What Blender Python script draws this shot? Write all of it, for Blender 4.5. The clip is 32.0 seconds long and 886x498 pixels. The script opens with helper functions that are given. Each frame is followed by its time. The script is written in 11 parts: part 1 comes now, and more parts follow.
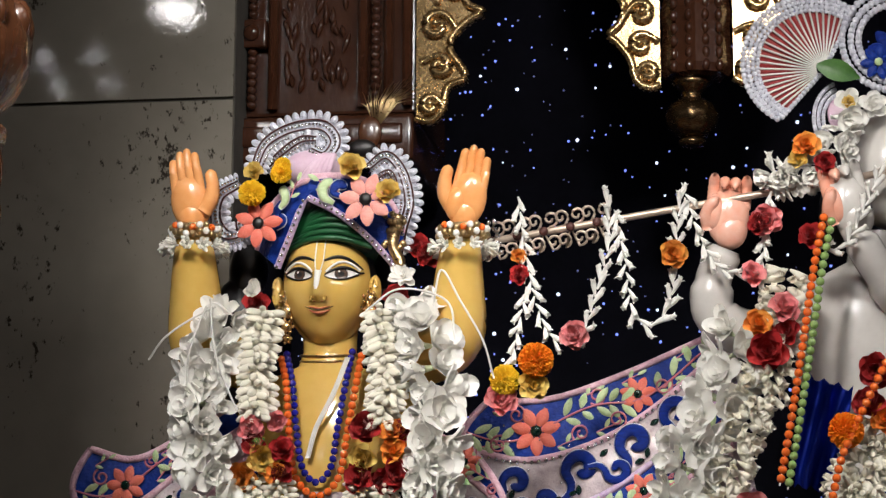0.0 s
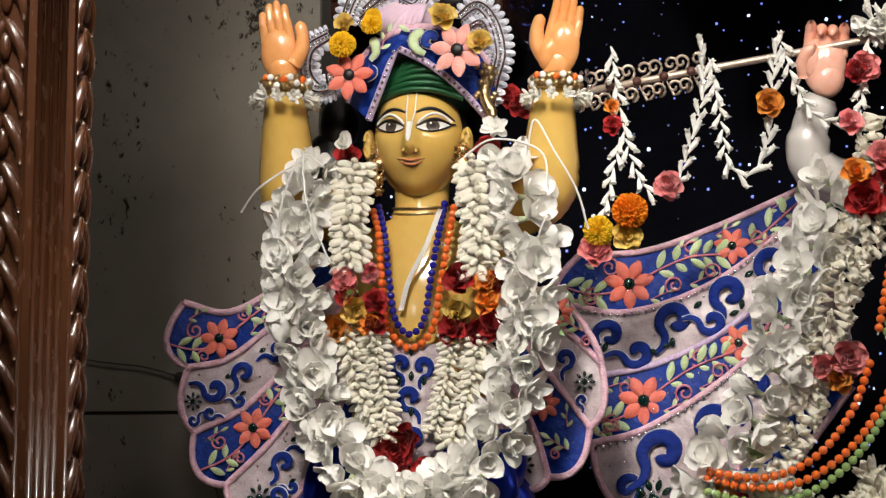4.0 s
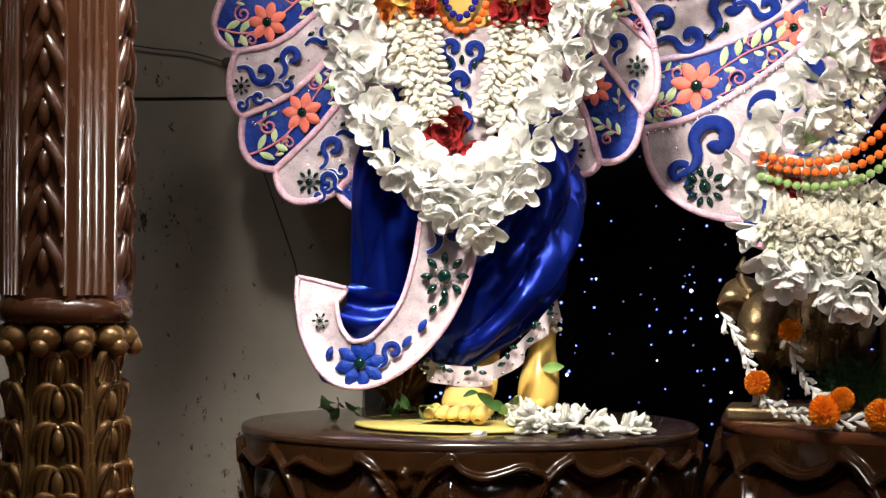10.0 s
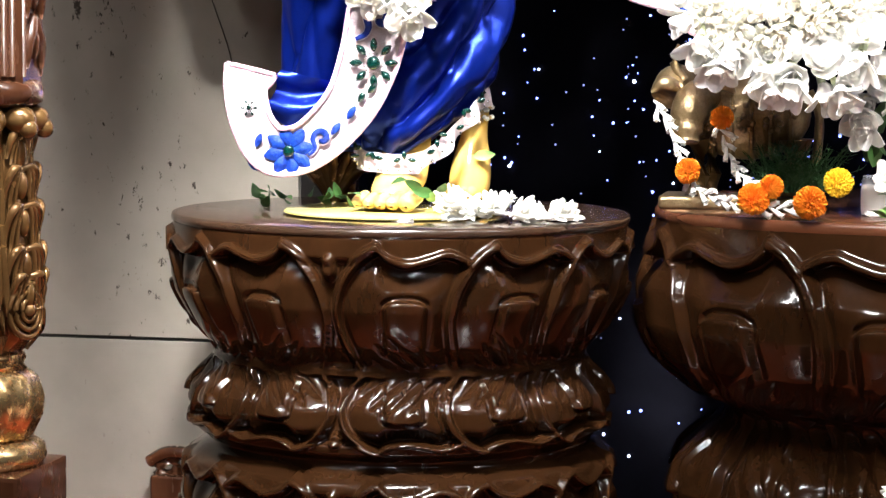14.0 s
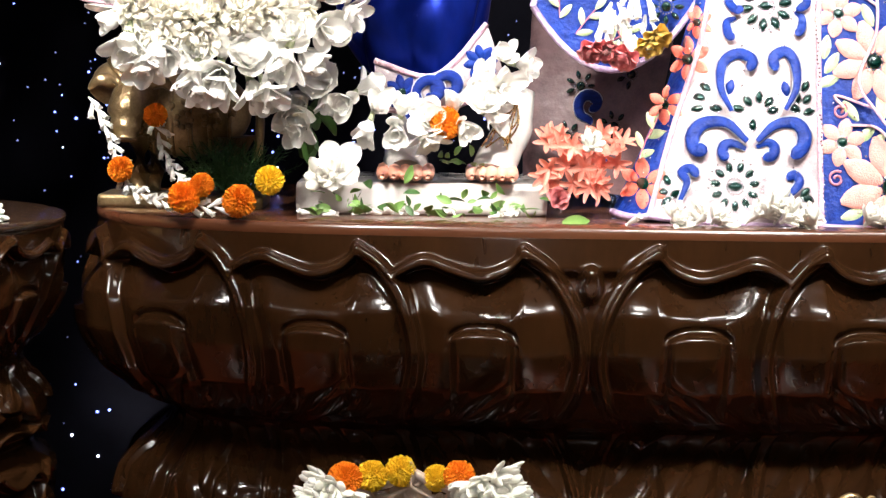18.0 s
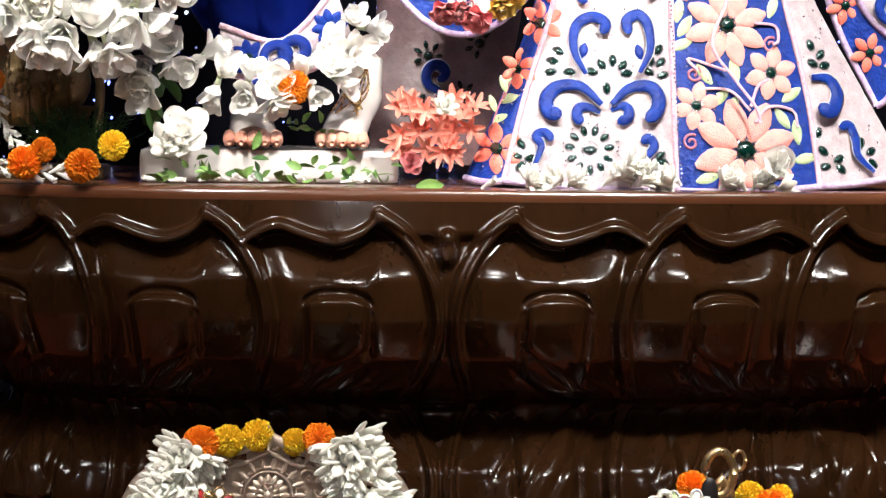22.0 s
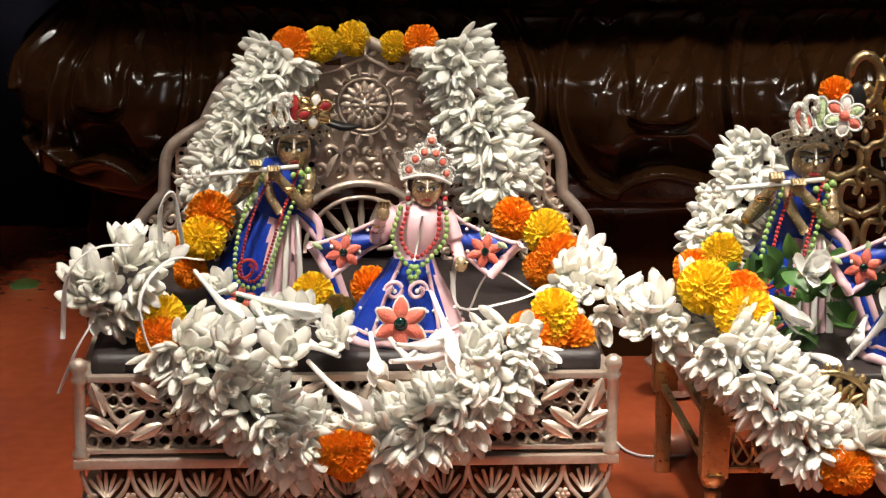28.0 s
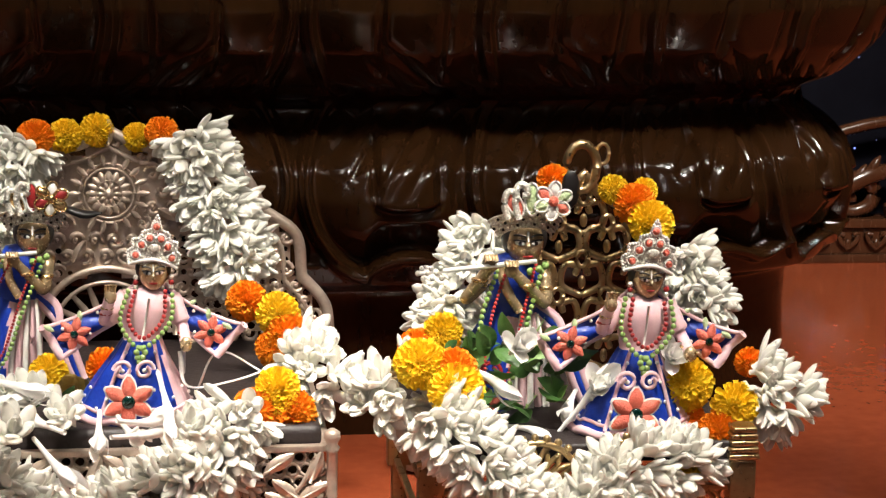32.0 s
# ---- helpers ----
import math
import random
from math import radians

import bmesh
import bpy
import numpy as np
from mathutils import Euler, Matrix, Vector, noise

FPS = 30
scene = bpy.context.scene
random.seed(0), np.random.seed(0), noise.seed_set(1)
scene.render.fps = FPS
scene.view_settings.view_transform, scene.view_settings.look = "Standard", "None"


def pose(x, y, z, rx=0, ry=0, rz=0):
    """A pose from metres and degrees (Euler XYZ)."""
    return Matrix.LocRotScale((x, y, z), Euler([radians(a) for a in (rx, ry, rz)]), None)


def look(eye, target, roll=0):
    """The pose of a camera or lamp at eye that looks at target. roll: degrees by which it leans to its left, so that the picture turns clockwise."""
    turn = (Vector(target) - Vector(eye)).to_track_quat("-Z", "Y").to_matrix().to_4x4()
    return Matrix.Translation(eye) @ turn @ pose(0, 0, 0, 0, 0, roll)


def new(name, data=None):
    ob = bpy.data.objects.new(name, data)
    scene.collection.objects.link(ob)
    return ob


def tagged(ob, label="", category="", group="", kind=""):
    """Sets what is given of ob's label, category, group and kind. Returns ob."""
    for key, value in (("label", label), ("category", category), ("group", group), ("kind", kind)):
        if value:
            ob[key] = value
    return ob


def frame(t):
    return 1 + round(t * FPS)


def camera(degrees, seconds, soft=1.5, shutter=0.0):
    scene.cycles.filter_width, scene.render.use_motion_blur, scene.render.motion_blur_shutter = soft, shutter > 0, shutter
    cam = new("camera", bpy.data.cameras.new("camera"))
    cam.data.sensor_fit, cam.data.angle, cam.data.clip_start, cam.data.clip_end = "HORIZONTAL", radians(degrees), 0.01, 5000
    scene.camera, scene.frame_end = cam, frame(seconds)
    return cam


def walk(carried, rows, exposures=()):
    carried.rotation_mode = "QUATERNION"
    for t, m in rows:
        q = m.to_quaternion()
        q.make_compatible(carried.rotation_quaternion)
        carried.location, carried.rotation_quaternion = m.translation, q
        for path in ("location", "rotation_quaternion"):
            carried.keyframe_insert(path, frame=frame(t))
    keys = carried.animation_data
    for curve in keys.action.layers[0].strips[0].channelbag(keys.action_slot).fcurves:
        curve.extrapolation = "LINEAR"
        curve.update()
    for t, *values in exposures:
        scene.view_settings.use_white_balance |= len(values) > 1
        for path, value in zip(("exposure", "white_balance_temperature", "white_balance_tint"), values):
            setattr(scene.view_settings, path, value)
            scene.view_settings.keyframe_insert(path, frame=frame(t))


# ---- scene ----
import itertools

from mathutils.bvhtree import BVHTree

# ---- camera and its walk ----
cam = camera(22.807, 32.0, soft=1.35)
WALK = [
    (0.0, (0.589, 0.231, 1.627), (0.3065, 2.1756, 2.0010), 0.21),
    (0.5, (0.579, 0.229, 1.629), (0.2883, 2.1741, 1.9906), 0.22),
    (1.0, (0.565, 0.223, 1.633), (0.2685, 2.1693, 1.9839), 0.23),
    (1.5, (0.553, 0.240, 1.609), (0.2467, 2.1846, 1.9597), 0.08),
    (2.0, (0.553, 0.241, 1.607), (0.2371, 2.1875, 1.9402), 0.10),
    (2.5, (0.558, 0.245, 1.603), (0.2308, 2.1925, 1.9207), 0.10),
    (3.0, (0.556, 0.252, 1.590), (0.2208, 2.1997, 1.8964), 0.14),
    (3.5, (0.555, 0.253, 1.586), (0.2102, 2.2015, 1.8747), 0.15),
    (5.5, (0.556, 0.277, 1.596), (0.1890, 2.2348, 1.7738), 0.26),
    (6.0, (0.560, 0.275, 1.594), (0.1882, 2.2335, 1.7504), 0.30),
    (6.5, (0.557, 0.274, 1.595), (0.1834, 2.2337, 1.7364), 0.30),
    (7.0, (0.554, 0.279, 1.599), (0.1800, 2.2397, 1.7195), 0.30),
    (7.5, (0.554, 0.283, 1.595), (0.1774, 2.2447, 1.6978), 0.32),
    (8.0, (0.552, 0.281, 1.586), (0.1711, 2.2425, 1.6696), 0.32),
    (8.5, (0.552, 0.280, 1.589), (0.1686, 2.2421, 1.6523), 0.27),
    (9.0, (0.546, 0.283, 1.582), (0.1598, 2.2444, 1.6266), 0.40),
    (9.5, (0.538, 0.290, 1.569), (0.1520, 2.2525, 1.5909), 0.43),
    (10.0, (0.531, 0.291, 1.553), (0.1415, 2.2523, 1.5510), 0.36),
    (10.5, (0.532, 0.289, 1.545), (0.1393, 2.2500, 1.5157), 0.39),
    (11.0, (0.526, 0.295, 1.536), (0.1286, 2.2539, 1.4780), 0.31),
    (11.5, (0.516, 0.301, 1.514), (0.1185, 2.2597, 1.4310), 0.31),
    (12.0, (0.520, 0.309, 1.516), (0.1208, 2.2656, 1.4011), 0.24),
    (12.5, (0.542, 0.318, 1.515), (0.1386, 2.2715, 1.3711), 0.25),
    (13.0, (0.569, 0.329, 1.519), (0.1681, 2.2820, 1.3563), 0.31),
    (13.5, (0.592, 0.327, 1.523), (0.1985, 2.2800, 1.3482), 0.33),
    (15.5, (0.754, 0.347, 1.532), (0.4678, 2.3178, 1.3450), 0.91),
    (16.0, (0.801, 0.368, 1.531), (0.5603, 2.3445, 1.3441), 0.85),
    (16.5, (0.837, 0.379, 1.536), (0.6518, 2.3616, 1.3480), 0.86),
    (17.0, (0.858, 0.383, 1.541), (0.7316, 2.3699, 1.3495), 0.70),
    (17.5, (0.870, 0.389, 1.539), (0.7978, 2.3789, 1.3494), 0.71),
    (18.0, (0.872, 0.392, 1.545), (0.8578, 2.3827, 1.3567), 0.76),
    (18.5, (0.878, 0.393, 1.551), (0.9075, 2.3841, 1.3611), 0.75),
    (19.0, (0.876, 0.404, 1.553), (0.9416, 2.3945, 1.3652), 0.73),
    (19.5, (0.873, 0.406, 1.552), (0.9718, 2.3952, 1.3680), 0.74),
    (20.0, (0.870, 0.399, 1.552), (0.9945, 2.3872, 1.3701), 0.77),
    (20.5, (0.852, 0.406, 1.548), (0.9947, 2.3926, 1.3703), 0.74),
    (21.0, (0.833, 0.415, 1.526), (0.9894, 2.4013, 1.3538), 0.76),
    (21.5, (0.816, 0.424, 1.494), (0.9778, 2.4103, 1.3265), 0.77),
    (22.0, (0.792, 0.463, 1.414), (0.9615, 2.4509, 1.2711), 0.74),
    (22.5, (0.758, 0.525, 1.375), (0.9336, 2.5113, 1.2159), 0.72),
    (23.0, (0.749, 0.587, 1.348), (0.9239, 2.5694, 1.1498), 0.70),
    (23.5, (0.738, 0.629, 1.318), (0.9046, 2.6059, 1.0657), 0.63),
    (24.0, (0.732, 0.680, 1.299), (0.8933, 2.6468, 0.9745), 0.72),
    (24.5, (0.722, 0.704, 1.288), (0.8753, 2.6609, 0.9042), 0.68),
    (25.0, (0.718, 0.737, 1.272), (0.8645, 2.6837, 0.8395), 0.68),
    (25.5, (0.717, 0.755, 1.269), (0.8594, 2.6921, 0.7908), 0.61),
    (27.5, (0.719, 0.737, 1.324), (0.8544, 2.6727, 0.8411), 0.66),
    (28.0, (0.725, 0.737, 1.324), (0.8586, 2.6770, 0.8589), 0.61),
    (28.5, (0.740, 0.726, 1.328), (0.8803, 2.6693, 0.8771), 0.66),
    (29.0, (0.759, 0.715, 1.326), (0.9067, 2.6608, 0.8882), 0.71),
    (29.5, (0.776, 0.703, 1.330), (0.9344, 2.6503, 0.9015), 0.75),
    (30.0, (0.795, 0.691, 1.331), (0.9625, 2.6395, 0.9113), 0.78),
    (30.5, (0.813, 0.682, 1.328), (0.9960, 2.6306, 0.9182), 0.82),
    (31.0, (0.838, 0.663, 1.335), (1.0427, 2.6111, 0.9320), 0.83),
    (31.5, (0.856, 0.637, 1.345), (1.0972, 2.5826, 0.9521), 0.95),
    (32.0, (0.864, 0.598, 1.344), (1.1265, 2.5429, 0.9605), 0.92),
]
EXPOSE = [(0.0, -0.80, 6100, 10), (6.0, -0.70, 6450, 10), (8.5, -0.22, 6450, 10), (10.0, 0.22, 6300, 10), (11.5, 0.95, 6050, 10), (13.0, 1.75, 5850, 10), (16.0, 1.5, 6000, 10), (18.0, 1.1, 6150, 10), (20.5, 0.85, 6150, 10), (22.0, 0.9, 6100, 10), (23.0, 1.0, 6100, 10), (24.0, 1.05, 6200, 10), (25.0, 0.65, 6300, 10), (28.0, 0.45, 6500, 10), (32.0, 0.55, 6500, 10)]
walk(cam, [(t, look(eye, aim, roll)) for t, eye, aim, roll in WALK], EXPOSE)

# ---- world and lights ----
world = bpy.data.worlds.new("hall_dim")
scene.world = world
world.use_nodes = True
world.node_tree.nodes["Background"].inputs[0].default_value = (0.9, 0.85, 0.8, 1)
world.node_tree.nodes["Background"].inputs[1].default_value = 0.006


def lamp(name, at, to, size, watts, colour=(1.0, 0.93, 0.84)):
    data = bpy.data.lights.new(name, "AREA")
    data.shape, data.size, data.energy, data.color = "DISK", size, watts, colour
    ob = new(name, data)
    ob.matrix_world = look(at, to)
    return ob


def spot(name, at, to, watts, cone, blend=0.7, colour=(1.0, 0.93, 0.83)):
    data = bpy.data.lights.new(name, "SPOT")
    data.energy, data.spot_size, data.spot_blend, data.shadow_soft_size, data.color = watts, radians(cone), blend, 0.16, colour
    ob = new(name, data)
    ob.matrix_world = look(at, to)
    return ob


# Spots are assumed, unseen; the last two are added fill for frieze and arch.
SPOTS = [((-0.22, 1.75, 3.3), (-0.36, 3.95, 1.82), 365, 41), ((0.05, 2.0, 3.3), (0.72, 3.9, 1.95), 258, 39), ((1.75, 2.0, 3.3), (1.40, 3.85, 1.60), 275, 39),
         ((0.55, 2.05, 3.3), (0.80, 2.98, 0.75), 345, 24), ((1.65, 2.05, 3.3), (1.36, 2.98, 0.75), 345, 24), ((0.1, 2.15, 3.3), (-0.24, 3.55, 1.00), 320, 32), ((2.3, 2.6, 3.3), (2.65, 4.3, 0.5), 320, 44), ((0.75, 2.1, 3.3), (0.22, 4.2, 2.72), 190, 46)]
for at, to, watts, cone in SPOTS:
    spot("assumed_altar_spot", at, to, watts, cone)
SIDE_LAMPS = [(-1.30, 2.05), (-1.46, 2.02), (-1.62, 2.05), (-1.36, 1.72), (-1.52, 1.70), (-1.70, 1.72)]
for ax, ay in SIDE_LAMPS:
    lamp("side_downlight", (ax, ay, 3.372), (ax, ay, 0), 0.03, 0.3)
ALTAR_LAMPS = [(-0.95, 2.45), (0.35, 2.5), (1.35, 2.5), (2.4, 2.5)]
for ax, ay in ALTAR_LAMPS:
    lamp("altar_downlight", (ax, ay, 3.37), (ax, ay + 1.0, 0.9), 0.34 if ax > 0 else 0.12, 11 if ax > 0 else 3)
HALL_LAMPS = [(-1.0, -0.9), (0.7, -1.2), (2.4, -0.9), (0.7, -3.0)]
for ax, ay in HALL_LAMPS:
    lamp("hall_lamp", (ax, ay, 3.36), (ax, ay + 1.2, 0.6), 0.16, 5, (1.0, 0.95, 0.9))

# ---- materials ----
def surface(name, c1, c2, scale=20, rough=0.5, metal=0.0, bump=0.0, bscale=60, coat=0.0, sheen=0.0, rand=0.0,
            fine=0.35, rvar=0.1, sub=0.0, stretch=(1, 1, 1), spec=0.5, glow=0.0, trans=0.0):
    m = bpy.data.materials.new(name)
    m.use_nodes = True
    nt = m.node_tree
    n, link = nt.nodes, nt.links.new
    b = n["Principled BSDF"]
    co = n.new("ShaderNodeTexCoord")
    mp = n.new("ShaderNodeMapping")
    mp.inputs["Scale"].default_value = stretch
    link(co.outputs["Object"], mp.inputs[0])
    big, small = n.new("ShaderNodeTexNoise"), n.new("ShaderNodeTexNoise")
    for tex, s, d in ((big, scale, 3), (small, scale * 7, 5)):
        tex.inputs["Scale"].default_value, tex.inputs["Detail"].default_value = s, d
        link(mp.outputs[0], tex.inputs["Vector"])
    ramp = n.new("ShaderNodeMapRange")
    ramp.inputs["From Min"].default_value, ramp.inputs["From Max"].default_value = 0.3, 0.7
    mixf = n.new("ShaderNodeMix")
    mixf.inputs[0].default_value = fine
    link(big.outputs["Fac"], mixf.inputs[2])
    link(small.outputs["Fac"], mixf.inputs[3])
    link(mixf.outputs[0], ramp.inputs[0])
    mix = n.new("ShaderNodeMix")
    mix.data_type = "RGBA"
    mix.inputs[6].default_value, mix.inputs[7].default_value = (*c1, 1), (*c2, 1)
    link(ramp.outputs[0], mix.inputs[0])
    colour = mix.outputs[2]
    if rand:
        info, hsv, mr = n.new("ShaderNodeObjectInfo"), n.new("ShaderNodeHueSaturation"), n.new("ShaderNodeMapRange")
        mr.inputs["To Min"].default_value, mr.inputs["To Max"].default_value = 1 - rand, 1 + rand
        link(info.outputs["Random"], mr.inputs[0])
        link(mr.outputs[0], hsv.inputs["Value"])
        link(colour, hsv.inputs["Color"])
        colour = hsv.outputs[0]
    link(colour, b.inputs["Base Color"])
    rr = n.new("ShaderNodeMapRange")
    rr.inputs["To Min"].default_value, rr.inputs["To Max"].default_value = max(0.02, rough - rvar), min(1, rough + rvar)
    link(small.outputs["Fac"], rr.inputs[0])
    link(rr.outputs[0], b.inputs["Roughness"])
    b.inputs["Metallic"].default_value = metal
    b.inputs["Specular IOR Level"].default_value = spec
    b.inputs["Coat Weight"].default_value, b.inputs["Coat Roughness"].default_value = coat, 0.08
    b.inputs["Sheen Weight"].default_value = sheen
    if sub:
        b.inputs["Subsurface Weight"].default_value, b.inputs["Subsurface Scale"].default_value = sub, 0.004
    if glow:
        link(colour, b.inputs["Emission Color"])
        b.inputs["Emission Strength"].default_value = glow
    if trans:
        tr, mx = n.new("ShaderNodeBsdfTranslucent"), n.new("ShaderNodeMixShader")
        link(colour, tr.inputs["Color"])
        mx.inputs[0].default_value = trans
        link(b.outputs[0], mx.inputs[1])
        link(tr.outputs[0], mx.inputs[2])
        link(mx.outputs[0], n["Material Output"].inputs["Surface"])
    if bump:
        tex, bp = n.new("ShaderNodeTexNoise"), n.new("ShaderNodeBump")
        tex.inputs["Scale"].default_value, tex.inputs["Detail"].default_value = bscale, 4
        link(mp.outputs[0], tex.inputs["Vector"])
        bp.inputs["Strength"].default_value, bp.inputs["Distance"].default_value = bump, 0.004
        link(tex.outputs["Fac"], bp.inputs["Height"])
        link(bp.outputs[0], b.inputs["Normal"])
    return m


def stone(name, c1, c2, speck, rough):
    """Pitted travertine: cloudy ground with small dark elongated pits."""
    m = surface(name, c1, c2, 2.2, rough, bump=0.03, bscale=90, rand=0.04, fine=0.3, rvar=0.02)
    nt = m.node_tree
    n, link = nt.nodes, nt.links.new
    b = n["Principled BSDF"]
    co, mp, tex, big, mul, ramp, mix = (n.new("ShaderNode" + k) for k in ("TexCoord", "Mapping", "TexNoise", "TexNoise", "Math", "MapRange", "Mix"))
    mp.inputs["Scale"].default_value = (1.0, 1.0, 0.62)
    mp.inputs["Rotation"].default_value = (0, 0.5, 0)
    link(co.outputs["Object"], mp.inputs[0])
    tex.inputs["Scale"].default_value, tex.inputs["Detail"].default_value, tex.inputs["Roughness"].default_value = 62, 5, 0.68
    big.inputs["Scale"].default_value, big.inputs["Detail"].default_value = 5, 2
    link(mp.outputs[0], tex.inputs["Vector"])
    link(mp.outputs[0], big.inputs["Vector"])
    mul.operation = "MULTIPLY_ADD"
    link(big.outputs["Fac"], mul.inputs[0])
    mul.inputs[1].default_value = 0.45
    link(tex.outputs["Fac"], mul.inputs[2])
    ramp.inputs["From Min"].default_value, ramp.inputs["From Max"].default_value = 0.868, 0.93
    link(mul.outputs[0], ramp.inputs[0])
    mix.data_type = "RGBA"
    mix.inputs[7].default_value = (*speck, 1)
    old = b.inputs["Base Color"].links[0].from_socket
    link(old, mix.inputs[6])
    link(ramp.outputs[0], mix.inputs[0])
    link(mix.outputs[2], b.inputs["Base Color"])
    b.inputs["Specular IOR Level"].default_value = 0.34
    return m


M = {}
M["stone"] = stone("travertine", (0.19, 0.170, 0.140), (0.27, 0.245, 0.205), (0.040, 0.033, 0.026), 0.04)
M["grout"] = surface("dark_grout", (0.05, 0.045, 0.04), (0.08, 0.07, 0.06), 30, 0.9)
M["redfloor"] = surface("polished_red_stone", (0.25, 0.047, 0.018), (0.33, 0.072, 0.027), 6, 0.16, bump=0.02, bscale=25, fine=0.5)
# brown petal wood, with the shade below its bulge put into the colour
M["lotuswood"] = surface("varnished_wood_shaded", (0.0135, 0.0055, 0.0020), (0.026, 0.0102, 0.0035), 5, 0.13, coat=0.03, spec=0.30, bump=0.04, bscale=30, stretch=(3, 3, 0.8), rvar=0.04)
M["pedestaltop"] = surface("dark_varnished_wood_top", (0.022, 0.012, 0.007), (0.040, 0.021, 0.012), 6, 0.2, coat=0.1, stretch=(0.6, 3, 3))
# lighter brown than the petals: overhead light on the top is in the colour
M["lotusedge"] = surface("varnished_wood_top_lit", (0.075, 0.026, 0.012), (0.11, 0.040, 0.018), 6, 0.22, coat=0.25, stretch=(0.6, 3, 3))
M["pillarwood"] = surface("carved_brown_wood", (0.050, 0.018, 0.008), (0.085, 0.032, 0.014), 8, 0.25, coat=0.4, bump=0.06, bscale=60, stretch=(2, 2, 0.5))
M["bronzegilt"] = surface("worn_gilt_wood", (0.12, 0.055, 0.018), (0.26, 0.145, 0.048), 9, 0.24, metal=0.55, bump=0.04, bscale=50, coat=0.3)
M["bronze"] = surface("dark_bronze", (0.13, 0.08, 0.04), (0.26, 0.165, 0.08), 26, 0.24, metal=0.95, bump=0.08, bscale=70)
M["gold"] = surface("gold_leaf", (0.50, 0.31, 0.12), (0.80, 0.56, 0.28), 18, 0.26, metal=0.9, bump=0.1, bscale=60)
M["starcloth"] = surface("black_velvet_cloth", (0.0025, 0.0025, 0.0045), (0.006, 0.006, 0.010), 12, 0.95, spec=0.05)
# unseen hall surfaces: the hall's dimness is put into their dark colours
M["hallwall"] = surface("dimmed_hall_plaster", (0.014, 0.011, 0.009), (0.022, 0.017, 0.013), 3, 0.8, bump=0.05)
M["hallfloor"] = surface("dimmed_hall_marble", (0.022, 0.017, 0.013), (0.036, 0.028, 0.021), 2, 0.35)
M["cream"] = surface("dimmed_ceiling_paint", (0.11, 0.09, 0.07), (0.15, 0.125, 0.10), 3, 0.9)
M["cable"] = surface("dark_cord", (0.03, 0.025, 0.02), (0.05, 0.04, 0.03), 40, 0.8)


def glow(name, colour, strength):
    m = bpy.data.materials.new(name)
    m.use_nodes = True
    b = m.node_tree.nodes["Principled BSDF"]
    b.inputs["Base Color"].default_value = (*colour, 1)
    b.inputs["Emission Color"].default_value, b.inputs["Emission Strength"].default_value = (*colour, 1), strength
    return m


M["star_white"], M["star_blue"], M["star_dim"] = glow("star_light_white", (0.75, 0.8, 1.0), 3.0), glow("star_light_blue", (0.22, 0.28, 1.0), 2.1), glow("star_light_dim", (0.2, 0.22, 0.5), 0.7)
M["lampface"] = glow("lamp_diffuser", (1.0, 0.93, 0.84), 6.0)


# ---- mesh helpers ----
def thing(name, at=(0, 0, 0), label="", category="", group="", kind=""):
    ob = new(name)
    ob.location = at
    ob.empty_display_size = 0.05
    return tagged(ob, label, category, group, kind)


def finish(bm, name, mats, smooth=True):
    me = bpy.data.meshes.new(name)
    if smooth:
        for f in bm.faces:
            f.smooth = True
    bm.to_mesh(me)
    bm.free()
    for m in (mats if isinstance(mats, (list, tuple)) else [mats]):
        me.materials.append(m)
    return me


def origin(ob):
    """Where an object's origin lies in the world; things and parts are moved, never turned."""
    at = Vector(ob.location)
    return at if ob.parent is None else at + ob.matrix_parent_inverse.translation + origin(ob.parent)


def part(name, bm, material, parent=None, label="", smooth=True):
    """Links a bmesh (or a ready mesh) as one object; coordinates are the world's, the parent is only translated."""
    me = bm if isinstance(bm, bpy.types.Mesh) else finish(bm, name, material, smooth)
    ob = new(name, me)
    if parent is not None:
        ob.parent = parent
        ob.matrix_parent_inverse = Matrix.Translation(-origin(parent))
    return tagged(ob, label)


def place(name, me, m, parent, label=""):
    """A piece that shares its mesh, at the world pose m, under a parent that is only translated."""
    ob = new(name, me)
    ob.parent = parent
    ob.matrix_parent_inverse = Matrix.Translation(-origin(parent))
    ob.matrix_basis = m
    return tagged(ob, label)


def grid(bm, rows, close_u=False, close_v=False, mi=0):
    """Faces over a grid of points; rows of equal length."""
    vs = [[bm.verts.new(p) for p in row] for row in rows]
    nr, nc = len(vs), len(vs[0])
    for i in range(nr if close_v else nr - 1):
        for j in range(nc if close_u else nc - 1):
            a, b2, c, d = vs[i][j], vs[i][(j + 1) % nc], vs[(i + 1) % nr][(j + 1) % nc], vs[(i + 1) % nr][j]
            f = bm.faces.new((a, b2, c, d))
            f.material_index = mi
    return vs


def lathe(bm, profile, seg=24, at=(0, 0, 0), mi=0, mod=None, sx=1.0, sy=1.0):
    """Profile of (r, z) turned about z; mod(angle, r, z) may change r."""
    rows = []
    for r, z in profile:
        row = []
        for k in range(seg):
            a = 2 * math.pi * k / seg
            q = mod(a, r, z) if mod else r
            row.append((at[0] + sx * q * math.cos(a), at[1] + sy * q * math.sin(a), at[2] + z))
        rows.append(row)
    vs = grid(bm, rows, close_u=True, mi=mi)
    for ring, flip in ((vs[0], True), (vs[-1], False)):
        f = bm.faces.new(ring[::-1] if flip else ring)
        f.material_index = mi
    return vs


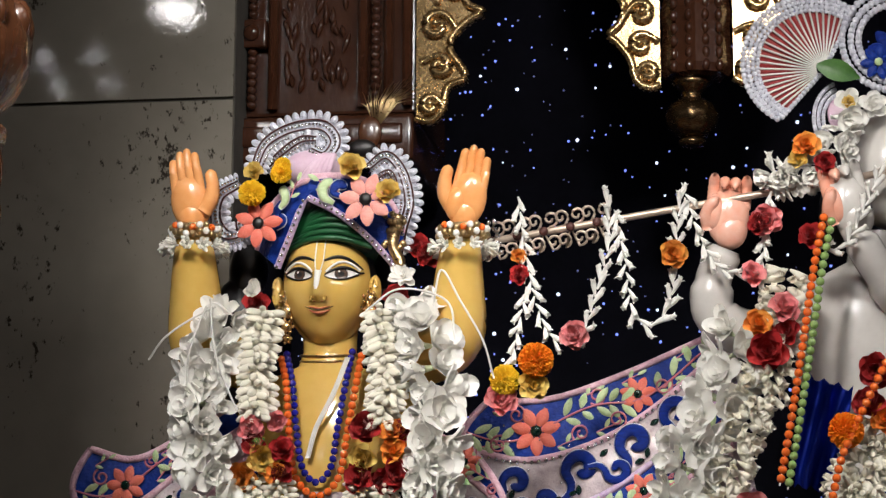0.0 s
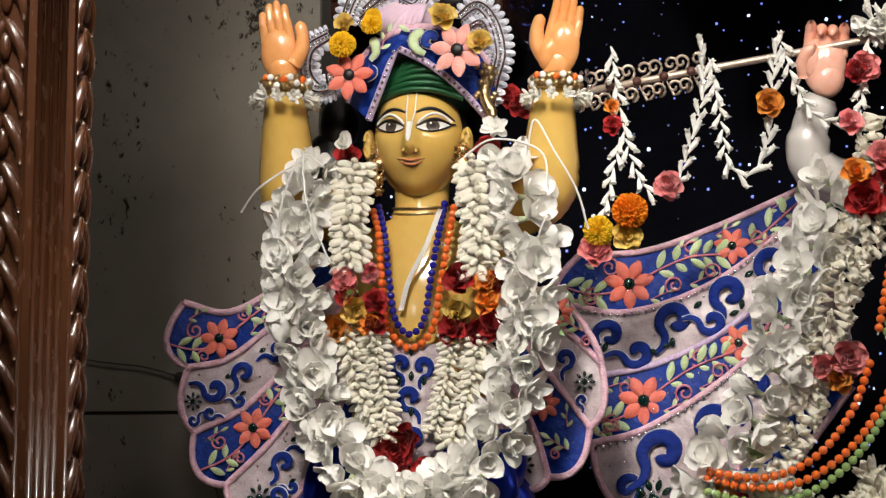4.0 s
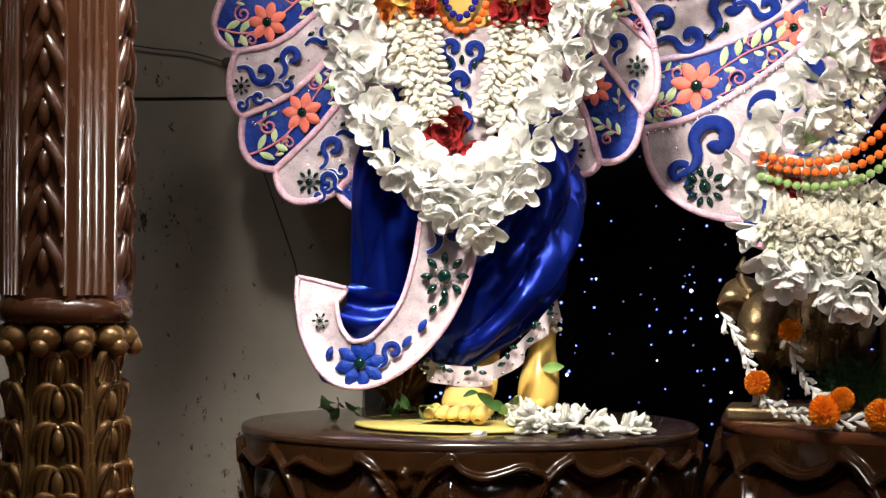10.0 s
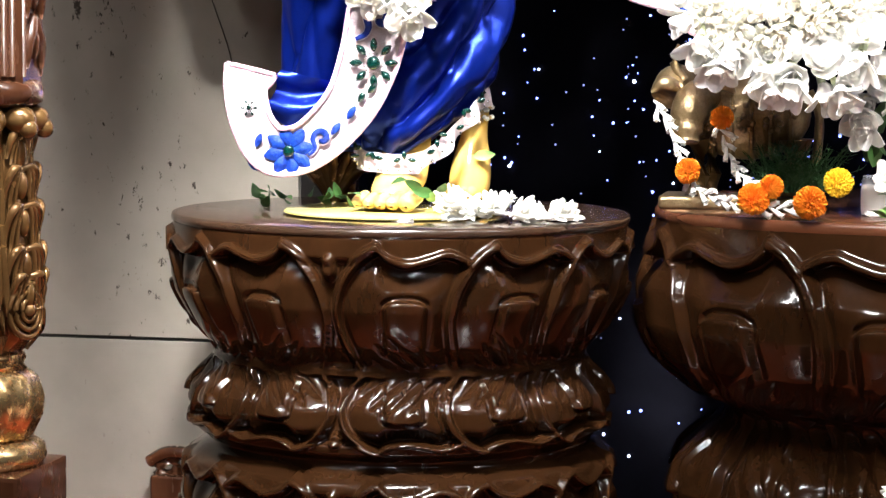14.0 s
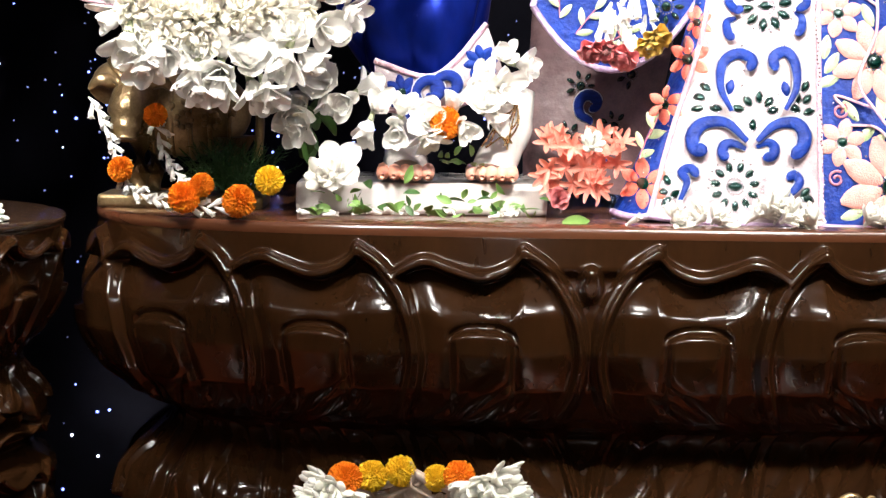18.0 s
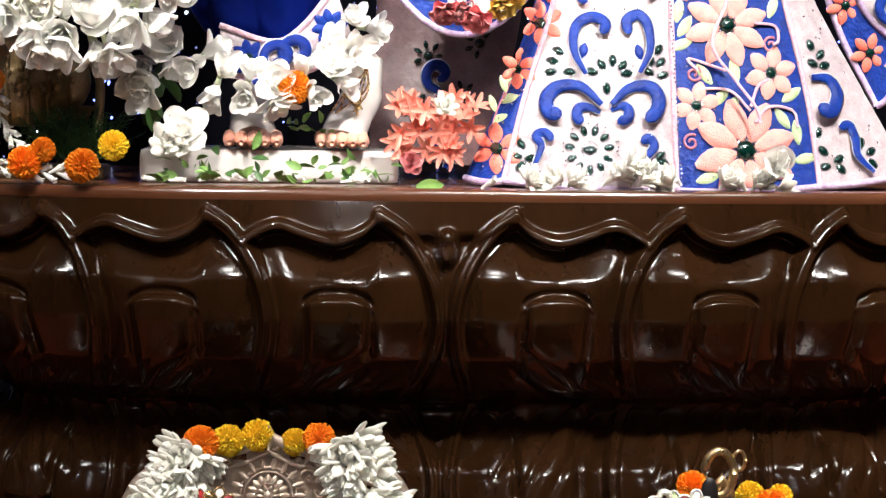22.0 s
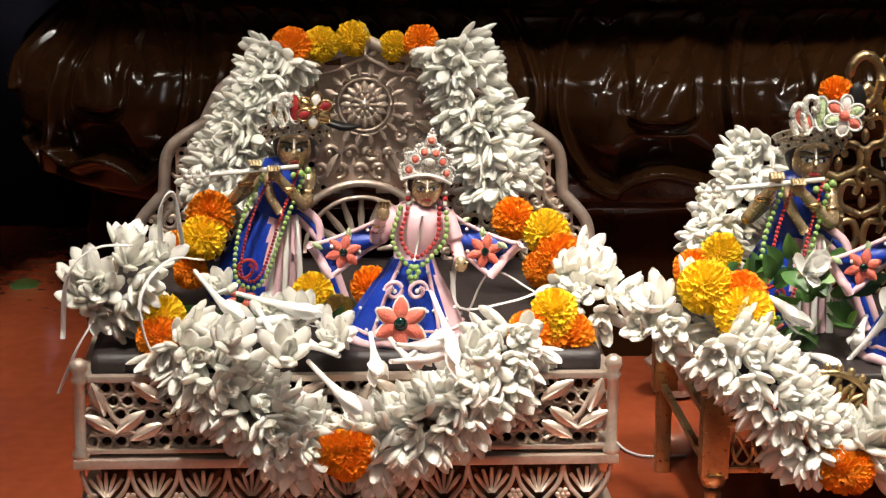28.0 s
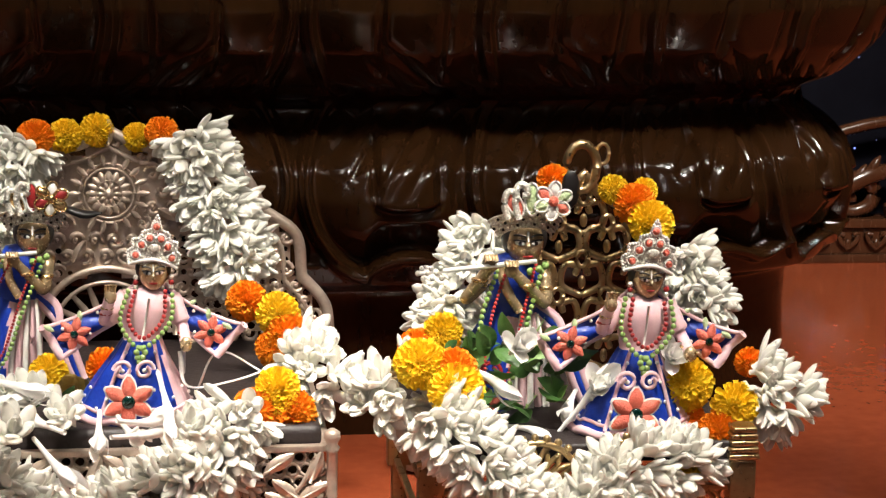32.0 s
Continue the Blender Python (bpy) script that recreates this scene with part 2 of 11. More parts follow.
def tube(bm, pts, radii, seg=8, mi=0, caps=True, flat=1.0, side=(0, 0, 1)):
    """A round (or flattened) tube along points."""
    pts = [Vector(p) for p in pts]
    if not isinstance(radii, (list, tuple)):
        radii = [radii] * len(pts)
    rows, ref = [], Vector(side)
    for i, p in enumerate(pts):
        d = (pts[min(i + 1, len(pts) - 1)] - pts[max(i - 1, 0)]).normalized()
        u = d.cross(ref)
        if u.length < 1e-4:
            u = d.cross(Vector((1, 0, 0.01)))
        u.normalize()
        w = u.cross(d).normalized()
        rows.append([p + radii[i] * (math.cos(2 * math.pi * k / seg) * u + flat * math.sin(2 * math.pi * k / seg) * w) for k in range(seg)])
    vs = grid(bm, rows, close_u=True, mi=mi)
    if caps:
        for ring, flip in ((vs[0], False), (vs[-1], True)):
            f = bm.faces.new(ring[::-1] if flip else ring)
            f.material_index = mi
    return vs


def blob(bm, at, size, mi=0, u=12, v=8, rot=None):
    """An ellipsoid."""
    m = Matrix.Translation(at) @ (rot.to_4x4() if rot else Matrix()) @ Matrix.Diagonal((*size, 1))
    got = bmesh.ops.create_uvsphere(bm, u_segments=u, v_segments=v, radius=1, matrix=m)
    for f in {f for vv in got["verts"] for f in vv.link_faces}:
        f.material_index = mi


def box(bm, lo, hi, mi=0, bevel=0.0):
    c = [(a + b2) / 2 for a, b2 in zip(lo, hi)]
    s = [abs(b2 - a) for a, b2 in zip(lo, hi)]
    got = bmesh.ops.create_cube(bm, size=1, matrix=Matrix.Translation(c) @ Matrix.Diagonal((*s, 1)))
    faces = list({f for v in got["verts"] for f in v.link_faces})
    if bevel:
        edges = list({e for v in got["verts"] for e in v.link_edges})
        out = bmesh.ops.bevel(bm, geom=edges, offset=bevel, segments=2, affect="EDGES", profile=0.7)
        faces = [f for f in faces if f.is_valid] + [f for f in out["faces"] if f.is_valid]
    for f in faces:
        f.material_index = mi


def boxed(lo, hi, bevel=0.0):
    bm = bmesh.new()
    box(bm, lo, hi, 0, bevel)
    return bm


def smooth_line(ctrl, n=8):
    """Catmull-Rom through control points."""
    p = [Vector(c) for c in ctrl]
    p = [2 * p[0] - p[1]] + p + [2 * p[-1] - p[-2]]
    out = []
    for i in range(1, len(p) - 2):
        for k in range(n):
            t = k / n
            a, b2, c, d = p[i - 1], p[i], p[i + 1], p[i + 2]
            out.append(0.5 * ((2 * b2) + (c - a) * t + (2 * a - 5 * b2 + 4 * c - d) * t * t + (3 * b2 - a - 3 * c + d) * t ** 3))
    out.append(p[-2])
    return out


def curl(turns=1.1, r0=1.0, r1=0.2, n=16, start=0.0, hand=1):
    """A flat spiral of (x, y) from radius r0 in to r1."""
    return [((r0 + (r1 - r0) * k / n) * math.cos(start + hand * turns * 2 * math.pi * k / n),
             (r0 + (r1 - r0) * k / n) * math.sin(start + hand * turns * 2 * math.pi * k / n)) for k in range(n + 1)]

# ---- the large structure ----
FLOOR = 0.43


def setting(name, bm, mat, label, category, smooth=False):
    return tagged(part(name, bm, mat, None, "", smooth), label, category, "", "structure")


setting("floor", boxed((-2.2, 2.05, FLOOR - 0.12), (4.2, 5.4, FLOOR), 0.004), M["redfloor"], "polished red stone altar floor", "floor")
setting("floor_hall", boxed((-3.2, -4.6, -0.2), (5.2, 2.05, -0.05)), M["hallfloor"], "unseen marble hall floor before the altar, darkened for a dim hall", "floor")
setting("altar_riser", boxed((-3.2, 2.05, -0.2), (5.2, 2.11, FLOOR - 0.12)), M["hallfloor"], "unseen marble riser under the altar floor, darkened for a dim hall", "riser")
setting("ceiling", boxed((-3.2, -4.6, 3.4), (5.2, 5.6, 3.55)), M["cream"], "unseen painted ceiling, darkened for a dim hall", "ceiling")
setting("wall_back", boxed((-3.2, 5.42, -0.2), (5.2, 5.56, 3.4)), M["hallwall"], "unseen plaster wall behind the altar, darkened for a dim hall", "wall")
setting("wall_hall", boxed((-3.2, -4.75, -0.2), (5.2, -4.6, 3.4)), M["hallwall"], "unseen plaster hall wall, darkened for a dim hall", "wall")
setting("wall_west", boxed((-3.35, -4.6, -0.2), (-3.2, 5.42, 3.4)), M["hallwall"], "unseen plaster side wall, darkened for a dim hall", "wall")
setting("wall_east", boxed((5.2, -4.6, -0.2), (5.35, 5.42, 3.4)), M["hallwall"], "unseen plaster side wall, darkened for a dim hall", "wall")

# travertine wall beside the niche: a dark bed with large slabs in front of it
wall_stone = setting("wall_stone", boxed((-2.2, 4.126, FLOOR), (-0.372, 4.30, 3.4)), M["grout"], "grey-beige pitted travertine wall of large slabs", "wall")
JOINTS = [FLOOR, 1.0, 1.819, 2.672, 3.4]
for z0, z1 in zip(JOINTS, JOINTS[1:]):
    for x0, x1 in ((-2.2, -1.42), (-1.42, -0.372)):
        bm = bmesh.new()
        box(bm, (x0 + 0.002, 4.118, z0 + 0.003), (x1 - 0.002, 4.134, z1 - 0.003), 0, 0.002)
        part("slab", bm, M["stone"], wall_stone, "", False)
bm = bmesh.new()
tube(bm, smooth_line([(-0.98, 4.112, 1.955), (-0.80, 4.108, 1.916), (-0.70, 4.108, 1.903), (-0.626, 4.106, 1.884)], 5), 0.0016, 6)
tube(bm, smooth_line([(-0.626, 4.106, 1.884), (-0.60, 4.112, 1.80), (-0.535, 4.113, 1.62), (-0.50, 4.113, 1.52), (-0.486, 4.114, 1.44)], 5), 0.0011, 6)
blob(bm, (-0.626, 4.106, 1.884), (0.011, 0.008, 0.009))
tagged(part("wall_cord", bm, M["cable"]), "thin dark cord tied to a nail in the stone wall", "cord")

# black star cloth at the back of the niche
bm = bmesh.new()
line = [(-0.40, 4.30), (-0.40, 4.665), (0.85, 4.665), (1.2, 5.12), (4.2, 5.12)]
rows = []
for z in np.linspace(FLOOR, 3.4, 12):
    rows.append([(x, y, z) for x, y in line])
grid(bm, rows)
back = [[(x, y + 0.03, z) for x, y in line] for z in (FLOOR, 3.4)]
grid(bm, back)
star_cloth = setting("backdrop_cloth", bm, M["starcloth"], "black velvet backdrop cloth with tiny blue and white star lights", "backdrop cloth")
rnd = random.Random(5)
for name, mat, count, size in (("bright_stars", "star_white", 210, 0.0032), ("blue_stars", "star_blue", 900, 0.0026), ("dim_stars", "star_dim", 800, 0.0019)):
    bm = bmesh.new()
    for _ in range(count):
        x, z = rnd.uniform(-0.36, 2.9), rnd.uniform(0.6, 3.1)
        if rnd.random() < 0.3:
            x, z = rnd.uniform(-0.36, 0.85), rnd.uniform(1.2, 3.0)
        y = 4.663 if x < 0.85 else (5.118 if x > 1.2 else 4.663 + (x - 0.85) / 0.35 * 0.455)
        s = size * rnd.uniform(0.6, 1.35)
        bmesh.ops.create_icosphere(bm, subdivisions=1, radius=s, matrix=Matrix.Translation((x, y - s * 0.6, z)))
    tagged(part(name, bm, M[mat], star_cloth, "tiny star lights set in the cloth"), "", "", "", "stuff")
tagged(part("niche_return", boxed((-0.385, 4.30, FLOOR), (-0.372, 4.66, 3.4)), M["starcloth"]), "dark side return of the altar niche", "wall return", "", "structure")

# ceiling downlights
for i, (ax, ay) in enumerate(SIDE_LAMPS + ALTAR_LAMPS + HALL_LAMPS):
    big = i >= len(SIDE_LAMPS)
    r = 0.10 if big else 0.035
    dl = thing("ceiling_light", (ax, ay, 3.4), "round white ceiling downlight" if not big else "large round ceiling lamp", "ceiling light", "ceiling lamps" if big else "side downlights")
    bm = bmesh.new()
    lathe(bm, [(r, 0.0), (r + 0.03, -0.004), (r + 0.03, -0.02), (r + 0.01, -0.024), (r, -0.01)], 32, (ax, ay, 3.4))
    part("trim_ring", bm, M["cream"], dl)
    bm = bmesh.new()
    lathe(bm, [(r, -0.004), (r * 0.7, -0.0045), (0.01, -0.005)], 32, (ax, ay, 3.4))
    part("diffuser", bm, M["lampface"], dl, "glowing white diffuser")


# ---- carved lotus seats ----
def seg_dist(px, py, pts):
    """Distance of arrays of points to a polyline."""
    best = np.full(px.shape, 9.0)
    for (x0, y0), (x1, y1) in zip(pts, pts[1:]):
        dx, dy = x1 - x0, y1 - y0
        t = np.clip(((px - x0) * dx + (py - y0) * dy) / (dx * dx + dy * dy), 0, 1)
        best = np.minimum(best, np.hypot(px - x0 - t * dx, py - y0 - t * dy))
    return best


def flat_line(ctrl, n=5):
    return [(p.x, p.y) for p in smooth_line([(a, b2, 0) for a, b2 in ctrl], n)]


EDGE = flat_line([(1.0, 0.10), (1.13, 0.17), (1.25, 0.29), (1.33, 0.44), (1.36, 0.62), (1.31, 0.82), (1.20, 1.02)])
LIP = flat_line([(1.0, 0.10), (0.90, 0.175), (0.74, 0.215), (0.56, 0.18), (0.42, 0.145), (0.30, 0.175), (0.16, 0.25), (0.02, 0.33)])
EDGE_V, EDGE_U = np.array([q for _, q in EDGE]), np.array([p for p, _ in EDGE])
LIP_U, LIP_V = np.array([p for p, _ in LIP])[::-1], np.array([q for _, q in LIP])[::-1]


def step_up(x, lo, hi):
    """A smooth rise from 0 at lo to 1 at hi."""
    t = np.clip((x - lo) / (hi - lo), 0, 1)
    return t * t * (3 - 2 * t)


def petal_relief(s, v, width, pleat=0.72):
    """Relief in metres of one row of overlapping petals. s: petals from the middle gap (mirrored), v: 0 at the top to 1; pleats begin at pleat."""
    a = np.abs(s) + 0.60
    k = np.floor(a)
    u = 1.0 - (a - k)
    rim_u = np.interp(v, EDGE_V, EDGE_U)
    over = (u + 1.0 <= rim_u) & (v > 0.10)
    u = np.where(over, u + 1.0, u)
    k = np.where(over, k + 1, k)
    whole = k > 0
    edge = np.minimum(np.where(whole, seg_dist(u, v, EDGE), 9.0), seg_dist(u + 1.0, v, EDGE))
    lip_v = np.interp(u, LIP_U, LIP_V)
    under = v - lip_v
    lip = np.where(whole & (u <= 1.0), np.abs(under) * 0.85, 9.0)
    # a rounded flange along the lip and the side of every petal
    flange = np.maximum(0.0085 * (1 - step_up(lip, 0.010, 0.036)), 0.0105 * (1 - step_up(edge, 0.016, 0.056)) * np.clip(1.5 - v, 0, 1))
    # the face falls back sharply under the lip and swells out again
    across = np.clip(u - (rim_u - 1.0), 0, 1)
    sink = step_up(under, 0.012, 0.045)
    swell = np.sin(np.pi * across) ** 0.55 * step_up(under, 0.02, 0.30)
    fall = step_up(v, 0.62, 1.05)
    face = sink * (-0.017 + 0.026 * swell * (1 - 0.35 * fall))
    # a squared tongue in the middle of the face
    top_v = 0.47 + 0.05 * np.abs((u - 0.76) / 0.2) ** 3
    tongue = step_up(u, 0.55, 0.60) * (1 - step_up(u, 0.92, 0.97)) * step_up(v, top_v - 0.008, top_v + 0.022) * (1 - step_up(v, 0.80, 1.0))
    sides = np.minimum(np.abs(u - 0.575), np.abs(u - 0.945))
    brow = np.maximum(np.exp(-((v - top_v + 0.018) / 0.022) ** 2) * step_up(u, 0.54, 0.58) * (1 - step_up(u, 0.94, 0.98)), 0.8 * np.exp(-(sides / 0.028) ** 2) * step_up(v, top_v, top_v + 0.03) * (1 - step_up(v, 0.70, 0.95)))
    out = np.where(whole, face + sink * (0.0060 * tongue - 0.0062 * brow), -0.013 * step_up(v, 0.16, 0.24))
    bud = np.hypot(np.abs(s) / 0.085, (v - 0.25) / 0.11)
    out += np.where(whole, 0, 0.015 * (1 - step_up(bud, 0.35, 1.05)))
    out = out * np.where(whole, 1 - (1 - step_up(edge, 0.02, 0.075)) * 0.75, 1.0) + flange
    # slanting pleats towards the pointed foot
    wave = np.abs(np.sin(np.pi * (across * 5.2 + 2.6 * (v - pleat) / (1.04 - pleat) * 0.55)))
    out += np.where(whole, 1.0, 0.3) * 0.0062 * (1 - wave ** 0.6) * step_up(v, pleat + 0.10 * np.sin(across * 9), pleat + 0.14 + 0.10 * np.sin(across * 9)) * -1
    return 1.45 * out * width / 0.25


def lotus_mesh(ring, normal, arc, profile, tiers, steps, width):
    """ring(i): xy points of the base outline, offset along the normal by the profile. tiers: (z top, z bottom, flip, shift)."""
    zs = np.concatenate([np.linspace(z0, z1, n, endpoint=False) for (z0, z1, n) in steps] + [[steps[-1][1]]])
    pz = np.array([p[1] for p in profile])[::-1]
    pr = np.array([p[0] for p in profile])[::-1]
    off = np.interp(zs, pz, pr)
    kernel = np.array([0.25, 0.5, 0.25])
    for _ in range(3):
        off[1:-1] = np.convolve(off, kernel, "same")[1:-1]
    A, Z = np.meshgrid(arc, zs)
    R = np.repeat(off[:, None], len(arc), 1)
    for z0, z1, flip, shift in tiers:
        v = (z0 - Z) / (z0 - z1)
        inside = (v >= 0) & (v <= 1)
        vv = np.where(flip, 1 - v, v)
        rel = petal_relief(A / width + shift, vv, width, 0.56 if flip else 0.74)
        fade = np.clip(np.minimum(v, 1 - v) / 0.04, 0, 1)
        R = R + np.where(inside, rel * fade * (1.25 if flip else 1.0), 0)
    X = ring[:, 0][None] + normal[:, 0][None] * R
    Y = ring[:, 1][None] + normal[:, 1][None] * R
    nr, nc = Z.shape
    verts = np.stack([X, Y, Z], -1).reshape(-1, 3)
    i, j = np.meshgrid(np.arange(nr - 1), np.arange(nc), indexing="ij")
    j2 = (j + 1) % nc
    faces = np.stack([i * nc + j, (i + 1) * nc + j, (i + 1) * nc + j2, i * nc + j2], -1).reshape(-1, 4)
    me = bpy.data.meshes.new("lotus")
    me.from_pydata(verts.tolist(), [], faces.tolist() + [list(range(nc))])
    me.polygons.foreach_set("use_smooth", np.ones(len(me.polygons), bool))
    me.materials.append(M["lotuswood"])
    return me


def outline(cx, cy, rx, ry, power, n, front_x):
    """A superellipse as points, normals and arc length counted from the front point at front_x."""
    a = np.linspace(0, 2 * np.pi, 8000, endpoint=False)
    e = 2 / power
    x = cx + rx * np.sign(np.cos(a)) * np.abs(np.cos(a)) ** e
    y = cy + ry * np.sign(np.sin(a)) * np.abs(np.sin(a)) ** e
    length = np.concatenate([[0], np.cumsum(np.hypot(np.diff(x), np.diff(y)))])
    total = length[-1] + math.hypot(x[0] - x[-1], y[0] - y[-1])
    dense = np.linspace(0, total, 8000)
    facing = np.interp(dense, np.append(length, total), np.append(y, y[0])) < cy + 0.25 * ry
    share = np.concatenate([[0], np.cumsum(np.where(facing, 1.0, 0.16)[:-1])])
    even = np.interp(np.linspace(0, share[-1], n, endpoint=False), share, dense)
    x, y = np.interp(even, length, x), np.interp(even, length, y)
    k = int(np.argmin(np.abs(x - front_x) + 10 * (y > cy)))
    arc = even - even[k]
    arc = (arc + total / 2) % total - total / 2
    tx, ty = np.roll(x, -3) - np.roll(x, 3), np.roll(y, -3) - np.roll(y, 3)
    l = np.hypot(tx, ty)
    return np.stack([x, y], 1), np.stack([ty / l, -tx / l], 1), arc


# the broad seat under the pair
ring, normal, arc = outline(1.15, 4.155, 0.875, 0.485, 3.0, 1250, 1.07)
profile = [(-0.30, 1.266), (0.0, 1.266), (0.004, 1.258), (0.012, 1.21), (0.032, 1.14), (0.028, 1.08), (0.0, 1.02), (-0.05, 0.965), (-0.115, 0.94),
           (-0.115, 0.915), (-0.085, 0.885), (-0.050, 0.845), (-0.036, 0.80), (-0.045, 0.72), (-0.075, 0.665), (-0.125, 0.655), (-0.13, 0.60), (-0.125, 0.52), (-0.12, FLOOR)]
me = lotus_mesh(ring, normal, arc, profile, [(1.262, 0.95, False, 0.0), (0.935, 0.655, True, 0.0)], [(1.266, 1.24, 10), (1.24, 0.94, 120), (0.94, 0.64, 90), (0.64, FLOOR, 10)], 0.25)
lotus_big = thing("lotus_altar", (1.15, 4.155, FLOOR), "broad dark varnished wooden lotus altar base with carved petals", "lotus altar", "lotus seats")
part("petal_body", me, None, lotus_big)
bm = bmesh.new()
top = [[(1.15 + (x - 1.15) * q, 4.155 + (y - 4.155) * q, 1.2665 + dz) for x, y in ring[::10]] for q, dz in ((1.004, -0.018), (1.010, -0.013), (1.011, -0.005), (1.008, 0.0015), (1.002, 0.003), (0.6, 0.003), (0.02, 0.003))]
grid(bm, top, close_u=True)
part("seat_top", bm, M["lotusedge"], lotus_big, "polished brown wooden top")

# the round pedestal of the standing statue
ring, normal, arc = outline(-0.125, 3.83, 0.365, 0.365, 2.0, 720, -0.155)
profile = [(-0.2, 1.262), (0.0, 1.262), (0.006, 1.25), (0.008, 1.20), (-0.005, 1.14), (-0.035, 1.08), (-0.06, 1.045), (-0.055, 1.02), (-0.032, 0.985), (-0.025, 0.95),
           (-0.03, 0.92), (-0.05, 0.908), (-0.045, 0.895), (-0.018, 0.875), (-0.012, 0.82), (-0.02, 0.76), (-0.06, 0.70), (-0.075, 0.68), (-0.04, 0.62), (-0.02, 0.55), (-0.02, FLOOR)]
me = lotus_mesh(ring, normal, arc, profile, [(1.258, 1.045, False, 0.0), (1.035, 0.912, True, 0.0), (0.898, 0.69, False, 0.0)], [(1.262, 1.25, 6), (1.25, 1.045, 88), (1.045, 0.91, 60), (0.91, 0.69, 60), (0.69, FLOOR, 8)], 0.178)
lotus_small = thing("lotus_pedestal", (-0.125, 3.83, FLOOR), "round dark varnished wooden lotus pedestal in three carved tiers", "pedestal", "lotus seats")
part("petal_body", me, None, lotus_small)
bm = bmesh.new()
top = [[(-0.125 + (x + 0.125) * q, 3.83 + (y - 3.83) * q, 1.2625 + dz) for x, y in ring[::8]] for q, dz in ((1.006, -0.014), (1.022, -0.009), (1.024, -0.004), (1.018, 0.0015), (1.006, 0.003), (0.6, 0.003), (0.02, 0.003))]
grid(bm, top, close_u=True)
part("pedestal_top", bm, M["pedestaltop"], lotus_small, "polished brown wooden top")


# ---- carved pillar in front of the stone wall ----
PX, PY, PR = -0.482, 2.935, 0.078
pillar = thing("carved_pillar", (PX, PY, FLOOR), "carved dark wooden pillar with gilded leaf base", "pillar")


def octo(r, turn=math.pi / 8):
    return [(PX + r * math.cos(turn + k * math.pi / 4), PY + r * math.sin(turn + k * math.pi / 4)) for k in range(8)]


bm = bmesh.new()
grid(bm, [[(x, y, z) for x, y in octo(PR * 1.04)] for z in (1.47, 1.48, 2.31, 2.33)], close_u=True)
part("shaft", bm, M["pillarwood"], pillar, "", False)
for k in range(8):
    a = k * math.pi / 4
    nx, ny = math.cos(a), math.sin(a)
    tx, ty = -ny, nx
    apo = PR * 1.04 * math.cos(math.pi / 8)
    if ny > 0.5:
        continue
    bm = bmesh.new()
    if k % 2:
        for off in (-0.016, -0.005, 0.006, 0.017):
            c = (PX + nx * apo + tx * off, PY + ny * apo + ty * off)
            tube(bm, [(c[0], c[1], 1.49), (c[0], c[1], 2.30)], 0.0048, 8)
        part("fluting", bm, M["pillarwood"], pillar)
    else:
        z = 1.50
        while z < 2.29:
            for side in (-1, 1):
                pts = [(0.0, 0.0), (0.010 * side, 0.018), (0.021 * side, 0.04), (0.024 * side, 0.066)]
                line = [(PX + nx * (apo + 0.003) + tx * p, PY + ny * (apo + 0.003) + ty * p, z + 0.066 - q) for p, q in flat_line(pts, 3)]
                tube(bm, line, [0.003 + 0.006 * math.sin(math.pi * min(1, (i + 1) / len(line))) for i in range(len(line))], 6)
            blob(bm, (PX + nx * (apo + 0.002), PY + ny * (apo + 0.002), z + 0.03), (0.009, 0.009, 0.02), u=8, v=6)
            z += 0.062
        for off in (-0.027, 0.027):
            c = (PX + nx * apo + tx * off, PY + ny * apo + ty * off)
            tube(bm, [(c[0], c[1], 1.49), (c[0], c[1], 2.30)], 0.0035, 6)
        part("leaf_strip", bm, M["pillarwood"], pillar, "carved leaf strip")
bm = bmesh.new()
lathe(bm, [(0.072, 1.452), (0.083, 1.458), (0.085, 1.470), (0.083, 1.480), (0.074, 1.488)], 40, (PX, PY, 0))
part("collar", bm, M["pillarwood"], pillar)
bm = bmesh.new()
for k in range(10):
    a = k * math.pi / 5 + 0.3
    c = (PX + 0.070 * math.cos(a), PY + 0.070 * math.sin(a))
    blob(bm, (c[0], c[1], 1.436), (0.022, 0.022, 0.019), u=12, v=8)
    blob(bm, (c[0] + 0.014 * math.cos(a), c[1] + 0.014 * math.sin(a), 1.425), (0.013, 0.013, 0.013), u=10, v=6)
part("scroll_ring", bm, M["bronzegilt"], pillar, "worn gilded scrolls")
bm = bmesh.new()
lathe(bm, [(0.05, 1.44), (0.062, 1.40), (0.066, 1.33), (0.070, 1.26), (0.076, 1.20), (0.076, 1.175), (0.062, 1.148), (0.052, 1.14)], 40, (PX, PY, 0))


def vase_r(z):
    return float(np.interp(z, (1.14, 1.175, 1.20, 1.26, 1.33, 1.40, 1.44), (0.052, 0.074, 0.077, 0.071, 0.067, 0.063, 0.056)))


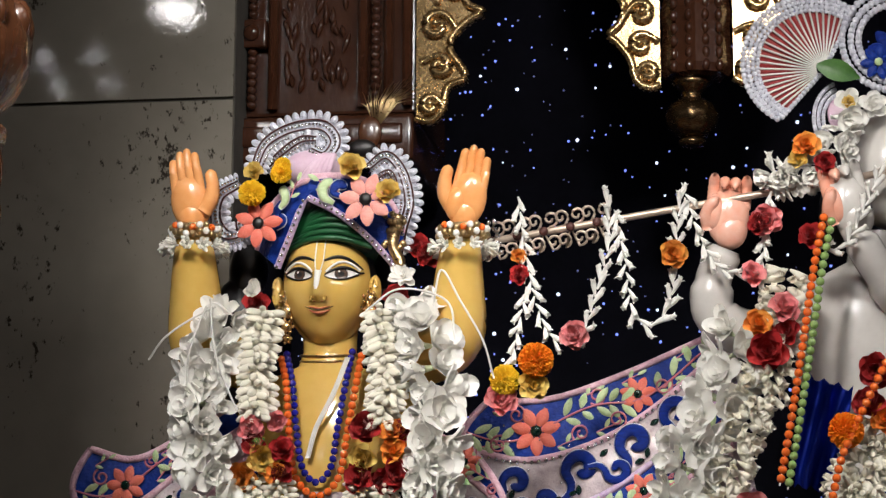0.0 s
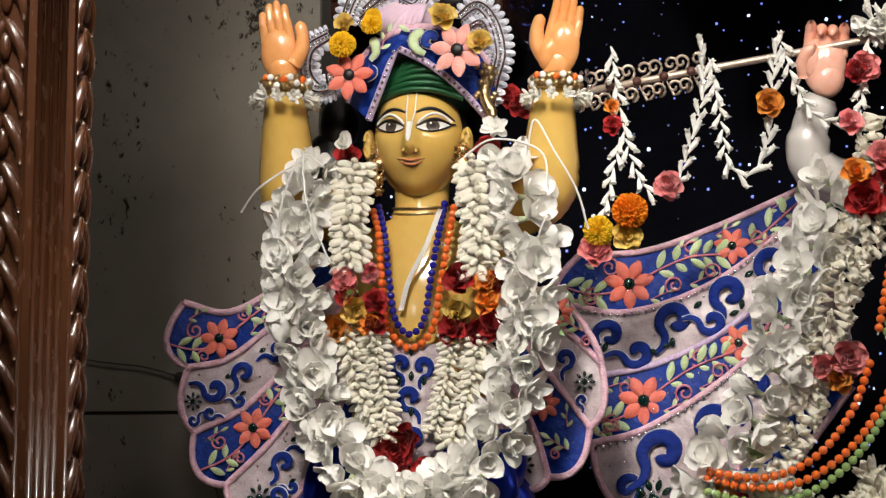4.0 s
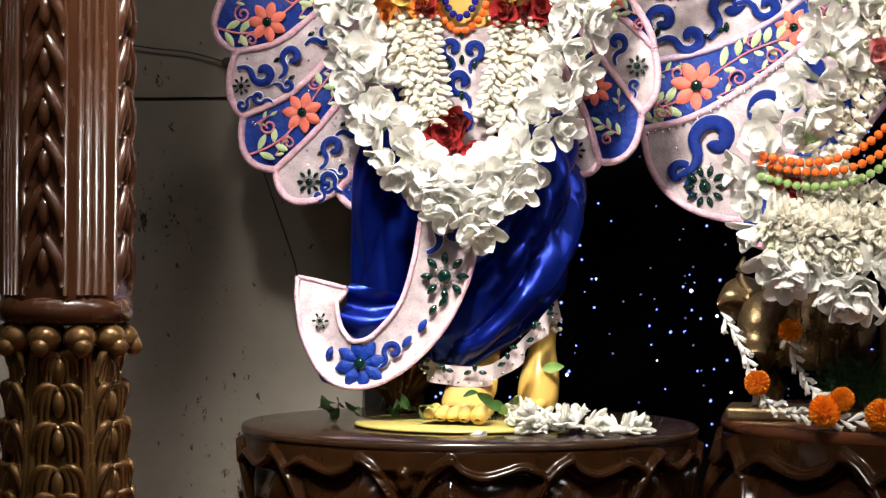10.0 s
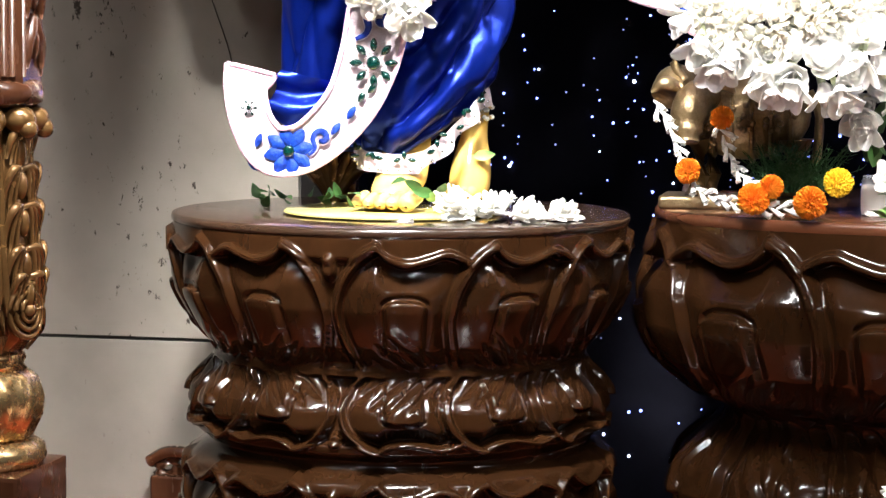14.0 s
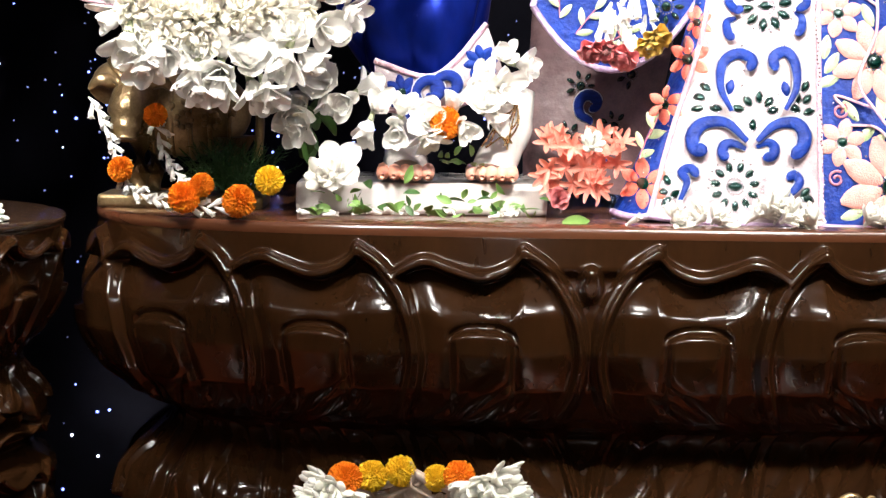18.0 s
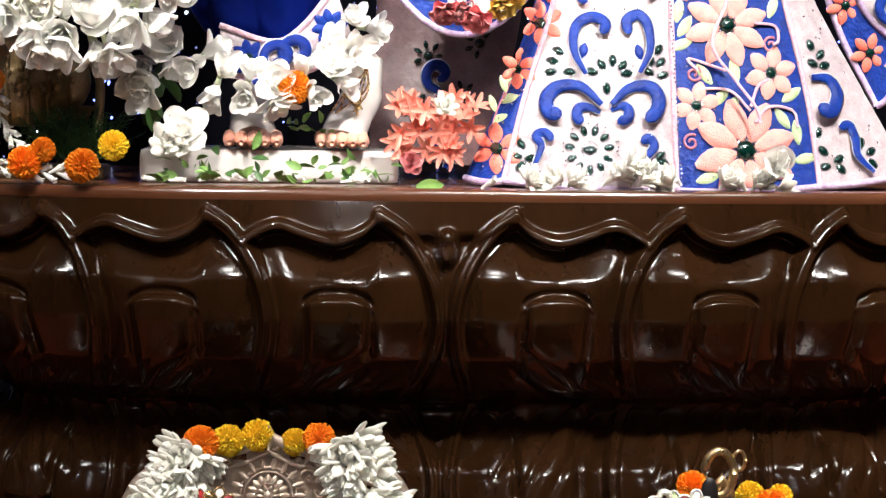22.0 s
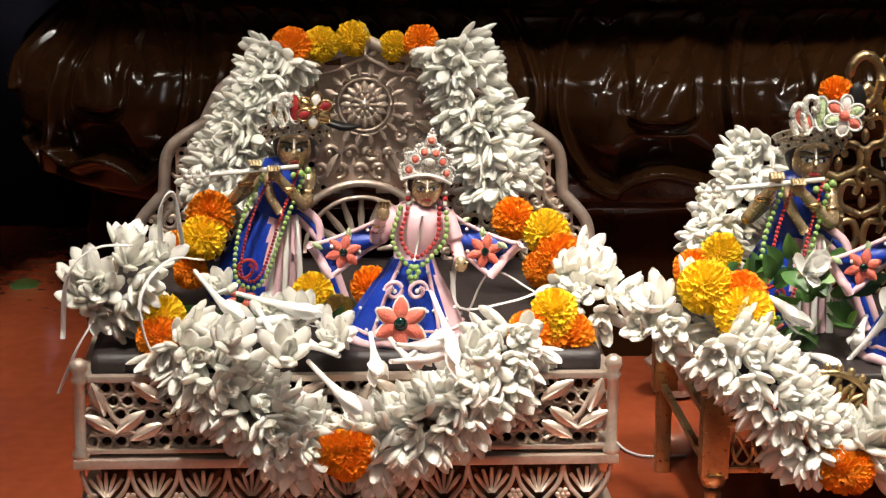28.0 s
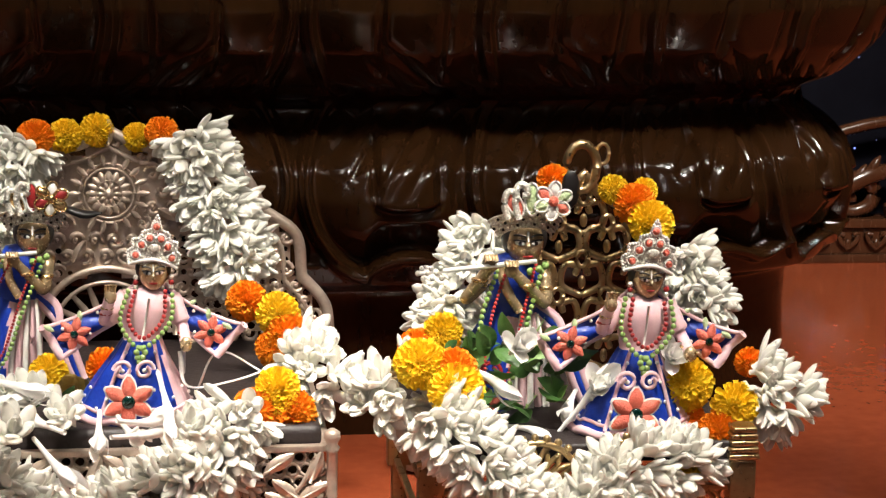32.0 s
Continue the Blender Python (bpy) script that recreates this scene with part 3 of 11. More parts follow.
for k in range(6):
    a = k * math.pi / 3 - math.pi / 2 + 0.25
    for z, span, drop in ((1.412, 0.30, 0.030), (1.372, 0.40, 0.046), (1.325, 0.42, 0.052), (1.272, 0.42, 0.050), (1.236, 0.34, 0.030)):
        for side in (-1, 1):
            for strand, (reach, low, fat) in enumerate(((1.0, 1.0, 0.0046), (0.74, 1.25, 0.0036), (0.46, 1.35, 0.0030))):
                line = []
                for i in range(9):
                    q = i / 8
                    zz = z + 0.012 * math.sin(q * 2.6) - drop * low * q ** 2.2
                    rr = vase_r(zz) + 0.003 + 0.009 * math.sin(q * math.pi) * (1.0 - 0.2 * strand)
                    aa = a + side * (0.02 + span * reach * math.sin(q * 1.5))
                    line.append((PX + rr * math.cos(aa), PY + rr * math.sin(aa), zz))
                tube(bm, line, [0.0016 + fat * math.sin(math.pi * (0.12 + 0.86 * i / 8)) for i in range(9)], 7)
        rr = vase_r(z - 0.012) + 0.004
        blob(bm, (PX + rr * math.cos(a), PY + rr * math.sin(a), z - 0.018), (0.009, 0.009, 0.018), u=10, v=7)
    rr = 0.080
    for r2, th in ((0.034, 0.0042), (0.024, 0.0040), (0.014, 0.0034)):
        line = [(PX + rr * math.cos(a + r2 / rr * math.cos(w)), PY + rr * math.sin(a + r2 / rr * math.cos(w)), 1.198 + r2 * math.sin(w)) for w in np.linspace(0, 6.283, 24)]
        tube(bm, line, th, 7)
    blob(bm, (PX + rr * math.cos(a), PY + rr * math.sin(a), 1.198), (0.009, 0.009, 0.009), u=10, v=7)
    b3 = a + math.pi / 6
    for off in (-0.055, 0.055):
        tube(bm, [(PX + q * math.cos(b3 + off), PY + q * math.sin(b3 + off), z) for q, z in ((0.062, 1.43), (0.069, 1.36), (0.074, 1.28), (0.081, 1.22), (0.078, 1.17), (0.06, 1.145))], [0.0040, 0.0048, 0.0052, 0.0056, 0.0048, 0.003], 8)
part("leaf_vase", bm, M["bronzegilt"], pillar, "worn gilded acanthus vase")
bm = bmesh.new()
lathe(bm, [(0.056, 1.142), (0.060, 1.134), (0.056, 1.126), (0.06, 1.12)], 32, (PX, PY, 0))
lathe(bm, [(0.055, 1.122), (0.072, 1.11), (0.080, 1.085), (0.078, 1.06), (0.066, 1.035), (0.06, 1.03)], 60, (PX, PY, 0), 0, lambda a, r, z: r * (1 + 0.05 * abs(math.sin(a * 6)) - 0.02))
lathe(bm, [(0.07, 1.03), (0.082, 1.022), (0.085, 1.008), (0.078, 0.995)], 32, (PX, PY, 0))
part("gilt_bulb", bm, M["gold"], pillar, "gilded ribbed bulb")
bm = bmesh.new()
box(bm, (PX - 0.10, PY - 0.10, FLOOR), (PX + 0.10, PY + 0.10, 0.93), 0, 0.006)
box(bm, (PX - 0.085, PY - 0.085, 0.93), (PX + 0.085, PY + 0.085, 0.997), 0, 0.006)
part("plinth", bm, M["pillarwood"], pillar, "", False)
bm = bmesh.new()
lathe(bm, [(0.075, 2.30), (0.09, 2.31), (0.092, 2.325), (0.08, 2.338), (0.078, 2.35), (0.095, 2.37), (0.112, 2.41), (0.113, 2.45), (0.10, 2.49), (0.09, 2.52), (0.105, 2.55), (0.12, 2.60), (0.12, 3.4)], 48, (PX, PY, 0), 0, lambda a, r, z: r * (1 + (0.07 * abs(math.sin(a * 6 + 14 * (z - 2.3))) if 2.35 < z < 2.5 else 0)))
for k in range(12):
    a = k * math.pi / 6
    blob(bm, (PX + 0.105 * math.cos(a), PY + 0.105 * math.sin(a), 2.47), (0.02, 0.02, 0.03), u=8, v=6)
part("capital", bm, M["pillarwood"], pillar, "dark carved bud capital")

# ---- cloth, metal and flower materials ----
M["skin"] = surface("glossy_yellow_enamel", (0.60, 0.375, 0.085), (0.68, 0.45, 0.125), 8, 0.12, coat=0.5, sub=0.05, rvar=0.04)
M["plateyellow"] = surface("pale_yellow_enamel", (0.52, 0.42, 0.11), (0.62, 0.52, 0.17), 14, 0.2, coat=0.3)
M["palm"] = surface("glossy_orange_enamel", (0.80, 0.33, 0.10), (0.86, 0.42, 0.17), 14, 0.2, coat=0.5, rvar=0.04)
M["marble"] = surface("polished_white_marble", (0.52, 0.49, 0.46), (0.62, 0.59, 0.56), 9, 0.22, coat=0.3)
M["rosyskin"] = surface("pink_tinted_marble", (0.74, 0.27, 0.16), (0.80, 0.48, 0.38), 11, 0.2, coat=0.3)
M["hair"] = surface("black_lacquer", (0.006, 0.005, 0.005), (0.012, 0.010, 0.010), 30, 0.4)
M["enamelwhite"] = surface("white_enamel", (0.80, 0.77, 0.72), (0.84, 0.82, 0.78), 10, 0.15, coat=0.4)
M["lip"] = surface("red_brown_enamel", (0.42, 0.13, 0.06), (0.50, 0.17, 0.08), 20, 0.22)
M["satin"] = surface("royal_blue_satin", (0.002, 0.008, 0.16), (0.008, 0.028, 0.34), 5, 0.30, metal=0.75, spec=0.42, bump=0.35, bscale=24, stretch=(1.6, 1.6, 0.8), rvar=0.05)
M["bluethread"] = surface("blue_embroidered_silk", (0.004, 0.016, 0.15), (0.010, 0.046, 0.33), 60, 0.42, sheen=0.02, bump=0.9, bscale=110, spec=0.2)
M["pinksilk"] = surface("pale_pink_crinkled_silk", (0.34, 0.27, 0.29), (0.60, 0.51, 0.525), 48, 0.30, sheen=0.15, bump=1.0, bscale=42)
M["border"] = surface("pink_braid", (0.62, 0.30, 0.41), (0.86, 0.62, 0.69), 110, 0.4, bump=0.8, bscale=260)
M["violetborder"] = surface("violet_silver_braid", (0.42, 0.24, 0.50), (0.72, 0.62, 0.74), 120, 0.35, metal=0.2, bump=0.5, bscale=300)
M["navy"] = surface("navy_thread", (0.003, 0.012, 0.13), (0.007, 0.034, 0.30), 90, 0.38, spec=0.2, bump=0.5, bscale=420, stretch=(1, 1, 3))
M["coral"] = surface("coral_thread", (0.72, 0.12, 0.075), (0.84, 0.24, 0.17), 60, 0.45, sheen=0.06, bump=0.5, bscale=420)
M["palecoral"] = surface("pale_coral_thread", (0.80, 0.28, 0.24), (0.86, 0.44, 0.38), 60, 0.45, sheen=0.06, bump=0.5, bscale=420)
M["leafthread"] = surface("pale_green_thread", (0.40, 0.55, 0.24), (0.64, 0.75, 0.48), 70, 0.45, sheen=0.06, bump=0.5, bscale=420)
M["vine"] = surface("rose_thread", (0.55, 0.14, 0.20), (0.66, 0.26, 0.32), 70, 0.5)
M["gem"] = surface("dark_green_cut_glass", (0.001, 0.006, 0.005), (0.002, 0.030, 0.022), 160, 0.05, spec=0.9, rvar=0.03)
M["spark"] = surface("silver_sequin", (0.75, 0.75, 0.80), (0.9, 0.9, 0.95), 90, 0.12, metal=0.9)
M["silver"] = surface("aged_silver", (0.44, 0.34, 0.27), (0.70, 0.58, 0.48), 30, 0.36, metal=0.62, bump=0.2, bscale=110)
M["silverbead"] = surface("silver_thread_lace", (0.46, 0.46, 0.56), (0.84, 0.84, 0.90), 90, 0.32, metal=0.2, bump=0.8, bscale=200)
M["brass"] = surface("old_brass", (0.40, 0.28, 0.13), (0.64, 0.48, 0.26), 22, 0.30, metal=0.95, bump=0.12, bscale=80)
M["cowbrass"] = surface("dull_chased_brass", (0.20, 0.135, 0.065), (0.40, 0.29, 0.155), 34, 0.36, metal=0.85, bump=0.5, bscale=120)
M["greencloth"] = surface("dark_green_silk", (0.003, 0.035, 0.010), (0.008, 0.10, 0.028), 30, 0.4, sheen=0.06, bump=0.3, bscale=60, stretch=(0.4, 1, 3))
M["lilac"] = surface("lilac_silk", (0.60, 0.40, 0.52), (0.72, 0.54, 0.64), 30, 0.45, bump=0.3)
M["redcloth"] = surface("deep_red_velvet", (0.20, 0.012, 0.014), (0.36, 0.03, 0.03), 40, 0.6, sheen=0.06, bump=0.3)
M["bead_orange"] = surface("orange_glass_bead", (0.80, 0.13, 0.015), (0.86, 0.18, 0.03), 60, 0.16, coat=0.5)
M["bead_blue"] = surface("blue_glass_bead", (0.012, 0.012, 0.20), (0.02, 0.02, 0.30), 60, 0.14, coat=0.5)
M["bead_green"] = surface("green_glass_bead", (0.20, 0.34, 0.09), (0.32, 0.46, 0.16), 60, 0.18, coat=0.5)
M["white"] = surface("white_petal", (0.92, 0.90, 0.85), (0.96, 0.95, 0.92), 50, 0.5, rand=0.03, bump=0.04, bscale=60, trans=0.20)
M["tubewhite"] = surface("white_tuberose_petal", (0.90, 0.88, 0.81), (0.95, 0.94, 0.88), 60, 0.45, rand=0.03, bump=0.03, bscale=90, trans=0.32)
M["cream"] = surface("cream_petal", (0.88, 0.83, 0.70), (0.94, 0.91, 0.82), 50, 0.5, rand=0.05, bump=0.04, bscale=60, trans=0.18)
M["marigold"] = surface("orange_marigold_petal", (0.90, 0.24, 0.006), (0.97, 0.42, 0.014), 80, 0.6, rand=0.10, bump=0.3, bscale=200, trans=0.2)
M["yellowgold"] = surface("yellow_marigold_petal", (0.94, 0.60, 0.012), (0.98, 0.78, 0.05), 80, 0.6, rand=0.08, bump=0.3, bscale=200, trans=0.2)
M["redrose"] = surface("red_rose_petal", (0.26, 0.008, 0.012), (0.50, 0.030, 0.028), 40, 0.5, sheen=0.06, rand=0.2)
M["pinkrose"] = surface("pink_rose_petal", (0.68, 0.15, 0.18), (0.82, 0.36, 0.34), 40, 0.5, sheen=0.2, rand=0.15)
M["orangerose"] = surface("orange_rose_petal", (0.76, 0.20, 0.03), (0.86, 0.46, 0.08), 40, 0.5, rand=0.2)
M["yellowpetal"] = surface("dry_yellow_petal", (0.66, 0.42, 0.06), (0.78, 0.60, 0.20), 40, 0.5, rand=0.1)
M["leaf"] = surface("green_leaf", (0.030, 0.085, 0.018), (0.070, 0.16, 0.035), 40, 0.4, rand=0.3, bump=0.3, bscale=90)
M["freshleaf"] = surface("light_green_leaf", (0.12, 0.25, 0.05), (0.22, 0.36, 0.10), 40, 0.45, rand=0.2)
M["palegreen"] = surface("pale_green_petal", (0.42, 0.48, 0.28), (0.58, 0.62, 0.42), 40, 0.5, rand=0.1)
M["fern"] = surface("feathery_dark_green", (0.012, 0.055, 0.010), (0.035, 0.11, 0.022), 60, 0.6)
M["coralpetal"] = surface("coral_petal", (0.86, 0.25, 0.17), (0.92, 0.48, 0.38), 40, 0.5, rand=0.15, trans=0.3)
# mauve silk; the shade between the skirts is put into its colour
M["mauve"] = surface("shaded_mauve_silk", (0.10, 0.055, 0.060), (0.20, 0.11, 0.115), 40, 0.35, bump=0.4, bscale=60)
M["thread"] = surface("white_cotton_thread", (0.70, 0.68, 0.64), (0.80, 0.78, 0.74), 90, 0.7)


# ---- flower meshes, shared by all their copies (each points along +z, base at the origin) ----
def petal(bm, yaw, tilt, length, width, cup=0.25, mi=0, base=(0, 0, 0), tip=0.15, n=4, curl_back=0.0, sharp=0.0):
    """One curved petal: yaw round z, tilt from the z axis."""
    rot = Matrix.Rotation(yaw, 3, "Z") @ Matrix.Rotation(tilt, 3, "Y")
    rows = []
    for i in range(n + 1):
        q = i / n
        w = width * max(0.28, math.sqrt(max(0.0, 1 - ((q - 0.58) / 0.60) ** 2))) * (1 if q < 0.99 else tip + 0.25)
        if sharp:
            w = width * max(0.015, math.sin(math.pi * (0.10 + 0.895 * q ** 0.9))) ** sharp
        row = []
        for s in (-1, -0.35, 0.35, 1):
            x = cup * width * (s * s) * -1 + curl_back * length * q * q
            row.append(Vector(base) + rot @ Vector((x, s * w * 0.5, length * q)))
        rows.append(row)
    grid(bm, rows, mi=mi)


def spoon(bm, yaw, tilt, length, width, cup=0.3, roll=0.0, mi=0, base=(0, 0, 0), n=7, point=0.0, wave=0.0):
    """A smooth broad petal: rounded outline, hollow like a spoon, its tip rolled back by roll."""
    rot = Matrix.Rotation(yaw, 3, "Z") @ Matrix.Rotation(tilt, 3, "Y")
    rows, at, ang = [], Vector((0, 0, 0)), -0.35 * roll
    for i in range(n + 1):
        q = math.sin(0.5 * math.pi * i / n) ** 1.15
        e = 2 * q ** (1.25 - 0.5 * point) - 1
        w = width * max(0.34 * (1 - q), (1 - abs(e) ** (2.6 - 1.2 * point)) ** 0.5 if i < n else 0.16)
        row = []
        for j in range(7):
            v = -1 + j / 3
            hollow = -cup * width * 0.55 * v * v * math.sin(math.pi * (0.12 + 0.76 * q)) + wave * width * 0.10 * math.sin(5 * v + 7 * q) * q
            row.append(Vector(base) + rot @ (at + Vector((hollow * math.cos(ang), v * w * 0.5, -hollow * math.sin(ang)))))
        rows.append(row)
        ahead = math.sin(0.5 * math.pi * min(n, i + 1) / n) ** 1.15 - q
        ang += roll * (0.35 + 1.5 * q) * ahead
        at = at + Vector((math.sin(ang), 0, math.cos(ang))) * length * ahead
    grid(bm, rows, mi=mi)


def mesh_of(name, mats, build):
    bm = bmesh.new()
    build(bm)
    return finish(bm, name, mats)


def make_tuberose(bm, seed=0):
    """A double tuberose: plump oval petals, half closed, from a narrow tube."""
    r = random.Random(seed)
    tube(bm, [(0, 0, 0), (0, 0, 0.008), (0, 0, 0.015)], [0.0030, 0.0042, 0.0075], 6)
    for ring, (n, tilt, ln, w) in enumerate(((6, 0.66, 0.0350, 0.0074), (5, 0.36, 0.0335, 0.0070), (3, 0.12, 0.0280, 0.0058))):
        for k in range(n):
            az, tl, le = 2 * math.pi * (k + 0.5 * ring) / n + r.uniform(-.2, .2), tilt + r.uniform(-.2, .2), ln * r.uniform(.84, 1.1)
            pts, at, ang = [], Vector((0, 0, 0.008)), tl * 1.05
            for q in range(6):
                pts.append(at.copy())
                at = at + Vector((math.sin(ang) * math.cos(az), math.sin(ang) * math.sin(az), math.cos(ang))) * le * (0.24, 0.24, 0.24, 0.20, 0.10, 0)[q]
                ang -= tl * 0.05
            tube(bm, pts, [w * 0.42, w * 0.80, w * 1.05, w * 1.0, w * 0.66, w * 0.13], 7, 0, True, 0.40)


def make_star(bm, seed=0):
    """A small blossom of narrow pointed petals."""
    r = random.Random(seed)
    for k in range(6):
        spoon(bm, k * 1.047 + r.uniform(-.2, .2), 1.05 + r.uniform(-.3, .2), 0.030 * r.uniform(.85, 1.1), 0.0105, 0.4, 0.3, 0, (0, 0, 0.002), 4, 0.5)


def make_floret(bm, seed=0):
    """A slender white trumpet whose lobes part at the mouth."""
    r = random.Random(seed)
    b0 = r.uniform(.001, .004)
    tube(bm, [(0, 0, -0.002), (b0 * 0.2, 0, 0.008), (b0 * 0.5, 0, 0.017), (b0, 0, 0.024), (b0 * 1.3, 0, 0.029)], [0.0022, 0.0036, 0.0052, 0.0062, 0.0050], 8)
    for k in range(5):
        spoon(bm, k * 1.257 + r.uniform(-.3, .3), 0.26 + r.uniform(-.15, .25), 0.0195 * r.uniform(.85, 1.15), 0.0092, 0.55, r.uniform(-.2, .8), 0, (b0 * 0.8, 0, 0.018), 4, 0.12)


def make_plumpbud(bm, seed=0):
    """A smooth plump closed bud, bent a little, one petal laid over it."""
    r = random.Random(seed)
    b0 = r.uniform(-.003, .003)
    tube(bm, [(0, 0, -0.004), (b0 * 0.2, 0, 0.005), (b0 * 0.5, 0, 0.014), (b0, 0, 0.022), (b0 * 1.5, 0, 0.029), (b0 * 2, 0, 0.034), (b0 * 2.2, 0, 0.0362)], [0.0046, 0.0062, 0.0076, 0.0080, 0.0066, 0.0036, 0.0008], 9)
    for k in range(2):
        spoon(bm, k * 2.6 + r.uniform(-.5, .5), 0.10, 0.030 * r.uniform(.85, 1.05), 0.0135, 0.75, r.uniform(-.2, .25), 0, (b0 * 0.3, 0, 0.005), 5, 0.35)


def make_curlbud(bm, seed=0):
    """A bent cream floret with two rolled lobes."""
    r = random.Random(seed)
    tube(bm, [(0, 0, 0), (0.001, 0, 0.006), (0.003, 0, 0.013), (0.007, 0, 0.020), (0.012, 0, 0.0245), (0.017, 0, 0.026)], [0.0035, 0.0058, 0.0072, 0.0070, 0.0050, 0.0014], 9)
    for k in range(2):
        spoon(bm, math.pi * k + 1.57 + r.uniform(-.4, .4), 0.6 + r.uniform(-.2, .3), 0.019, 0.0125, 0.5, 0.7, 0, (0.003, 0, 0.010), 5)


def make_whitebloom(bm, seed=0):
    """A white bloom: by turns a full double, a half-closed cup, an open star."""
    r = random.Random(seed)
    rings = (((5, 1.05, 0.042, 0.031), (4, 0.62, 0.039, 0.029), (3, 0.24, 0.032, 0.023)), ((4, 0.52, 0.044, 0.036), (3, 0.24, 0.042, 0.032)),
             ((6, 1.12, 0.046, 0.024), (5, 0.68, 0.042, 0.022), (3, 0.26, 0.030, 0.017)), ((5, 0.92, 0.043, 0.034), (3, 0.46, 0.040, 0.031), (2, 0.16, 0.034, 0.024)))[seed % 4]
    for ring, (n, tilt, ln, w) in enumerate(rings):
        for k in range(n):
            spoon(bm, 2 * math.pi * (k + 0.5 * ring) / n + r.uniform(-.25, .25), tilt + r.uniform(-.2, .2), ln * r.uniform(.82, 1.12), w * r.uniform(.85, 1.1), 0.42, r.uniform(-.7, .5), 0, (0, 0, 0.003), 8, r.uniform(0, .12) if seed % 4 != 2 else 0.30, r.uniform(0, .5))


def make_longbloom(bm, seed=0):
    """A white bloom with longer hanging petals and a green throat."""
    r = random.Random(seed)
    for k in range(6):
        spoon(bm, k * 1.047 + r.uniform(-.3, .3), 0.58 + r.uniform(-.3, .3), 0.048 * r.uniform(.85, 1.1), 0.027 * r.uniform(.8, 1.1), 0.42, r.uniform(-.7, .4), 0, (0, 0, 0.004), 8, 0.18, r.uniform(0, .6))
    for k in range(3):
        spoon(bm, k * 2.1 + 0.4, 0.26, 0.037, 0.024, 0.5, 0.3, 0, (0, 0, 0.004), 7, 0.15)
    tube(bm, [(0, 0, -0.012), (0, 0, 0.006)], [0.003, 0.006], 6, 1)


def make_marigold(bm, seed=0, r0=0.024):
    r = random.Random(seed)
    blob(bm, (0, 0, r0 * 0.8), (r0 * 0.78, r0 * 0.78, r0 * 0.66), 0, 10, 7)
    count = 210
    for k in range(count):
        q = (k + 0.5) / count
        lat = math.acos(1 - 1.55 * q)
        yaw = k * 2.39996
        d = Vector((math.sin(lat) * math.cos(yaw), math.sin(lat) * math.sin(yaw), math.cos(lat) * 0.85))
        c = Vector((0, 0, r0 * 0.8)) + d * r0 * 0.70
        petal(bm, yaw + r.uniform(-.5, .5), lat * 0.85 + r.uniform(-.3, .3), r0 * r.uniform(.26, .38), r0 * 0.30, 0.5, 0, c, 0.9, 1, 0.0)


def make_rose(bm, seed=0):
    r = random.Random(seed)
    for ring, (n, tilt, ln, w) in enumerate(((5, 1.1, 0.027, 0.028), (5, 0.75, 0.026, 0.026), (4, 0.42, 0.024, 0.022), (3, 0.18, 0.022, 0.016), (2, 0.05, 0.02, 0.01))):
        for k in range(n):
            petal(bm, 2 * math.pi * (k + 0.37 * ring) / n + r.uniform(-.2, .2), tilt + r.uniform(-.12, .12), ln * r.uniform(.9, 1.1), w, 0.38, 0, (0, 0, 0.002), 0.7, 4, 0.12)


def make_leaf(bm, seed=0):
    rows = []
    for i in range(7):
        q = i / 6
        w = 0.011 * math.sin(math.pi * min(0.985, 0.05 + 0.93 * q)) ** 0.9
        rows.append([(s * w, -abs(s) * w * -0.25 - 0.012 * q * q, 0.042 * q) for s in (-1, -0.5, 0, 0.5, 1)])
    grid(bm, rows)


def make_bead(bm, seed=0):
    blob(bm, (0, 0, 0), (1, 1, 1), 0, 14, 9)


KIND = {}
for kind, build, mats, variants in (("tuberose", make_tuberose, ["tubewhite"], 4), ("floret", make_floret, ["white"], 4), ("curlbud", make_curlbud, ["cream"], 3), ("whitebloom", make_whitebloom, ["white"], 4),
                                    ("longbloom", make_longbloom, ["white", "palegreen"], 3), ("marigold_orange", make_marigold, ["marigold"], 3), ("marigold_yellow", make_marigold, ["yellowgold"], 3),
                                    ("rose_red", make_rose, ["redrose"], 3), ("rose_pink", make_rose, ["pinkrose"], 2), ("rose_orange", make_rose, ["orangerose"], 2), ("rose_yellow", make_rose, ["yellowpetal"], 2),
                                    ("leaf_dark", make_leaf, ["leaf"], 1), ("leaf_light", make_leaf, ["freshleaf"], 1), ("creambloom", make_tuberose, ["cream"], 2),
                                    ("bead_orange", make_bead, ["bead_orange"], 1), ("bead_blue", make_bead, ["bead_blue"], 1), ("bead_green", make_bead, ["bead_green"], 1), ("creambud", make_floret, ["cream"], 3), ("plumpbud", make_plumpbud, ["cream"], 4), ("redstar", make_star, ["coralpetal"], 3), ("bead_silver", make_bead, ["spark"], 1), ("bead_gold", make_bead, ["brass"], 1), ("bead_pearl", make_bead, ["enamelwhite"], 1)):
    KIND[kind] = [mesh_of(kind, [M[k] for k in mats], lambda bm, s=s: build(bm, s)) for s in range(variants)]
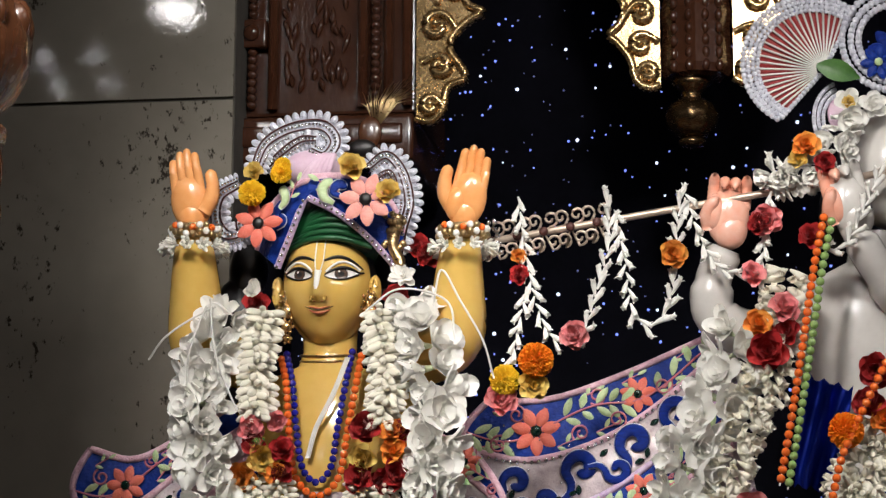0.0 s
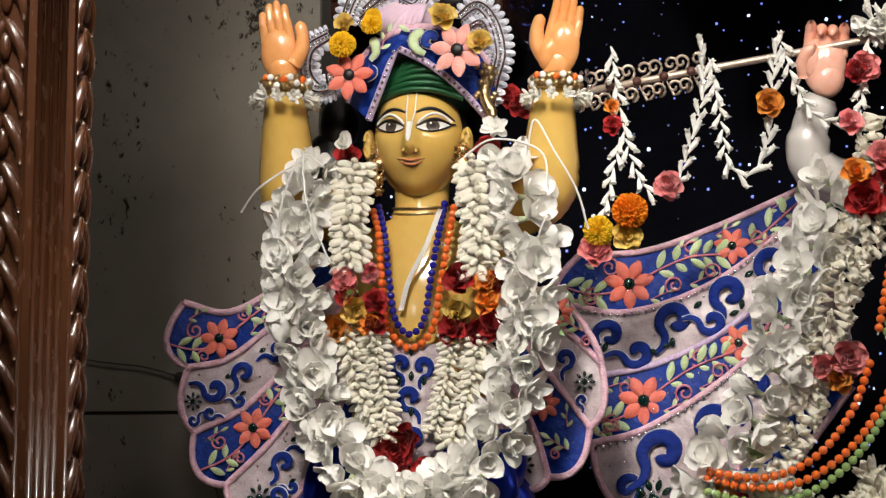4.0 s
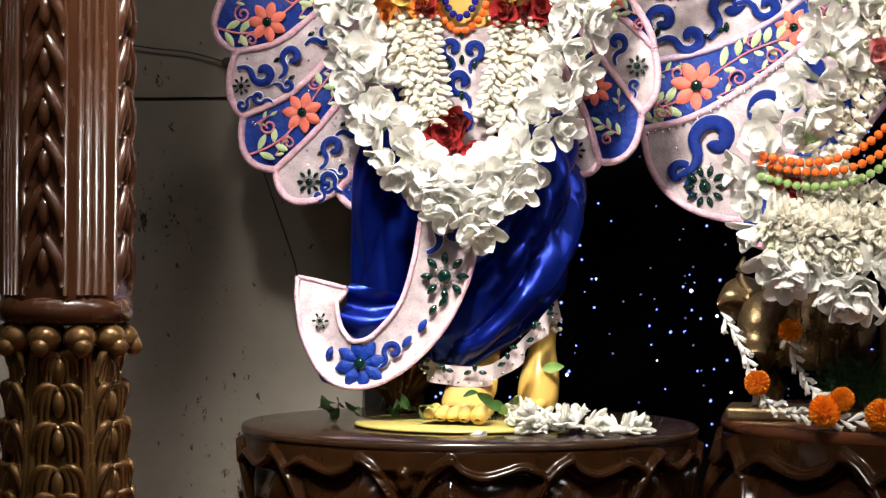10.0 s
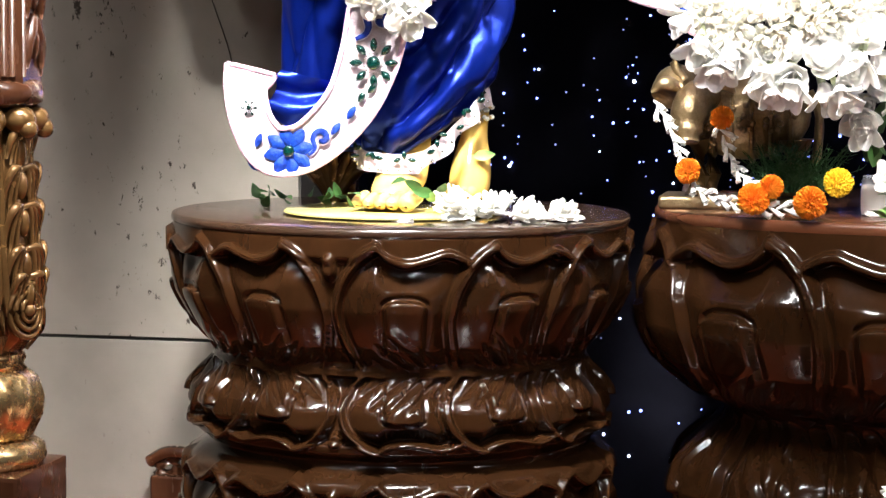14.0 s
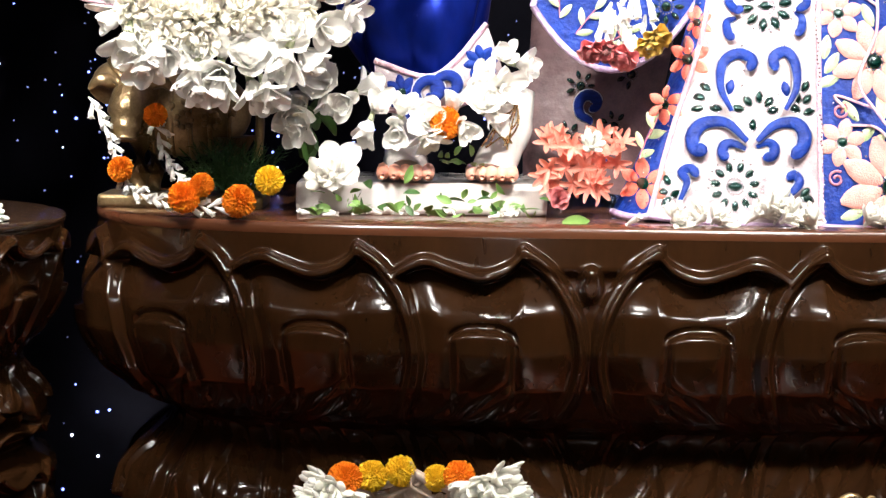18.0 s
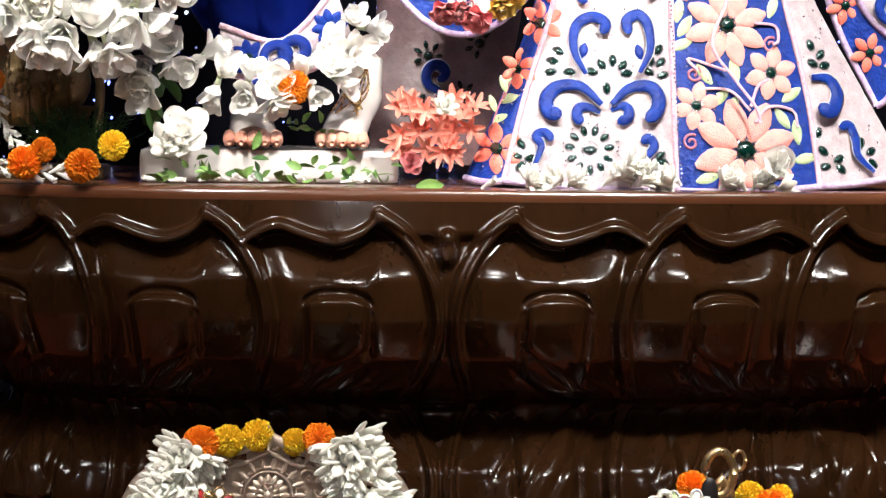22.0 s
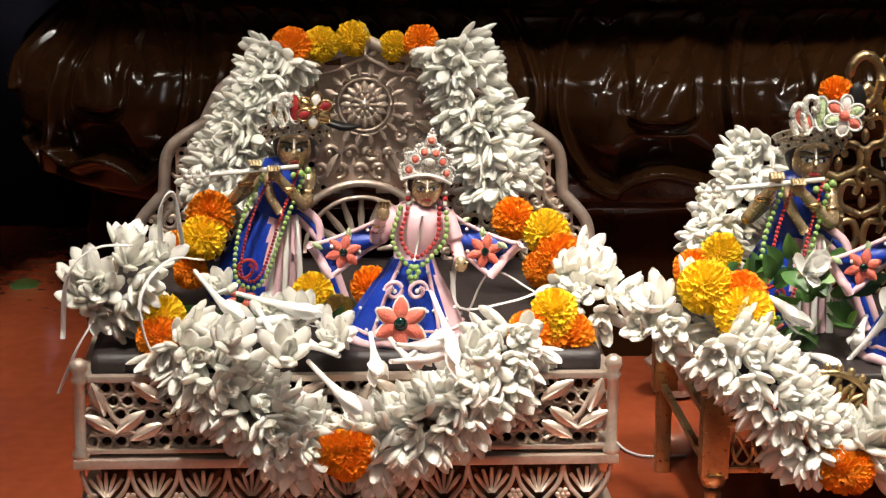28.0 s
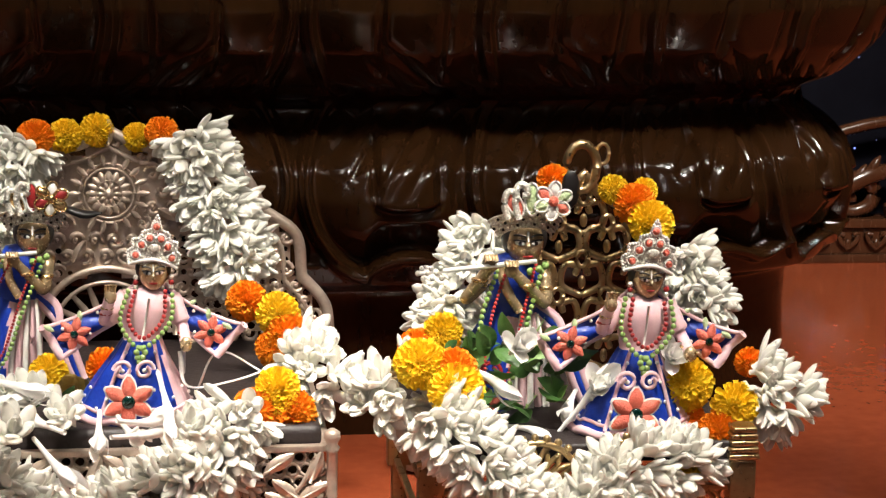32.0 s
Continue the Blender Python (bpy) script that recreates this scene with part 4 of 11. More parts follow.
PLAIN = {"creambud": "cream_floret", "plumpbud": "cream_floret", "whitebloom": "white_bloom", "longbloom": "white_bloom", "curlbud": "cream_floret", "marigold_orange": "marigold", "marigold_yellow": "marigold", "rose_red": "rose", "rose_pink": "rose", "rose_orange": "rose",
         "rose_yellow": "rose", "leaf_dark": "leaf", "leaf_light": "leaf", "creambloom": "cream_floret", "bead_orange": "bead", "bead_blue": "bead", "bead_green": "bead", "bead_silver": "bead", "bead_gold": "bead", "bead_pearl": "bead", "redstar": "coral_floret"}
FR = random.Random(77)


def aim(at, way, size=1.0, spin=None):
    """The pose of a flower at a place, facing along way."""
    q = Vector(way).to_track_quat("Z", "Y").to_matrix().to_4x4()
    return Matrix.Translation(at) @ q @ Matrix.Rotation(FR.uniform(0, 6.28) if spin is None else spin, 4, "Z") @ Matrix.Diagonal((size, size, size, 1))


def bloom(kind, at, way, size=1.0, parent=None, label="", spin=None):
    me = FR.choice(KIND[kind])
    name = PLAIN.get(kind, kind)
    m = aim(at, way, size * FR.uniform(0.9, 1.1), spin)
    if parent is not None:
        return place(name, me, m, parent, label)
    ob = new(name, me)
    ob.matrix_basis = m
    return ob


def along(path, step):
    """Points and directions at even steps along a polyline."""
    out, carry = [], 0.0
    pts = [Vector(p) for p in path]
    for a, b2 in zip(pts, pts[1:]):
        d = b2 - a
        l = d.length
        while carry <= l:
            out.append((a + d * (carry / l), d.normalized()))
            carry += step
        carry -= l
    return out


def garland(name, label, ctrl, radius, kinds, step, per=5, size=1.0, lean=0.5, front=(0, -1, 0), arc=1.3, parent=None, group="", squash=0.6):
    """Blooms packed round a path, turned outwards over the arc that faces the front."""
    path = smooth_line(ctrl, 8)
    top = parent or thing(name, path[len(path) // 2], label, "garland", group)
    f0 = Vector(front).normalized()
    for i, (p, d) in enumerate(along(path, step)):
        f = (f0 - d * f0.dot(d)).normalized()
        s = d.cross(f).normalized()
        for k in range(per):
            a = ((k + 0.5 * (i % 2)) / max(1, per - 0.5) * 2 - 1) * arc + FR.uniform(-.12, .12) if per > 1 else FR.uniform(-.5, .5)
            out = f * math.cos(a) * squash + s * math.sin(a)
            base = p + out * radius * 0.35
            bloom(FR.choice(kinds), base, out.normalized() + d * lean * FR.uniform(.6, 1.3) + Vector((FR.uniform(-.14, .14), FR.uniform(-.14, .14), FR.uniform(-.14, .14))), size, top)
    return top


def chevron(ctrl, size, step, top, kind="plumpbud"):
    """Plump buds laid like a plait: side rows with their tips outwards and down, a front row over the string."""
    for i, (p, d) in enumerate(along(smooth_line(ctrl, 8), step)):
        f = (Vector((0, -1, 0)) - d * -d.y).normalized()
        s = d.cross(f).normalized()
        for h in (-1, 1):
            for lift, out, slope, shift in ((-0.006, 1.0, 0.30, 0.006), (0.008, 0.62, 0.42, 0.0)):
                way = s * h * out + d * slope * FR.uniform(.6, 1.3) + f * (0.22 + 26 * max(0.0, lift)) + Vector((FR.uniform(-.12, .12), FR.uniform(-.12, .12), FR.uniform(-.12, .12)))
                bloom(kind, p + s * h * shift + f * lift + d * step * (0.5 if lift > 0 else 0), way, size, top)
        way = f + s * FR.uniform(-.45, .45) + d * FR.uniform(.2, .7)
        bloom(kind, p + f * 0.012, way, size * 0.85, top)


def beads(name, label, ctrl, kind, r, cat="necklace"):
    path = smooth_line(ctrl, 10)
    top = thing(name, path[len(path) // 2], label, cat)
    bm = bmesh.new()
    tube(bm, path, r * 0.2, 5)
    part("string", bm, M["thread"], top)
    for p, d in along(path, r * 2.02):
        place("bead", KIND[kind][0], Matrix.Translation(p) @ Matrix.Diagonal((r, r, r, 1)), top)
    return top


# ---- embroidery: raised motifs on a cloth that faces -y ----
def spun(c, ang, dx, dz, dy=0.0):
    """A point at (dx, dz) turned by ang about y, before a place c."""
    return Vector((c[0] + dx * math.cos(ang) - dz * math.sin(ang), c[1] + dy, c[2] + dx * math.sin(ang) + dz * math.cos(ang)))


def lens_piece(bm, c, ang, length, width, thick, mi=0):
    """A padded leaf or petal from c outwards along ang."""
    rot = Matrix.Rotation(-ang, 3, "Y")
    mid = spun(c, ang, length / 2, 0)
    rows = []
    for i in range(6):
        q = i / 5
        w = width / 2 * math.sin(math.pi * (0.04 + 0.92 * q)) ** 0.75
        rows.append([mid + rot @ Vector((length * (q - 0.5), -thick * math.sin(math.pi * j / 4) * math.sin(math.pi * (0.1 + 0.8 * q)), w * math.cos(math.pi * j / 4))) for j in range(5)])
    grid(bm, rows, mi=mi)


def sewn_flower(c, size, parent, turn=0.0, petals=7, mats=("coral", "gem")):
    bm = bmesh.new()
    for k in range(petals):
        a = turn + 2 * math.pi * k / petals
        lens_piece(bm, spun(c, a, size * 0.10, 0), a, size * 0.42, size * 0.27, size * 0.055, 0)
    blob(bm, (c[0], c[1] - size * 0.05, c[2]), (size * 0.125, size * 0.060, size * 0.125), 1, 10, 6)
    return part("embroidered_flower", bm, [M[m] for m in mats], parent, "padded coral flower with a dark gem" if mats[0] == "coral" else "")


def leaf_spray(c, ang, size, parent, n=5, mat="leafthread"):
    bm = bmesh.new()
    for k in range(n):
        q = k / max(1, n - 1)
        stem = spun(c, ang, size * q, 0.02 * size * math.sin(q * 3))
        side = 0.75 if k % 2 else -0.75
        if k == n - 1:
            side = 0
        lens_piece(bm, stem, ang + side, size * 0.56, size * 0.23, size * 0.045, 0)
    tube(bm, [spun(c, ang, size * q, 0.02 * size * math.sin(q * 3), -0.001) for q in (0, 0.25, 0.5, 0.75, 1)], 0.0012, 5, 1)
    return part("leaf_spray", bm, [M[mat], M["vine"]], parent)


def comma(name, line, width, parent, mat="navy", flat=0.45):
    """A padded comma along a line: thin at its tail, fat towards its rounded head, with a silver cord round it."""
    n = len(line) - 1
    fat = [width * (0.20 + 0.80 * math.sin(math.pi * min(1.0, 0.06 + 0.62 * i / n)) ** 0.9) for i in range(n + 1)]
    fat[-1], fat[-2] = fat[-1] * 0.35, fat[-2] * 0.8
    bm = bmesh.new()
    tube(bm, line, fat, 10, 0, True, flat, (0, 1, 0))
    tube(bm, [p + Vector((0, 0.0012, 0)) for p in line], [0.0016 + f for f in fat], 8, 1, True, 0.2, (0, 1, 0))
    return part(name, bm, [M[mat], M["silverbead"]], parent)


def scroll(c, ang, size, parent, hand=1, mat="navy", thick=0.16):
    """A padded comma-shaped scroll."""
    size = size * 1.25
    pts = [(-size * 0.80, -size * 0.34 * hand), (-size * 0.52, -size * 0.30 * hand)] + [(size * (0.44 - 0.045 * i) * math.cos(w) + size * 0.06, hand * size * ((0.42 - 0.04 * i) * math.sin(w) + 0.02)) for i, w in enumerate(np.linspace(3.5, -2.9, 10))]
    return comma("padded_scroll", smooth_line([spun(c, ang, x, z, -0.002) for x, z in pts], 3), size * max(thick, 0.16) * 0.95, parent, mat)


def tendril(c, ang, size, parent, hand=1):
    bm = bmesh.new()
    line = [spun(c, ang, size * (x + 0.0), hand * size * z, -0.0015) for x, z in curl(1.35, 1.0, 0.22, 20)]
    tube(bm, line, 0.0021, 5)
    return part("tendril", bm, M["vine"], parent)


def gem_flower(c, size, parent, n=9, turn=0.0, rim=True):
    bm = bmesh.new()
    for k in range(n):
        a = turn + 2 * math.pi * k / n
        lens_piece(bm, spun(c, a, size * 0.22, 0), a, size * 0.26, size * 0.15, size * 0.10, 0)
    blob(bm, (c[0], c[1] - 0.002, c[2]), (size * 0.14, size * 0.09, size * 0.14), 0, 10, 6)
    if rim:
        for k in range(n * 2):
            a = turn + math.pi * k / n
            p = spun(c, a, size * 0.19, 0, -0.002)
            blob(bm, p, (0.0016, 0.0016, 0.0016), 1, 5, 4)
    return part("gem_flower", bm, [M["gem"], M["spark"]], parent, "dark green cut-glass gems")


def gems(spots, parent, r=0.004):
    bm = bmesh.new()
    for c, ang in spots:
        lens_piece(bm, c, ang, r * 3.2, r * 1.9, r * 0.9, 0)
    return part("gem_row", bm, M["gem"], parent)


def sequins(points, parent, r=0.0022):
    bm = bmesh.new()
    for p in points:
        blob(bm, (p[0], p[1] - 0.001, p[2]), (r, r * 0.6, r), 0, 6, 4)
    return part("sequin_trim", bm, M["spark"], parent)


def trailing_vine(pat, band, q0, q1, n, sway, waves, size, skip=()):
    """A rose stem swaying along a band with pale leaves on both sides, leaving room for the flowers."""
    on = lambda q: pat.at(q, 0.5 + sway * math.sin(q * waves), 0.003)
    bm = bmesh.new()
    tube(bm, [on(q) for q in np.linspace(q0, q1, 3 * n)], 0.0019, 6)
    part("vine", bm, M["vine"], band)
    bm = bmesh.new()
    for k in range(n):
        q = q0 + (q1 - q0) * (k + 0.5) / n
        if any(abs(q - x) < w for x, w in skip):
            continue
        p, d = on(q), on(q + 0.02) - on(q)
        way = math.atan2(d.z, d.x)
        for side in (-1, 1):
            lens_piece(bm, spun(p, way + side * 1.1, size * 0.12, 0), way + side * (0.75 + 0.2 * (k % 2)), size * (1.0 if (k + side) % 2 else 0.8), size * 0.42, size * 0.10, 0)
    part("leaf_spray", bm, M["leafthread"], band)


class Patch:
    """A cloth patch between two edge lines: s from the outer end to the body, r from the first line to the second."""

    def __init__(self, first, second, bulge=0.0, depth=0.0):
        self.a, self.b = smooth_line(first, 8), smooth_line(second, 8)
        self.bulge, self.depth = bulge, depth

    def at(self, s, r, lift=0.0):
        def on(line):
            q = min(max(s, 0), 1) * (len(line) - 1)
            k = min(int(q), len(line) - 2)
            return line[k].lerp(line[k + 1], q - k)
        a, b2 = on(self.a), on(self.b)
        p = a.lerp(b2, r)
        out = (self.a[0] + self.b[0] - self.a[-1] - self.b[-1]).normalized()
        p = p + out * self.bulge * 4 * r * (1 - r) * (1 - s) ** 2
        p.y -= self.depth * math.sin(math.pi * r) + lift
        return p

    def sheet(self, name, mat, parent, label="", ns=22, nr=8, thick=0.004):
        bm = bmesh.new()
        if mat == "pinksilk":
            ns, nr = 3 * ns, 3 * nr
        front = [[self.at(i / ns, j / nr) for j in range(nr + 1)] for i in range(ns + 1)]
        if mat == "pinksilk":
            front = [[p + Vector((0, 0.0030 * abs(noise.noise(p * 48)) + 0.0014 * abs(noise.noise(p * 110)) - 0.0008, 0)) for p in row] for row in front]
        back = [[p + Vector((0, thick, 0)) for p in row] for row in front]
        grid(bm, front)
        grid(bm, [row[::-1] for row in back])
        edge = front[0] + [row[-1] for row in front[1:]] + front[-1][::-1][1:] + [row[0] for row in front[::-1]][1:-1]
        edge2 = [p + Vector((0, thick, 0)) for p in edge]
        grid(bm, [edge2, edge], close_u=True)
        return part(name, bm, M[mat], parent, label)

    def braid(self, parent, mat="border", r=0.0055, sides="ab0"):
        for side in sides:
            if side == "0":
                line = [self.at(0, q, 0.002) for q in np.linspace(0, 1, 14)]
            else:
                line = [self.at(q, 0.0 if side == "a" else 1.0, 0.002) for q in np.linspace(0, 1, 18)]
            bm = bmesh.new()
            tube(bm, line, r, 7)
            part("braid", bm, M[mat], parent)

# ---- the standing yellow statue ----
M["maroon"] = surface("dark_maroon_cord", (0.050, 0.014, 0.012), (0.085, 0.026, 0.020), 60, 0.5)
M["iris"] = surface("brown_grey_enamel", (0.07, 0.045, 0.035), (0.12, 0.08, 0.06), 60, 0.15)
def palm_piece(bm, wrist, up, side, scale, mi, toward=-1):
    """A raised open palm with four fingers and a thumb; side: where the thumb points along x."""
    w, u = Vector(wrist), Vector(up).normalized()
    s = Vector((side, 0, 0))
    s = (s - u * s.dot(u)).normalized()
    n = u.cross(s)
    rot = Matrix((s, n, u)).transposed()
    blob(bm, w + u * 0.044 * scale, (0.0315 * scale, 0.016 * scale, 0.046 * scale), mi, 18, 12, rot)
    blob(bm, w + u * 0.020 * scale, (0.0235 * scale, 0.018 * scale, 0.030 * scale), mi, 14, 10, rot)
    blob(bm, w + u * 0.034 * scale + s * 0.016 * scale + n * 0.006 * toward * scale, (0.017 * scale, 0.014 * scale, 0.028 * scale), mi, 14, 10, rot)
    for k, ln in enumerate((0.050, 0.058, 0.055, 0.043)):
        o = (0.0205 - 0.0136 * k) * scale
        a = w + u * 0.074 * scale + s * o
        tip = a + u * ln * scale - s * (o * 0.10)
        bend = n * 0.003 * toward * scale
        tube(bm, [a - u * 0.028 * scale, a, a.lerp(tip, 0.42) - bend, a.lerp(tip, 0.5) - bend, a.lerp(tip, 0.86), a.lerp(tip, 0.96), tip], [r * scale for r in (0.0080, 0.0080, 0.0079, 0.0074, 0.0070, 0.0052, 0.0018)], 10, mi)
    a = w + u * 0.026 * scale + s * 0.020 * scale
    tube(bm, smooth_line([a, a + (s * 0.016 + u * 0.018) * scale, a + (s * 0.022 + u * 0.040) * scale, a + (s * 0.021 + u * 0.058) * scale, a + (s * 0.020 + u * 0.066) * scale], 3), [r * scale for r in (0.015, 0.0145, 0.014, 0.0135, 0.013, 0.0120, 0.0112, 0.0108, 0.0104, 0.0098, 0.0085, 0.006, 0.002)], 10, mi)


def face_piece(bm, c, k, mi_skin, mi_white, mi_dark, mi_lip):
    """A smooth carved head with simple painted eyes, brows and lips; c: the centre, k: the scale."""
    def surf(x, z):
        """Front of the head at the offset x, z."""
        rz = 0.112 if z > 0 else 0.100
        wid = 0.082 * (1 - 0.30 * max(0.0, -z / 0.1) ** 1.6)
        q = max(0.02, 1 - (x / wid) ** 2 - (z / rz) ** 2 * 0.9)
        y = -0.088 * math.sqrt(q)
        y -= 0.026 * math.exp(-(x / (0.0075 + 0.10 * max(0.0, min(0.05, 0.015 - z)))) ** 2) * math.exp(-((z + 0.024) / (0.011 if z < -0.024 else 0.034)) ** 2)
        y -= 0.008 * math.exp(-(x / 0.009) ** 2) * math.exp(-((z - 0.012) / 0.03) ** 2)
        y += 0.006 * (math.exp(-((abs(x) - 0.037) / 0.020) ** 2) * math.exp(-((z - 0.012) / 0.014) ** 2))
        y -= 0.005 * math.exp(-(x / 0.018) ** 2) * math.exp(-((z + 0.052) / 0.010) ** 2)
        y -= 0.006 * math.exp(-(x / 0.02) ** 2) * math.exp(-((z + 0.085) / 0.012) ** 2)
        return y

    def on(x, z, lift=0.0012):
        return (c[0] + k * x, c[1] + k * (surf(x, z) - lift), c[2] + k * z)

    rows = []
    for i in range(41):
        z = 0.112 - 0.211 * i / 40
        rz = 0.113 if z > 0 else 0.1005
        ring = math.sqrt(max(0.0, 1 - (z / rz) ** 2))
        wid = max(0.004, 0.079 * ring ** 0.85 * (1 - 0.10 * max(0.0, -z / 0.1)))
        row = []
        for j in range(33):
            x = wid * math.sin(math.pi * (j / 32 - 0.5))
            edge = abs(j / 32 - 0.5) * 2
            y = surf(x, z) if edge < 0.98 else 0.0
            row.append((c[0] + k * x, c[1] + k * (y * (1 - edge ** 8)), c[2] + k * z))
        rows.append(row)
    grid(bm, rows, mi=mi_skin)
    blob(bm, (c[0], c[1] + 0.012 * k, c[2] + 0.012 * k), (0.084 * k, 0.075 * k, 0.102 * k), mi_dark, 20, 14)
    for s in (-1, 1):
        def eye_edge(q, up):
            """Upper or lower edge of the almond eye, q from the inner to the outer corner."""
            x, z = 0.0105 + 0.053 * q, 0.0095 + 0.0075 * q
            h = (0.0122 if up else 0.0082) * math.sin(math.pi * (0.03 + 0.94 * q)) ** 0.85
            return s * x, z + (h if up else -h)
        rows = []
        for i in range(17):
            (x, z1), (_, z0) = eye_edge(i / 16, True), eye_edge(i / 16, False)
            rows.append([on(x, z0 + (z1 - z0) * w, 0.0012) for w in (0, 0.3, 0.7, 1)])
        grid(bm, rows if s > 0 else rows[::-1], mi=mi_white)
        for rad, mi, lift, ox, oz in ((0.0108, mi_dark, 0.0020, 0, 0), (0.0094, 5, 0.0026, 0, 0), (0.0050, mi_dark, 0.0032, 0, 0), (0.0018, mi_white, 0.0040, -0.003, 0.004)):
            rows = []
            for i in range(11):
                w = math.pi * (0.02 + 0.96 * i / 10)
                dx, h = -rad * math.cos(w), rad * math.sin(w)
                hi = min(oz + h, 0.0105)
                rows.append([on(s * 0.0365 + ox + dx, 0.0145 + z, lift) for z in (max(-0.0095, oz - h), oz - h * 0.3, min(hi, oz + h * 0.3), hi)])
            grid(bm, rows, mi=mi)
        lid = [on(*eye_edge(q, True), 0.0022) for q in np.linspace(0, 1, 14)] + [on(s * 0.0705, 0.0205, 0.002)]
        tube(bm, lid, [k * (0.0013 + 0.0017 * math.sin(math.pi * i / 14)) for i in range(15)], 6, mi_dark)
        low = [on(*eye_edge(q, False), 0.002) for q in np.linspace(0, 1, 14)]
        tube(bm, low, [k * (0.0010 + 0.0008 * i / 13) for i in range(14)], 6, mi_dark)
        fold = [on(s * (0.0115 + 0.053 * q), 0.0135 + 0.0075 * q + 0.0185 * math.sin(math.pi * (0.03 + 0.94 * q)) ** 0.85, 0.0006) for q in np.linspace(0, 1, 12)]
        tube(bm, fold, k * 0.0024, 6, mi_white)
        brow = [on(s * (0.009 + 0.060 * q), 0.031 + 0.0150 * math.sin(math.pi * min(1.0, 0.12 + 0.80 * q)) - 0.008 * q * q, 0.0012) for q in np.linspace(0, 1, 14)]
        tube(bm, brow, [k * (0.0009 + 0.0024 * math.sin(math.pi * (0.12 + 0.84 * i / 13))) for i in range(14)], 6, mi_dark)
        nost = [on(s * 0.0085, -0.0315, -0.001), on(s * 0.0115, -0.0300, 0.001), on(s * 0.0125, -0.0265, 0.001)]
        tube(bm, nost, [k * 0.0045, k * 0.0050, k * 0.0030], 8, mi_skin)
        blob(bm, on(s * 0.0062, -0.0345, -0.001), (0.0030 * k, 0.002 * k, 0.0014 * k), mi_lip, 6, 5)
        blob(bm, (c[0] + s * 0.086 * k, c[1] - 0.016 * k, c[2] - 0.008 * k), (0.011 * k, 0.016 * k, 0.030 * k), mi_skin, 10, 8)
        tube(bm, [(c[0] + s * (0.086 + 0.006 * math.cos(w)) * k, c[1] - 0.033 * k, c[2] + (-0.008 + 0.022 * math.sin(w)) * k) for w in np.linspace(0.3, 6.0, 12)], 0.003 * k, 6, mi_skin)
    for dz, h, arch in ((-0.0468, 0.0024, 0.0012), (-0.0510, 0.0032, -0.0020)):
        lip = [on(x, dz + arch * (1 - (x / 0.022) ** 2) + 0.0065 * (abs(x) / 0.022) ** 2 - (0.0016 * math.exp(-(x / 0.004) ** 2) if arch > 0 else 0), 0.001) for x in np.linspace(-0.0185, 0.0185, 13)]
        tube(bm, lip, [k * h * (0.18 + 0.82 * math.sin(math.pi * (0.03 + 0.94 * i / 12))) for i in range(13)], 7, mi_lip)
    tube(bm, [on(x, -0.0488 + 0.0085 * (abs(x) / 0.027) ** 2, 0.0040) for x in np.linspace(-0.024, 0.024, 13)], k * 0.0007, 5, mi_dark)
    for dx in (-0.0075, 0.0075):
        tube(bm, [on(dx * (0.55 + 0.45 * min(1.0, (z - 0.016) / 0.02)), z, 0.0008) for z in np.linspace(0.016, 0.092, 9)], k * 0.0013, 5, mi_white)
    rows = [[on(x * w, z, 0.0012) for x in (-0.0055, -0.002, 0.002, 0.0055)] for z, w in ((0.018, 1.2), (0.010, 1.0), (0.0, 0.9), (-0.010, 0.8), (-0.018, 0.3))]
    grid(bm, rows[::-1], mi=mi_white)


SX, SY = -0.139, 3.905
bm = bmesh.new()
face_piece(bm, (SX, 3.880, 2.262), 0.98, 0, 1, 2, 3)
# neck, chest and hips
rows = []
for z, rx, ry, y in ((2.20, 0.048, 0.045, 3.90), (2.155, 0.046, 0.045, 3.90), (2.13, 0.055, 0.05, 3.90), (2.105, 0.12, 0.065, 3.905), (2.07, 0.165, 0.078, 3.91), (2.02, 0.155, 0.088, 3.905), (1.94, 0.125, 0.088, 3.90), (1.86, 0.112, 0.085, 3.895), (1.78, 0.125, 0.09, 3.89), (1.70, 0.13, 0.09, 3.87)):
    rows.append([(SX + rx * math.cos(2 * math.pi * k / 32), y + ry * math.sin(2 * math.pi * k / 32), z) for k in range(32)])
grid(bm, rows[::-1], close_u=True, mi=0)
for s, elbow, wrist, tip, shoulder in ((-1, (-0.358, 3.840, 2.175), (-0.359, 3.800, 2.359), (-0.378, 3.780, 2.503), (-0.302, 3.900, 2.144)), (1, (0.088, 3.840, 2.177), (0.102, 3.800, 2.352), (0.135, 3.780, 2.494), (-0.006, 3.900, 2.139))):
    e, w = Vector(elbow), Vector(wrist)
    pts = smooth_line([shoulder, Vector(shoulder).lerp(e, 0.55) + Vector((0, 0, -0.016)), e + Vector((0, 0, -0.006)), e.lerp(w, 0.35), e.lerp(w, 0.75), w], 6)
    tube(bm, pts, [0.047 + (0.026 - 0.047) * max(0.0, (i / (len(pts) - 1) - 0.55) / 0.45) ** 1.1 for i in range(len(pts))], 16, 0)
    palm_piece(bm, w, Vector(tip) - w, -s, 1.04, 4, 1)
